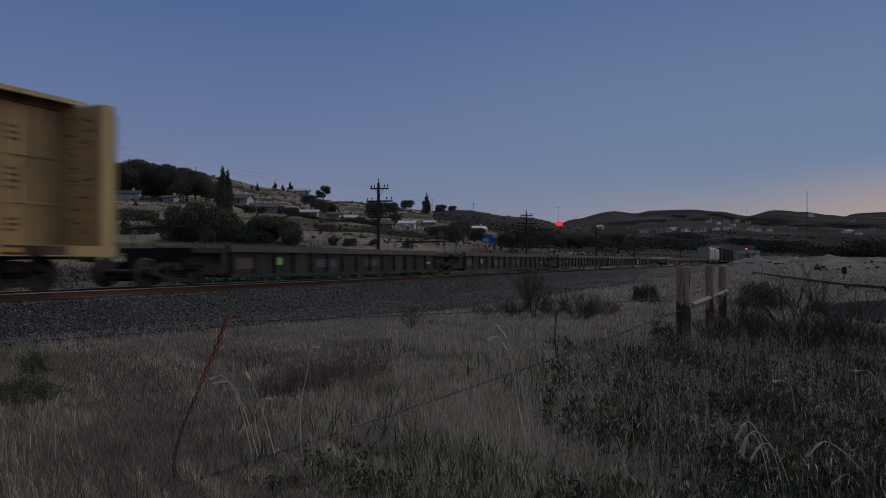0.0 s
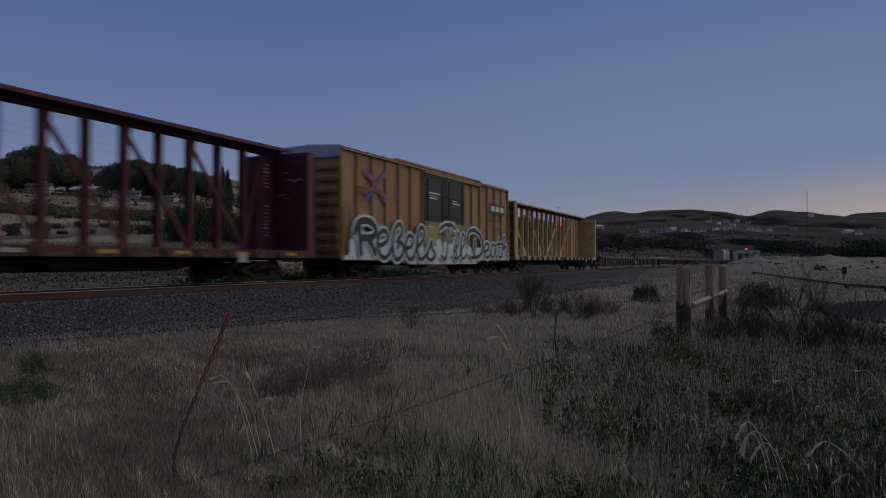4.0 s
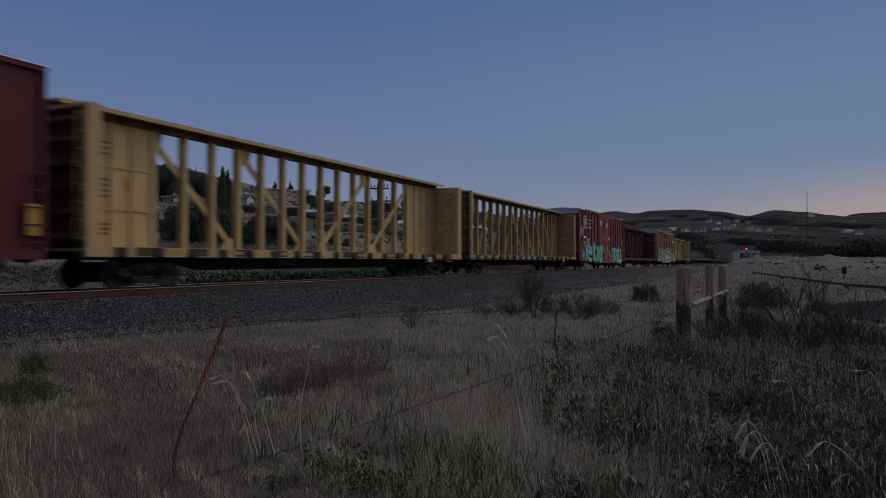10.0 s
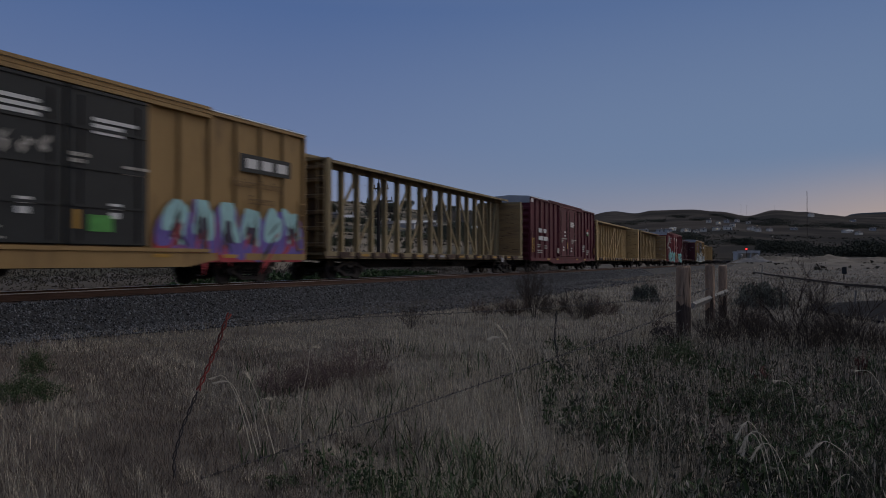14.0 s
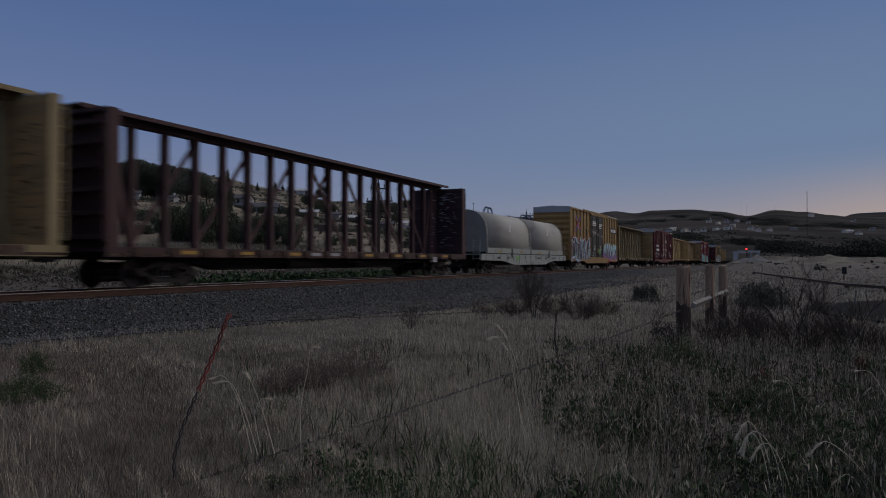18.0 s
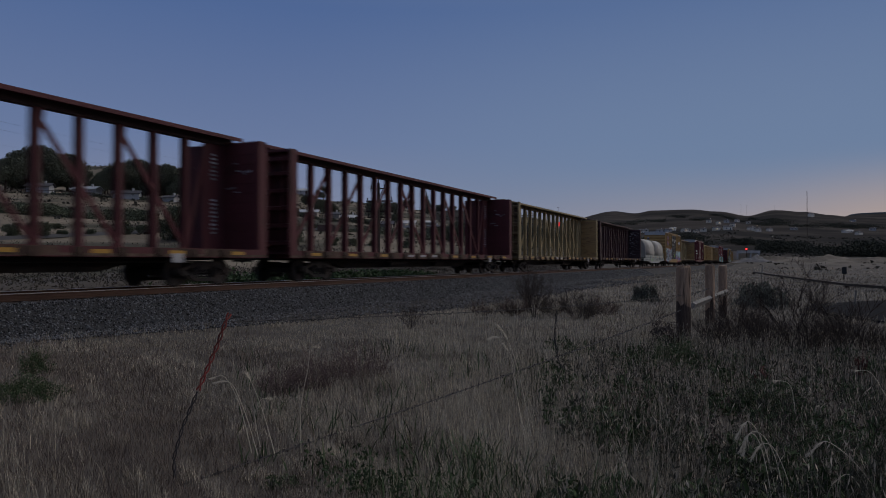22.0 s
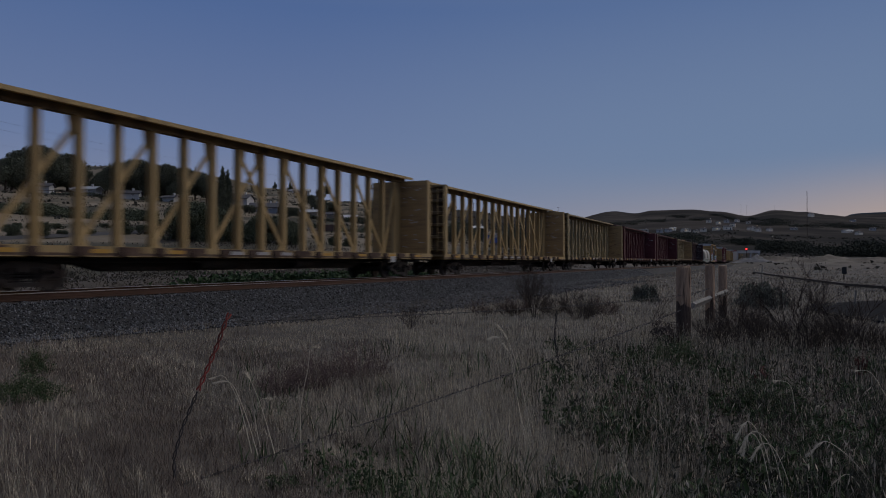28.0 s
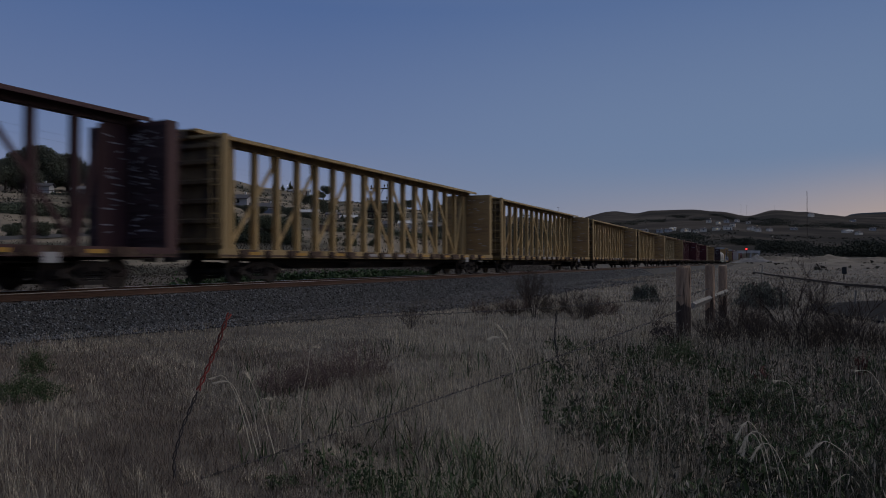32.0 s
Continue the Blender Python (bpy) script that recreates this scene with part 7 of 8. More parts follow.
def build_poles():
    ys = [Y0 for Y0 in (12.9, 52.2, 91.5, 132.5, 172.0, 262.0)]
    poles = []
    for k, y in enumerate(ys):
        poles.append((-13.6, y, -0.15))
        utility_pole(-13.6, y)
    for (ax, ay, az), (bx, by, bz) in zip(poles, poles[1:]):
        for dx, dz in ((-0.78, 7.9), (0.78, 7.9), (1.15, 6.85)):
            bm = bmesh.new()
            n = 10
            p = [Vector((ax + dx, ay + 0.16 + (by - ay) * k / n, az + (bz - az) * k / n + dz - 4 * 0.7 * (k / n) * (1 - k / n))) for k in range(n + 1)]
            rings = [[bm.verts.new(c + Vector(o)) for o in ((0.0025, 0, -0.002), (-0.0025, 0, -0.002), (0, 0, 0.003))] for c in p]
            for a, b in zip(rings, rings[1:]):
                for i in range(3):
                    bm.faces.new((a[i], a[(i + 1) % 3], b[(i + 1) % 3], b[i]))
            solo("overhead_wire", bm, M["wire"], "thin overhead line between the poles", "cable", group="overhead lines")
    # slim poles on the hills
    for (u, d), h in (((-0.0141, 499.7), 8.5), ((0.1600, 491.4), 12), ((-0.3443, 420.9), 5), ((0.0424, 495.8), 6), ((0.1867, 1398.6), 10), ((-0.2086, 489.2), 6), ((-0.5333, 429.9), 6), ((0.4612, 1276.4), 14), ((0.4220, 1433.4), 22), ((0.4141, 1367.8), 22)):
        at = grounded(u, d, 0.3)
        bm = bmesh.new()
        tube(bm, (0, 0, 0), (0, 0, h), 0.16, 6, 0.1)
        bar(bm, (-0.9, 0, h - 0.5), (0.9, 0, h - 0.5), 0.15, 0.15, (0, 0, 1))
        solo("hill_pole", bm, M["polewood"], "slim dark pole on the hill", "utility pole", at=at, group="poles on the hills")
    # radio mast
    u, d = (0.5059, 420.0)
    at = grounded(u, d, 0.3)
    mast = thing("radio_mast", "thin lattice radio mast", "mast", at=at)
    for k in range(3):
        bm = bmesh.new()
        a = k * math.tau / 3
        tube(bm, (0.35 * math.cos(a), 0.35 * math.sin(a), 0), (0.12 * math.cos(a), 0.12 * math.sin(a), 34), 0.06, 5)
        part("leg", bm, M["polewood"], mast)
    bm = bmesh.new()
    for k in range(34):
        a, b = k * math.tau / 3, (k + 1) * math.tau / 3
        s, e = 0.35 - 0.23 * k / 34, 0.35 - 0.23 * (k + 1) / 34
        tube(bm, (s * math.cos(a), s * math.sin(a), k), (e * math.cos(b), e * math.sin(b), k + 1), 0.035, 4, caps=False)
    part("lattice", bm, M["polewood"], mast)


def house(u, ahead, w, dep, h, roof_h, wall, roof, turn, label, lit=0, seed=0):
    """A small house: four walls with window openings, frames and panes, a door, and a pitched roof with eaves."""
    r = random.Random(seed)
    at = grounded(u, ahead, 0.4)
    t = thing("house", label, "house", at=at, turn=YAW + turn, group="houses on the slope")
    hw, hd = w / 2, dep / 2
    n = max(1, int(w / 3.2))
    # front wall built round its openings
    bm = bmesh.new()
    xs = [-hw + (k + 0.5) * w / n for k in range(n)]
    z0, z1 = 1.3, min(h - 0.35, 2.5)
    door = r.randrange(n) if n > 2 else -1
    edge = -hw
    for k, x in enumerate(xs):
        a, b = x - 0.6, x + 0.6
        box(bm, edge, a, -hd, -hd + 0.2, 0, h)
        box(bm, a, b, -hd, -hd + 0.2, z1, h)
        if k != door:
            box(bm, a, b, -hd, -hd + 0.2, 0, z0)
        edge = b
    box(bm, edge, hw, -hd, -hd + 0.2, 0, h)
    part("wall", bm, wall, t, "front wall")
    for a, b, c, d in ((-hw, -hw + 0.2, -hd + 0.2, hd), (hw - 0.2, hw, -hd + 0.2, hd), (-hw + 0.2, hw - 0.2, hd - 0.2, hd)):
        bm = bmesh.new()
        box(bm, a, b, c, d, 0, h)
        part("wall", bm, wall, t)
    for k, x in enumerate(xs):
        if k == door:
            bm = bmesh.new()
            box(bm, x - 0.58, x + 0.58, -hd + 0.06, -hd + 0.12, 0, z1)
            part("door", bm, M["doorwood"], t)
            continue
        bm = bmesh.new()
        for q in (-0.6, 0.54):
            box(bm, x + q, x + q + 0.06, -hd - 0.03, -hd + 0.1, z0, z1)
        for z in (z0, z1 - 0.06, (z0 + z1) / 2 - 0.03):
            box(bm, x - 0.54, x + 0.54, -hd - 0.03, -hd + 0.1, z, z + 0.06)
        win = part("window", bm, M["white"], t)
        bm = bmesh.new()
        box(bm, x - 0.55, x + 0.55, -hd + 0.11, -hd + 0.13, z0, z1)
        part("pane", bm, M["litpane"] if r.random() < lit else M["darkpane"], win)
    bm = bmesh.new()
    e = 0.5
    prism(bm, [(-hd - e, h - 0.12), (0, h + roof_h), (hd + e, h - 0.12), (hd + e, h - 0.28), (0, h + roof_h - 0.2), (-hd - e, h - 0.28)], -hw - e, hw + e, axis="x")
    rf = part("roof", bm, roof, t)
    for s in (-1, 1):
        bm = bmesh.new()
        prism(bm, [(-hd, h), (0, h + roof_h - 0.2), (hd, h)], min(s * hw, s * (hw - 0.2)), max(s * hw, s * (hw - 0.2)), axis="x")
        part("gable", bm, wall, t)
    bm = bmesh.new()
    box(bm, hw * 0.4, hw * 0.4 + 0.5, -0.25, 0.25, h, h + roof_h + 0.6)
    part("chimney", bm, M["concrete"], rf)
    return t


M["doorwood"] = mat("brown_door", (0.10, 0.07, 0.05), 0.7, vary=0.2)
M["darkpane"] = mat("dark_window_glass", (0.03, 0.035, 0.045), 0.1, spec=0.6, vary=0.1, bump=0)
M["litpane"] = glow_mat("lit_window", (1.0, 0.80, 0.50), 0.45)
M["sidingwhite"] = mat("white_siding", (0.46, 0.46, 0.46), 0.8, vary=0.1, scale=1, stretch=(0.2, 0.2, 4))
M["sidingcream"] = mat("cream_siding", (0.72, 0.66, 0.56), 0.8, vary=0.1, scale=1, stretch=(0.2, 0.2, 4))
M["sidingblue"] = mat("blue_grey_siding", (0.20, 0.23, 0.28), 0.8, vary=0.1, scale=1, stretch=(0.2, 0.2, 4))
M["sidingtan"] = mat("tan_siding", (0.30, 0.27, 0.23), 0.8, vary=0.1, scale=1, stretch=(0.2, 0.2, 4))
M["roofdark"] = mat("dark_shingle_roof", (0.08, 0.08, 0.09), 0.9, vary=0.3, scale=2, fine=9)
M["roofpale"] = mat("pale_metal_roof", (0.42, 0.43, 0.45), 0.5, 0.3, vary=0.1, scale=1)


def build_houses():
    W, B, T, RD, RP = M["sidingwhite"], M["sidingblue"], M["sidingtan"], M["roofdark"], M["roofpale"]
    for (u, d), w, dep, h, rh, wall, roof, turn, label, lit in (
            ((-0.5600, 204.0), 6.2, 3.5, 2.2, 0.9, W, RD, 6, "white single-storey mobile home", 0.0),
            ((-0.4950, 203.0), 6.8, 3.5, 2.1, 0.8, W, RP, -5, "white single-storey mobile home with pale roof", 0.0),
            ((-0.4390, 200.0), 6.8, 3.2, 2.1, 0.8, W, RD, 10, "white single-storey mobile home", 0.0),
            ((-0.3780, 199.0), 3.6, 2.8, 1.6, 0.6, W, RD, -14, "small white trailer home", 0.0),
            ((-0.2800, 230.2), 6, 5.0, 2.8, 1.4, W, RD, -10, "small white gabled house", 0.3),
            ((-0.2480, 208.0), 7.5, 5, 2.0, 1.3, B, RD, 8, "blue-grey gabled house with dark roof", 0.0),
            ((-0.2322, 215.8), 3.6, 5.0, 1.9, 1.2, W, RD, 82, "white gabled house front", 0.1),
            ((-0.1875, 216.5), 6, 3.5, 1.9, 0.7, T, RP, 0, "low tan outbuilding with pale roof", 0.0),
            ((-0.2008, 490.3), 15, 7, 2.8, 1.6, W, RP, 4, "white hilltop house with pale roof", 0.35),
            ((-0.1302, 209.4), 4, 3, 1.5, 0.8, W, RP, 0, "low white building on the slope", 0.0),
            ((-0.1522, 237.0), 4, 3, 1.6, 0.8, T, RD, 0, "low tan building on the slope", 0.0),
            ((-0.0792, 193.5), 3.6, 3, 1.4, 0.8, T, RD, 0, "low tan building beside the highway", 0.0),
            ((-0.0494, 215.6), 4.5, 3, 1.9, 0.8, W, RP, -6, "white lit building beside the highway", 1.0),
            ((-0.0188, 274.9), 4, 3, 1.4, 0.6, T, RP, 0, "low white building with lights", 0.6),
            ((-0.0125, 249.8), 4, 3, 1.2, 0.5, T, RD, 0, "low tan building by the road", 0.0),
            ((0.0478, 250.6), 5, 4, 2.4, 1.0, T, RP, 12, "low tan house behind trees", 0.0)):
        house(u, d, w, dep, h, rh, wall, roof, turn, label, lit, int(d))
    # the far town
    r = random.Random(77)
    for (u, d), w, h, lit in (((0.2180, 901.4), 12, 5, 0.0), ((0.2792, 670.8), 16, 5, 0.1), ((0.3012, 667.0), 12, 5, 0.1), ((0.3129, 679.8), 11, 5, 0.0), ((0.3200, 718.0), 9, 4, 0.5),
                      ((0.3373, 675.3), 15, 5, 0.1), ((0.3514, 648.0), 10, 4, 0.0), ((0.3616, 661.1), 11, 5, 0.1), ((0.3796, 667.8), 12, 5, 0.2), ((0.3953, 702.9), 14, 6, 0.4),
                      ((0.4024, 797.3), 9, 6, 0.2), ((0.4282, 734.2), 13, 5, 0.4), ((0.4376, 717.2), 9, 5, 0.2), ((0.4533, 766.0), 10, 4, 0.5), ((0.4871, 811.7), 12, 4, 0.2),
                      ((0.3694, 911.5), 9, 4, 0.6), ((0.3827, 839.3), 8, 4, 0.3), ((0.3937, 905.4), 9, 4, 0.6), ((0.4086, 999.9), 8, 4, 0.2), ((0.4243, 963.7), 8, 4, 0.2),
                      ((0.5114, 1228.9), 10, 5, 0.3), ((0.5694, 1174.0), 10, 4, 0.3), ((0.5616, 754.1), 16, 4, 0.1), ((0.5773, 694.4), 12, 4, 0.1), ((0.2267, 309.7), 7, 4, 0.1),
                      ((0.2361, 299.2), 8, 4, 0.0), ((0.2518, 359.2), 9, 4, 0.6), ((0.2776, 331.9), 7, 5, 0.0), ((0.3106, 347.0), 8, 4, 0.0), ((0.5969, 831.8), 11, 4, 0.2)):
        w, h = w * 0.95 * d / 1275, h * 1.1 * d / 1275
        house(u, d, w, w * 0.7, h, h * 0.3, r.choice((M["sidingcream"], M["sidingcream"], W)), r.choice((RD, RP, RD)), r.uniform(-35, 35), "pale house in the far town", lit * 0.4, int(u * 999))


def build_trees():
    K = PLANTED
    K["oak"] = (tree("tree", "large dark broadleaf tree on the slope", 13, 15, 301, trunk=0.16, clumps=9500, leafsize=0.22), False)
    K["oak_b"] = (tree("tree", "dark broadleaf tree on the slope", 10, 11, 302, trunk=0.05, clumps=7500, leafsize=0.20), False)
    K["low"] = (tree("tree", "low dark spreading tree", 7, 11, 303, trunk=0.05, clumps=7000, leafsize=0.19), False)
    K["poplar"] = (tree("poplar", "tall narrow dark poplar", 16, 4.3, 304, shape="column", clumps=9000, leafsize=0.17), False)
    K["conifer"] = (tree("conifer", "dark conifer on the ridge", 9, 5, 305, shape="conifer", clumps=3600, leafsize=0.18), False)
    K["bush"] = (tree("bush", "dark rounded roadside bush", 5.5, 8, 306, leaf="bushleaf", trunk=0.05, clumps=8000, leafsize=0.12, category="bush"), False)
    K["bush_b"] = (tree("bush", "olive green roadside bush", 3.6, 6, 307, leaf="bushleaf", trunk=0.05, clumps=6000, leafsize=0.10, category="bush"), False)
    r = random.Random(9)
    for kind, spots in (
            ("oak", ((-0.5490, 220.4, 13.8), (-0.5773, 216.8, 11.9), (-0.5224, 228.4, 12.5), (-0.5631, 225.7, 12.7),  (-0.6086, 197.0, 9.7), (-0.3992, 209.4, 10.5), (-0.3718, 220.9, 9.7), (-0.4659, 226.9, 8.9), (-0.4188, 209.4, 11.2), (-0.4463, 203.0, 9.9), (-0.3561, 209.6, 9.5), (-0.3286, 208.7, 9.0), (-0.3875, 212.2, 10.3))),
            ("oak_b", ((-0.5796, 205.5, 9.3), (-0.5208, 229.2, 8.6), (-0.4933, 227.7, 7.5), (-0.4698, 230.5, 7.1), (-0.5992, 205.9, 7.4), (-0.3718, 220.9, 8.3), (-0.3169, 232.6, 6.9), (-0.1663, 490.3, 10.0), (-0.3443, 228.4, 9.3), (-0.4329, 206.2, 8.4))),
            ("low", ((-0.4031, 214.1, 5.7), (-0.1875, 343.2, 4.6), (-0.1757, 258.5, 5.3), (-0.1561, 267.3, 4.6), (-0.0910, 283.0, 6.2), (-0.0737, 324.2, 5.3), (-0.0502, 465.3, 5.8), (-0.0682, 254.3, 3.6), (-0.0149, 159.9, 2.5),
                     (0.0086, 135.6, 3.4), (0.0243, 148.5, 4.0), (0.0439, 156.0, 3.2), (0.0871, 157.8, 3.4), (0.1027, 162.0, 4.6), (0.1380, 186.7, 4.6), (0.1576, 247.5, 5.4), (0.1773, 261.2, 5.6), (0.1969, 265.6, 5.0), (0.2165, 299.9, 5.6),
                     (0.2400, 350.5, 7.7), (0.2596, 352.5, 4.1), (0.2871, 354.1, 4.4), (0.3043, 351.7, 5.5), (-0.2698, 192.8, 2.4), (-0.2502, 199.6, 2.3), (-0.2110, 196.3, 2.8), (-0.0031, 440.6, 4.5), (0.0125, 463.8, 3.6))),
            ("poplar", ((-0.3070, 180.8, 12.4), (-0.2990, 182.8, 11.6))),
            ("conifer", ((-0.2580, 410.2, 5.1), (-0.2337, 483.3, 5.7), (-0.2227, 488.2, 4.6), (-0.2125, 489.2, 7.7), (-0.2792, 380.3, 2.4), (-0.2659, 409.3, 2.9), (-0.0227, 408.4, 12.2), (0.1224, 175.6, 6.9), (0.1161, 173.8, 6.3), (-0.1129, 452.0, 2.8), (-0.0682, 268.2, 3.8), (-0.1396, 206.4, 2.6))),
            ("bush", ((-0.3600, 95.5, 4.9), (-0.3365, 98.3, 5.4), (-0.3169, 101.3, 4.9), (-0.3482, 99.1, 4.0), (-0.3012, 102.1, 3.1), (-0.0973, 104.7, 1.3), (-0.0502, 106.9, 1.3))),
            ("bush_b", ((-0.2737, 97.9, 2.9), (-0.2463, 98.0, 4.0), (-0.2227, 99.2, 3.3), (-0.2110, 93.8, 2.5), (-0.4384, 102.7, 1.4), (-0.4149, 104.4, 1.5), (-0.5600, 92.1, 2.2), (-0.5992, 89.9, 1.8), (-0.1286, 99.9, 1.3), (-0.1522, 101.8, 1.3), (-0.5051, 108.8, 1.0), (-0.3914, 107.4, 1.5), (-0.5914, 101.1, 1.0), (-0.5365, 104.1, 1.0), (-0.4698, 109.8, 0.9), (-0.4424, 114.2, 1.1), (-0.5678, 104.4, 0.8), (-0.4894, 98.1, 1.0), (-0.5286, 95.0, 1.0), (-0.3992, 121.5, 1.1)))):
        for u, d, h in spots:
            plant(kind, u, d, h, r.uniform(0, 360))


def build_scrub():
    """Sagebrush dotted over the hills, and dark woods in the valley."""
    r = np.random.default_rng(71)
    n = 26000
    b = np.radians(r.uniform(-36, 36, n))
    rr = 110 * (1700 / 110) ** r.uniform(0, 1, n)
    s, a = rr * np.sin(b), rr * np.cos(b)
    x, y = EYE.x + SIDE.x * s + AHEAD.x * a, EYE.y + SIDE.y * s + AHEAD.y * a
    keep = (np.abs(x) > 12) & (rr + 60 * ripple(x, y, 120) < 720) & ((x < 0) | (rr > 230) | (r.uniform(0, 1, n) < 0.35)) & (r.uniform(0, 1, n) < np.clip(rr / 500, 0.15, 1)) & (r.uniform(0, 1, n) < 0.5 + 0.6 * ripple(x, y, 25) + 0.4 * ripple(x, y, 90))
    x, y, rr = x[keep], y[keep], rr[keep]
    size = r.uniform(0.25, 0.8, len(x)) * (0.6 + rr / 420 + np.clip(rr - 500, 0, 2000) / 900)
    c = np.repeat(np.stack([x, y, land(x, y)], -1), 4, 0) + r.normal(0, 1, (len(x) * 4, 3)) * np.repeat(size, 4)[:, None] * np.array((0.8, 0.8, 0.2))
    me = leaf_cloud(c, np.repeat(size, 4) * 0.6, 71, M["scrub"], "sagebrush")
    tagged(new("sagebrush", me), "low dark sagebrush dotted over the hills", "brush", kind="stuff")
    # woods
    pts, sz = [], []
    rows = [((0.3459, 551.2), 50, 25, 6, 420), ((0.3263, 594.7), 60, 25, 5, 380), ((0.4141, 476.3), 40, 25, 5.5, 380), ((0.4478, 296.9), 90, 30, 8, 1300), ((0.4847, 386.7), 44, 20, 6, 480),
            ((0.5318, 259.4), 60, 12, 4, 460), ((0.5616, 207.3), 70, 14, 5, 620), ((0.5914, 201.4), 50, 14, 7.5, 620), ((0.6149, 248.6), 40, 14, 6, 400), ((0.5067, 299.5), 46, 20, 4, 420),
            ((0.4635, 925.8), 44, 40, 12, 340), ((0.5459, 934.1), 60, 50, 9, 420), ((0.5851, 922.7), 70, 50, 9, 460), ((0.4988, 876.6), 50, 50, 6, 260), ((0.4439, 904.4), 40, 40, 7, 200),
            ((0.1773, 289.0), 120, 30, 7, 600), ((0.1380, 299.9), 150, 40, 6, 600), ((0.2400, 978.9), 90, 60, 6, 260), ((0.4220, 470.0), 40, 30, 7, 300),
            ((0.2400, 345.0), 110, 60, 6, 600), ((0.3100, 350.0), 120, 60, 6, 700), ((0.3650, 330.0), 90, 50, 5, 600), ((0.3300, 470.0), 130, 60, 6, 500), ((0.2700, 500.0), 130, 60, 6, 500)]
    town = random.Random(4)
    for k in range(15):
        u = (1120 + k * 18.0 + town.uniform(-5, 5) - 784) / 1275
        rows.append(((u, town.uniform(960, 1200)), town.uniform(10, 26), 25, town.uniform(4, 8), 90))
    for (u, d), wide, deep, tall, k in rows:
        wide = wide * d / 1275
        k = int(k * 3.0)
        tall = tall * 0.75
        ss = u * d + r.normal(0, 0.28, k) * wide
        aa = d + r.uniform(-0.5, 0.5, k) * deep
        xx, yy = EYE.x + SIDE.x * ss + AHEAD.x * aa, EYE.y + SIDE.y * ss + AHEAD.y * aa
        hump = 0.35 + 0.65 * (0.5 + 0.5 * ripple(xx, yy, 9))
        ok = (np.abs(xx) > 9) | (yy > 440)
        pts.append(np.stack([xx, yy, land(xx, yy) + r.uniform(0, 1, k) * tall * hump], -1)[ok])
        sz.append(r.uniform(0.18, 0.36, k)[ok] * (0.8 + d / 900))
    c, z = np.concatenate(pts), np.concatenate(sz)
    me = leaf_cloud(c, z, 72, M["woodleaf"], "valley_woods", 0.8)
    tagged(new("valley_woods", me), "dark woods and tree rows in the valley", "woods", kind="stuff")




def sign(name, label, u, ahead, w, h, z, paint, turn, marks):
    x, y = sight(u, ahead)
    t = thing(name, label, "sign", at=(x, y, land_at(x, y) - 0.3), turn=YAW + turn)
    bm = bmesh.new()
    box(bm, -w / 2, w / 2, -0.04, 0.0, z, z + h)
    board = part("board", bm, paint, t, bevel=0.01)
    for s in (-1, 1):
        bm = bmesh.new()
        box(bm, s * w * 0.32 - 0.07, s * w * 0.32 + 0.07, 0.0, 0.14, 0, z + h * 0.9)
        part("post", bm, M["polewood"], t)
    for (a, b, c, d) in marks:
        bm = bmesh.new()
        box(bm, a, b, -0.05, -0.04, z + c, z + d)
        part("panel_mark", bm, M["reflectwhite"], board)


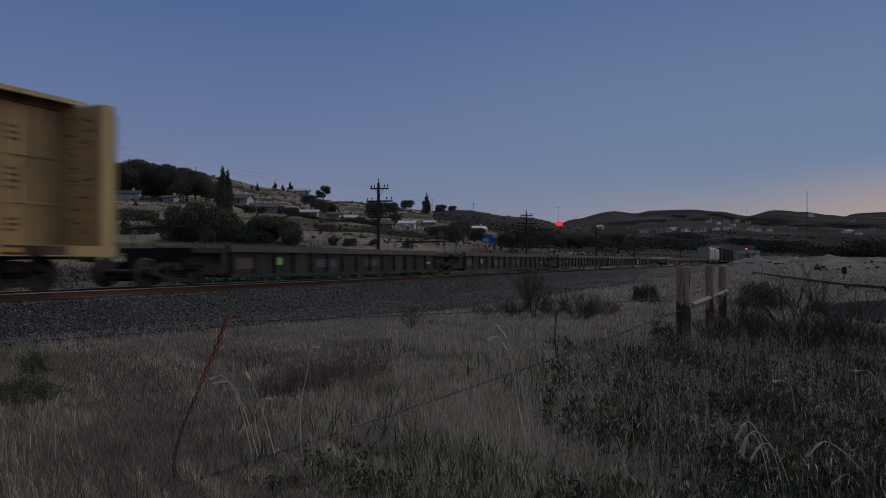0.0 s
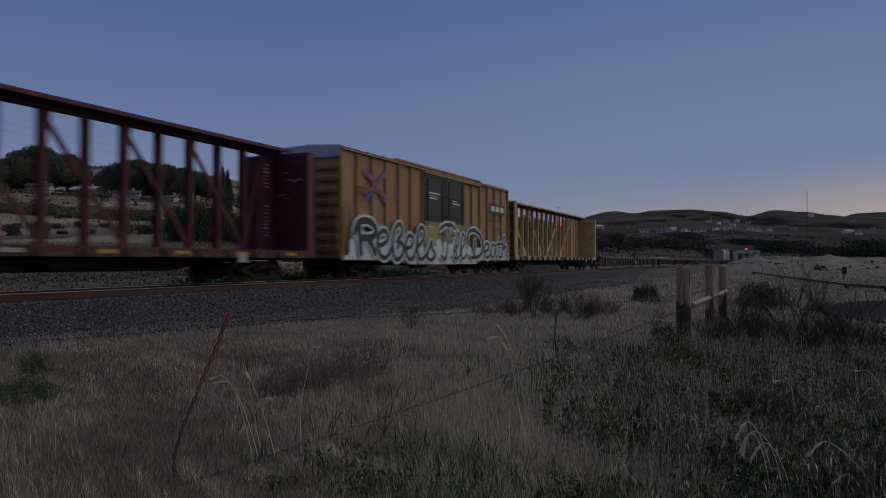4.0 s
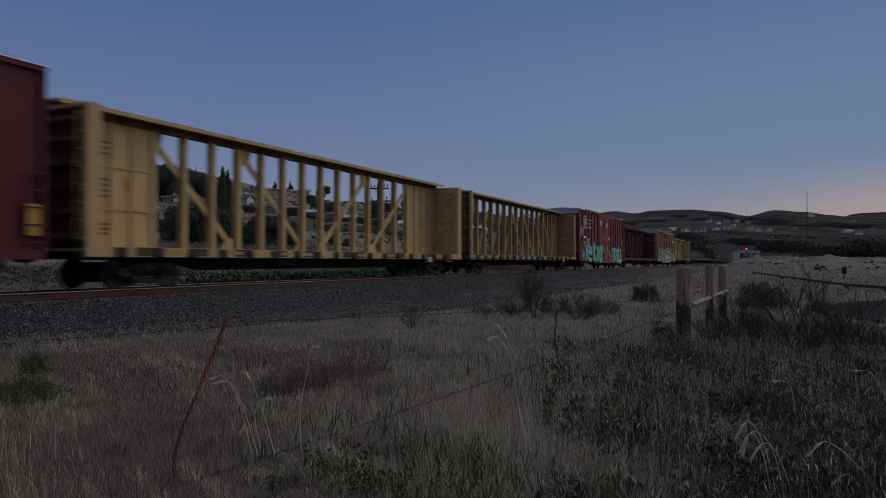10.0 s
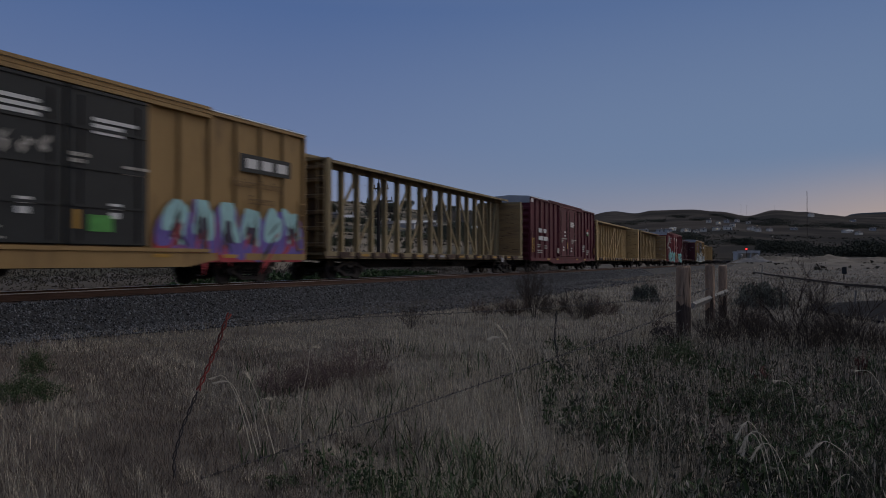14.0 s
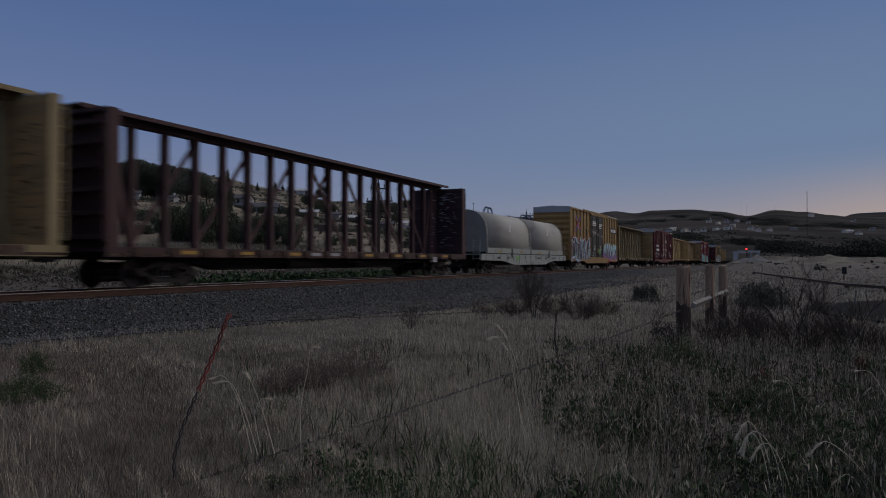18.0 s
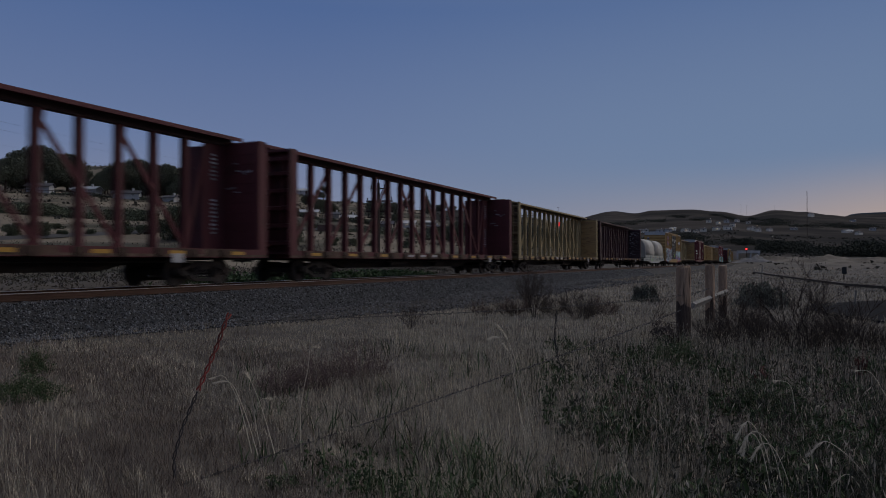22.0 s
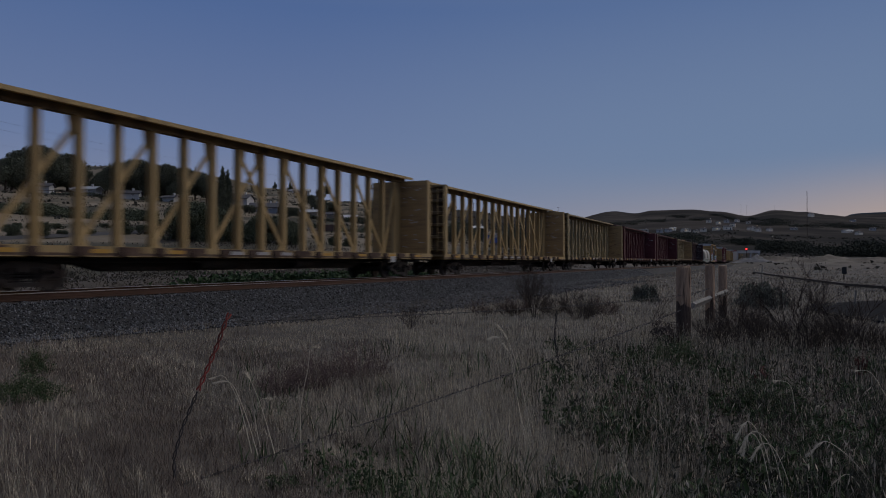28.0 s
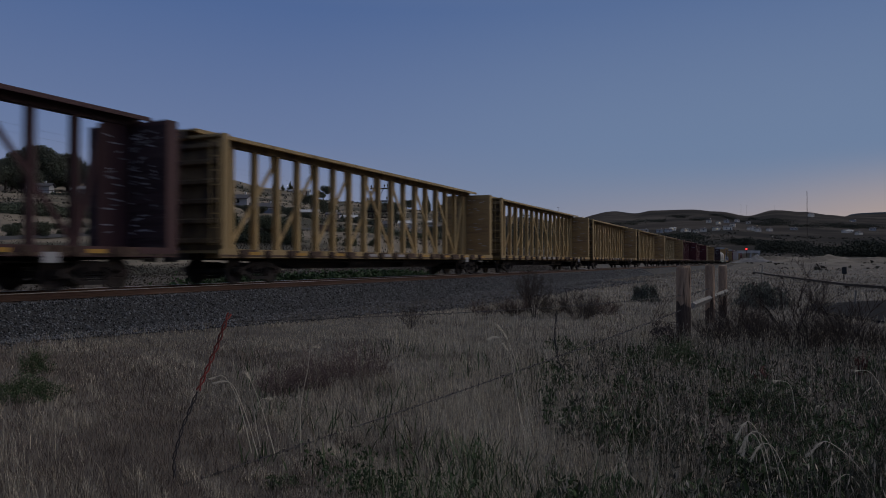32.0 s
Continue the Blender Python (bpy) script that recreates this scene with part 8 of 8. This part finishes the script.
def build_roadside():
    u, d = (0.0659, 118.0)
    sign("highway_sign", "blue highway sign with pale panels", u, d, 2.3, 1.35, 1.6, M["signblue"], 0, ((-1.2, -0.3, 0.2, 0.8), (0.3, 1.2, 0.9, 1.4), (-1.2, 1.2, 1.5, 1.6)))
    u, d = (-0.1624, 140.0)
    sign("billboard", "weathered brown roadside billboard", u, d, 3.4, 1.3, 0.5, M["signbrown"], -5, ())
    # a highway fence along the foot of the slope
    f = thing("highway_fence", "low dark rail fence along the slope road", "fence")
    prev = None
    for k in range(46):
        b = -31 + k * 0.62
        x, y = bearing_spot(b, 222 + 0.6 * k)
        p = Vector((x, y, land_at(x, y)))
        bm = bmesh.new()
        tube(bm, p - Vector((0, 0, 0.3)), p + Vector((0, 0, 1.2)), 0.12, 5)
        part("post", bm, M["polewood"], f)
        if prev is not None:
            bm = bmesh.new()
            bar(bm, prev + Vector((0, 0, 0.95)), p + Vector((0, 0, 0.95)), 0.12, 0.14, (0, 0, 1))
            part("rail", bm, M["polewood"], f)
        prev = p
    # overpass far down the line, with the red signal above it
    u, d = (0.4220, 250.0)
    x, y = sight(u, d)
    ov = thing("overpass", "low pale concrete overpass", "bridge", at=(x, y, 0), turn=YAW)
    zt = 5.0
    bm = bmesh.new()
    box(bm, -4.2, 3.7, -2, 2, zt - 0.55, zt)
    part("deck", bm, M["concrete"], ov)
    bm = bmesh.new()
    box(bm, -4.2, 3.7, -2.1, -1.9, zt, zt + 0.3)
    part("parapet", bm, M["concrete"], ov)
    for xx in (-3.9, 0.6, 3.4):
        bm = bmesh.new()
        box(bm, xx - 0.25, xx + 0.25, -1.6, 1.6, 0, zt - 0.55)
        part("pier", bm, M["concrete"], ov)
    u, d = (0.4212, 240.0)
    x, y = sight(u, d)
    sg = thing("railway_signal", "railway signal showing red", "signal", at=(x, y, land_at(x, y) - 0.2), turn=YAW)
    bm = bmesh.new()
    zs = 5.7 - (land_at(x, y) - 0.2)
    tube(bm, (0, 0, 0), (0, 0, zs + 0.6), 0.09, 8)
    part("mast", bm, M["polewood"], sg)
    bm = bmesh.new()
    box(bm, -0.35, 0.35, -0.12, 0.1, zs - 0.5, zs + 0.5)
    part("backplate", bm, M["black"], sg)
    bm = bmesh.new()
    tube(bm, (0, -0.2, zs), (0, -0.12, zs), 0.26, 12)
    part("lamp", bm, M["redlight"], sg, "glowing red lamp")
    # red shop sign and street lamps
    u, d = (0.1616, 419.0)
    x, y = sight(u, d)
    ns = thing("shop_sign", "glowing red shop sign on posts", "sign", at=(x, y, land_at(x, y) - 0.3), turn=YAW)
    bm = bmesh.new()
    box(bm, -d * 0.0045, d * 0.0045, -0.3, 0, 1.6, 1.6 + d * 0.0055)
    part("face", bm, M["redsign"], ns, "glowing red face")
    for s in (-1, 1):
        bm = bmesh.new()
        tube(bm, (s * 1.2, -0.1, 0), (s * 1.2, -0.1, 1.7), 0.15, 6)
        part("post", bm, M["polewood"], ns)
    for (u, d), h, mt in (((0.2557, 602.7), 8, "whitelight"), ((-0.2157, 488.7), 4, "whitelight"), ((-0.0149, 257.4), 3.0, "whitelight"), ((0.2149, 270.9), 5, "warmlight"), ((0.4565, 307.3), 6, "whitelight"),
                          ((0.2518, 474.2), 3, "warmlight"), ((0.3710, 928.9), 4, "whitelight"), ((0.4047, 858.2), 5, "warmlight"), ((0.4361, 773.7), 4, "warmlight"), ((0.3357, 668.5), 4, "whitelight"),
                          ((0.5733, 1183.2), 4, "warmlight"), ((0.3514, 412.5), 5, "warmlight"), ((0.1286, 190.5), 5, "warmlight"), ((-0.4502, 233.1), 3, "warmlight")):
        at = grounded(u, d, 0.2)
        lamp = thing("street_lamp", "small lit street lamp in the distance", "street lamp", at=at, group="distant street lamps", turn=YAW)
        bm = bmesh.new()
        tube(bm, (0, 0, 0), (0, 0, h), 0.1, 5, 0.06)
        tube(bm, (0, 0, h), (0, -1.0, h + 0.2), 0.06, 5)
        part("column", bm, M["polewood"], lamp)
        bm = bmesh.new()
        q = 0.00022 * d + 0.07
        box(bm, -q, q, -1.0 - q, -1.0 + q, h + 0.05, h + 0.05 + 1.2 * q)
        part("lantern", bm, M[mt], lamp)


def build_highway():
    """A two-lane road along the slope, parallel to the railway, and the car that drives on it."""
    n, m = 90, 5
    y, f = np.meshgrid(np.linspace(-560, 420, n), np.linspace(-3.4, 3.4, m), indexing="ij")
    x = -70.5 + f
    z = land(np.full_like(x, -70.5), y) + np.where(np.abs(f) > 3, -0.3, 0.12)
    i, j = np.meshgrid(np.arange(n - 1), np.arange(m - 1), indexing="ij")
    k = lambda a, b: a * m + b
    faces = np.stack([k(i, j), k(i, j + 1), k(i + 1, j + 1), k(i + 1, j)], -1).reshape(-1, 4)
    tagged(new("slope_road", raw_mesh("slope_road", np.stack([x, y, z], -1).reshape(-1, 3), faces, M["roadgrey"], smooth=True)), "grey asphalt road along the slope", "road", kind="structure")
    car = thing("car", "dark blue saloon car with lit red tail lights", "car")
    bm = bmesh.new()
    prism(bm, [(-2.25, 0.35), (-2.28, 0.85), (-1.5, 0.95), (1.2, 0.92), (2.15, 0.72), (2.25, 0.35)], -0.88, 0.88, axis="x")
    part("body", bm, M["carblue"], car, bevel=0.05)
    bm = bmesh.new()
    prism(bm, [(-1.75, 0.93), (-1.15, 1.42), (0.25, 1.44), (1.1, 0.92)], -0.74, 0.74, axis="x")
    part("cabin", bm, M["darkpane"], car, "dark glazed cabin", bevel=0.04)
    bm = bmesh.new()
    prism(bm, [(-1.12, 1.40), (-1.05, 1.47), (0.15, 1.48), (0.22, 1.42)], -0.72, 0.72, axis="x")
    part("roof", bm, M["carblue"], car)
    for s in (-1, 1):
        for yy in (-1.4, 1.4):
            bm = bmesh.new()
            tube(bm, (s * 0.66, yy, 0.32), (s * 0.9, yy, 0.32), 0.32, 14)
            wheel = part("wheel", bm, M["black"], car)
            bm = bmesh.new()
            tube(bm, (s * 0.9, yy, 0.32), (s * 0.91, yy, 0.32), 0.19, 10)
            part("rim", bm, M["roof"], wheel)
        bm = bmesh.new()
        box(bm, min(s * 0.5, s * 0.84), max(s * 0.5, s * 0.84), -2.31, -2.26, 0.68, 0.82)
        part("tail_light", bm, M["taillight"], car, "glowing red tail light")
        bm = bmesh.new()
        box(bm, min(s * 0.5, s * 0.82), max(s * 0.5, s * 0.82), 2.18, 2.26, 0.55, 0.68)
        part("headlight", bm, M["whitelight"], car, "lit headlight")
    return car


M["taillight"] = glow_mat("red_tail_light", (1.0, 0.03, 0.04), 0.7)
M["roadgrey"] = mat("grey_worn_asphalt", (0.075, 0.073, 0.074), 0.95, vary=0.2, scale=0.5, fine=8, spec=0.1, world_space=True)
M["carblue"] = mat("dark_blue_car_paint", (0.020, 0.026, 0.055), 0.3, vary=0.05, scale=2, bump=0, spec=0.5)
M["signblue"] = mat("blue_sign_sheet", (0.03, 0.10, 0.36), 0.5, vary=0.08, scale=1)
M["signbrown"] = mat("brown_sign_sheet", (0.10, 0.065, 0.055), 0.7, vary=0.2, scale=1)
M["redlight"] = glow_mat("red_signal_light", (1.0, 0.03, 0.03), 5.0)
M["redsign"] = glow_mat("red_sign_light", (1.0, 0.03, 0.04), 0.85)
M["whitelight"] = glow_mat("white_lamp_light", (1.0, 0.95, 0.85), 1.2)
M["warmlight"] = glow_mat("warm_lamp_light", (1.0, 0.75, 0.45), 0.5)


def build_right_side():
    """The yard to the right: a strip of asphalt, a low timber barrier, a gravel heap, small posts."""
    a = [spot(*s) for s in ((11.5, 23.2), (11.1, 21), (10.9, 17.4), (14, 15.5), (34, 15.5), (34, 30), (17, 27.6), (13, 25.4))]
    bm = bmesh.new()
    top = [bm.verts.new((x, y, 0.07)) for x, y in a]
    low = [bm.verts.new((x, y, -0.4)) for x, y in a]
    bm.faces.new(top)
    for k in range(len(a)):
        bm.faces.new((top[k], low[k], low[(k + 1) % len(a)], top[(k + 1) % len(a)]))
    tagged(new("asphalt_apron", mesh_of("asphalt_apron", bm, M["asphalt"])), "dark worn asphalt apron beside the field", "road", kind="structure")
    br = thing("timber_barrier", "long low dark timber barrier across the yard", "barrier")
    pts = [grounded(u, d) for u, d in ((0.431, 84.0), (0.470, 64.0), (0.507, 52.0), (0.560, 42.5), (0.615, 36.0), (0.690, 30.5))]
    for p, q in zip(pts, pts[1:]):
        bm = bmesh.new()
        bar(bm, Vector(p) + Vector((0, 0, 0.22)), Vector(q) + Vector((0, 0, 0.22)), 0.2, 0.14, (0, 0, 1))
        part("beam", bm, M["tie"], br)
        bm = bmesh.new()
        box(bm, p[0] - 0.12, p[0] + 0.12, p[1] - 0.12, p[1] + 0.12, p[2] - 0.2, p[2] + 0.18)
        part("block", bm, M["tie"], br)
    for (u, d), w, hh, tall, lab, paint in (((0.4322, 150.0), 9, 5, 1.7, "grey gravel heap beside the line", "heap"), ((0.4125, 170.0), 7, 4, 1.5, "pale earth heap beside the line", "paleheap"), ((0.4612, 165.0), 18, 6, 1.6, "pale earth heap beside the line", "paleheap"), ((0.5263, 150.0), 26, 8, 1.7, "long pale earth heap beside the yard", "paleheap"), ((0.5969, 140.0), 26, 8, 1.5, "long pale earth heap beside the yard", "paleheap")):
        at = grounded(u, d, 0.2)
        bm = bmesh.new()
        bmesh.ops.create_grid(bm, x_segments=22, y_segments=18, size=1.0)
        for v in bm.verts:
            q = max(0.0, 1 - v.co.length ** 1.3)
            nn = noise.noise(v.co * 2.5 + Vector((d, 0, 0)))
            v.co = Vector((v.co.x * w / 2, v.co.y * hh / 2, tall * q * (0.8 + 0.6 * nn + 0.35 * noise.noise(v.co * 6)) + 0.15 * noise.noise(v.co * 11)))
        solo("gravel_pile" if paint == "heap" else "soil_mound", bm, M[paint], lab, "heap", at=at, smooth=True, turn=YAW)
    for (u, d), h, lab in (((0.4424, 66.0), 1.25, "short pale marker post"), ((0.5561, 60.0), 1.1, "short dark marker post with a plate"), ((0.5710, 24.5), 0.6, "short pale marker stake"), ((0.4290, 30.0), 0.7, "dark steel fence post")):
        at = grounded(u, d, 0.1)
        t = thing("marker_post", lab, "post", at=at, turn=YAW)
        bm = bmesh.new()
        tube(bm, (0, 0, 0), (0.04, 0, h + 0.1), 0.05 if d > 40 else 0.03, 7)
        part("stake", bm, M["greywood"] if "pale" in lab else M["polewood"], t)
        if "plate" in lab:
            bm = bmesh.new()
            box(bm, -0.2, 0.2, -0.09, -0.06, h - 0.5, h + 0.1)
            part("plate", bm, M["black"], t, bevel=0.01)


M["heap"] = mat("grey_gravel", (0.16, 0.155, 0.155), 0.95, vary=0.3, scale=1.5, fine=20, bump=0.6)
M["paleheap"] = mat("pale_earth", (0.145, 0.126, 0.104), 0.95, vary=0.6, scale=0.35, fine=14, bump=0.6)
build_vines()
build_hedges()
build_poles()
build_houses()
build_trees()
build_scrub()
build_roadside()
ROAD_CAR = build_highway()
build_right_side()


motions()
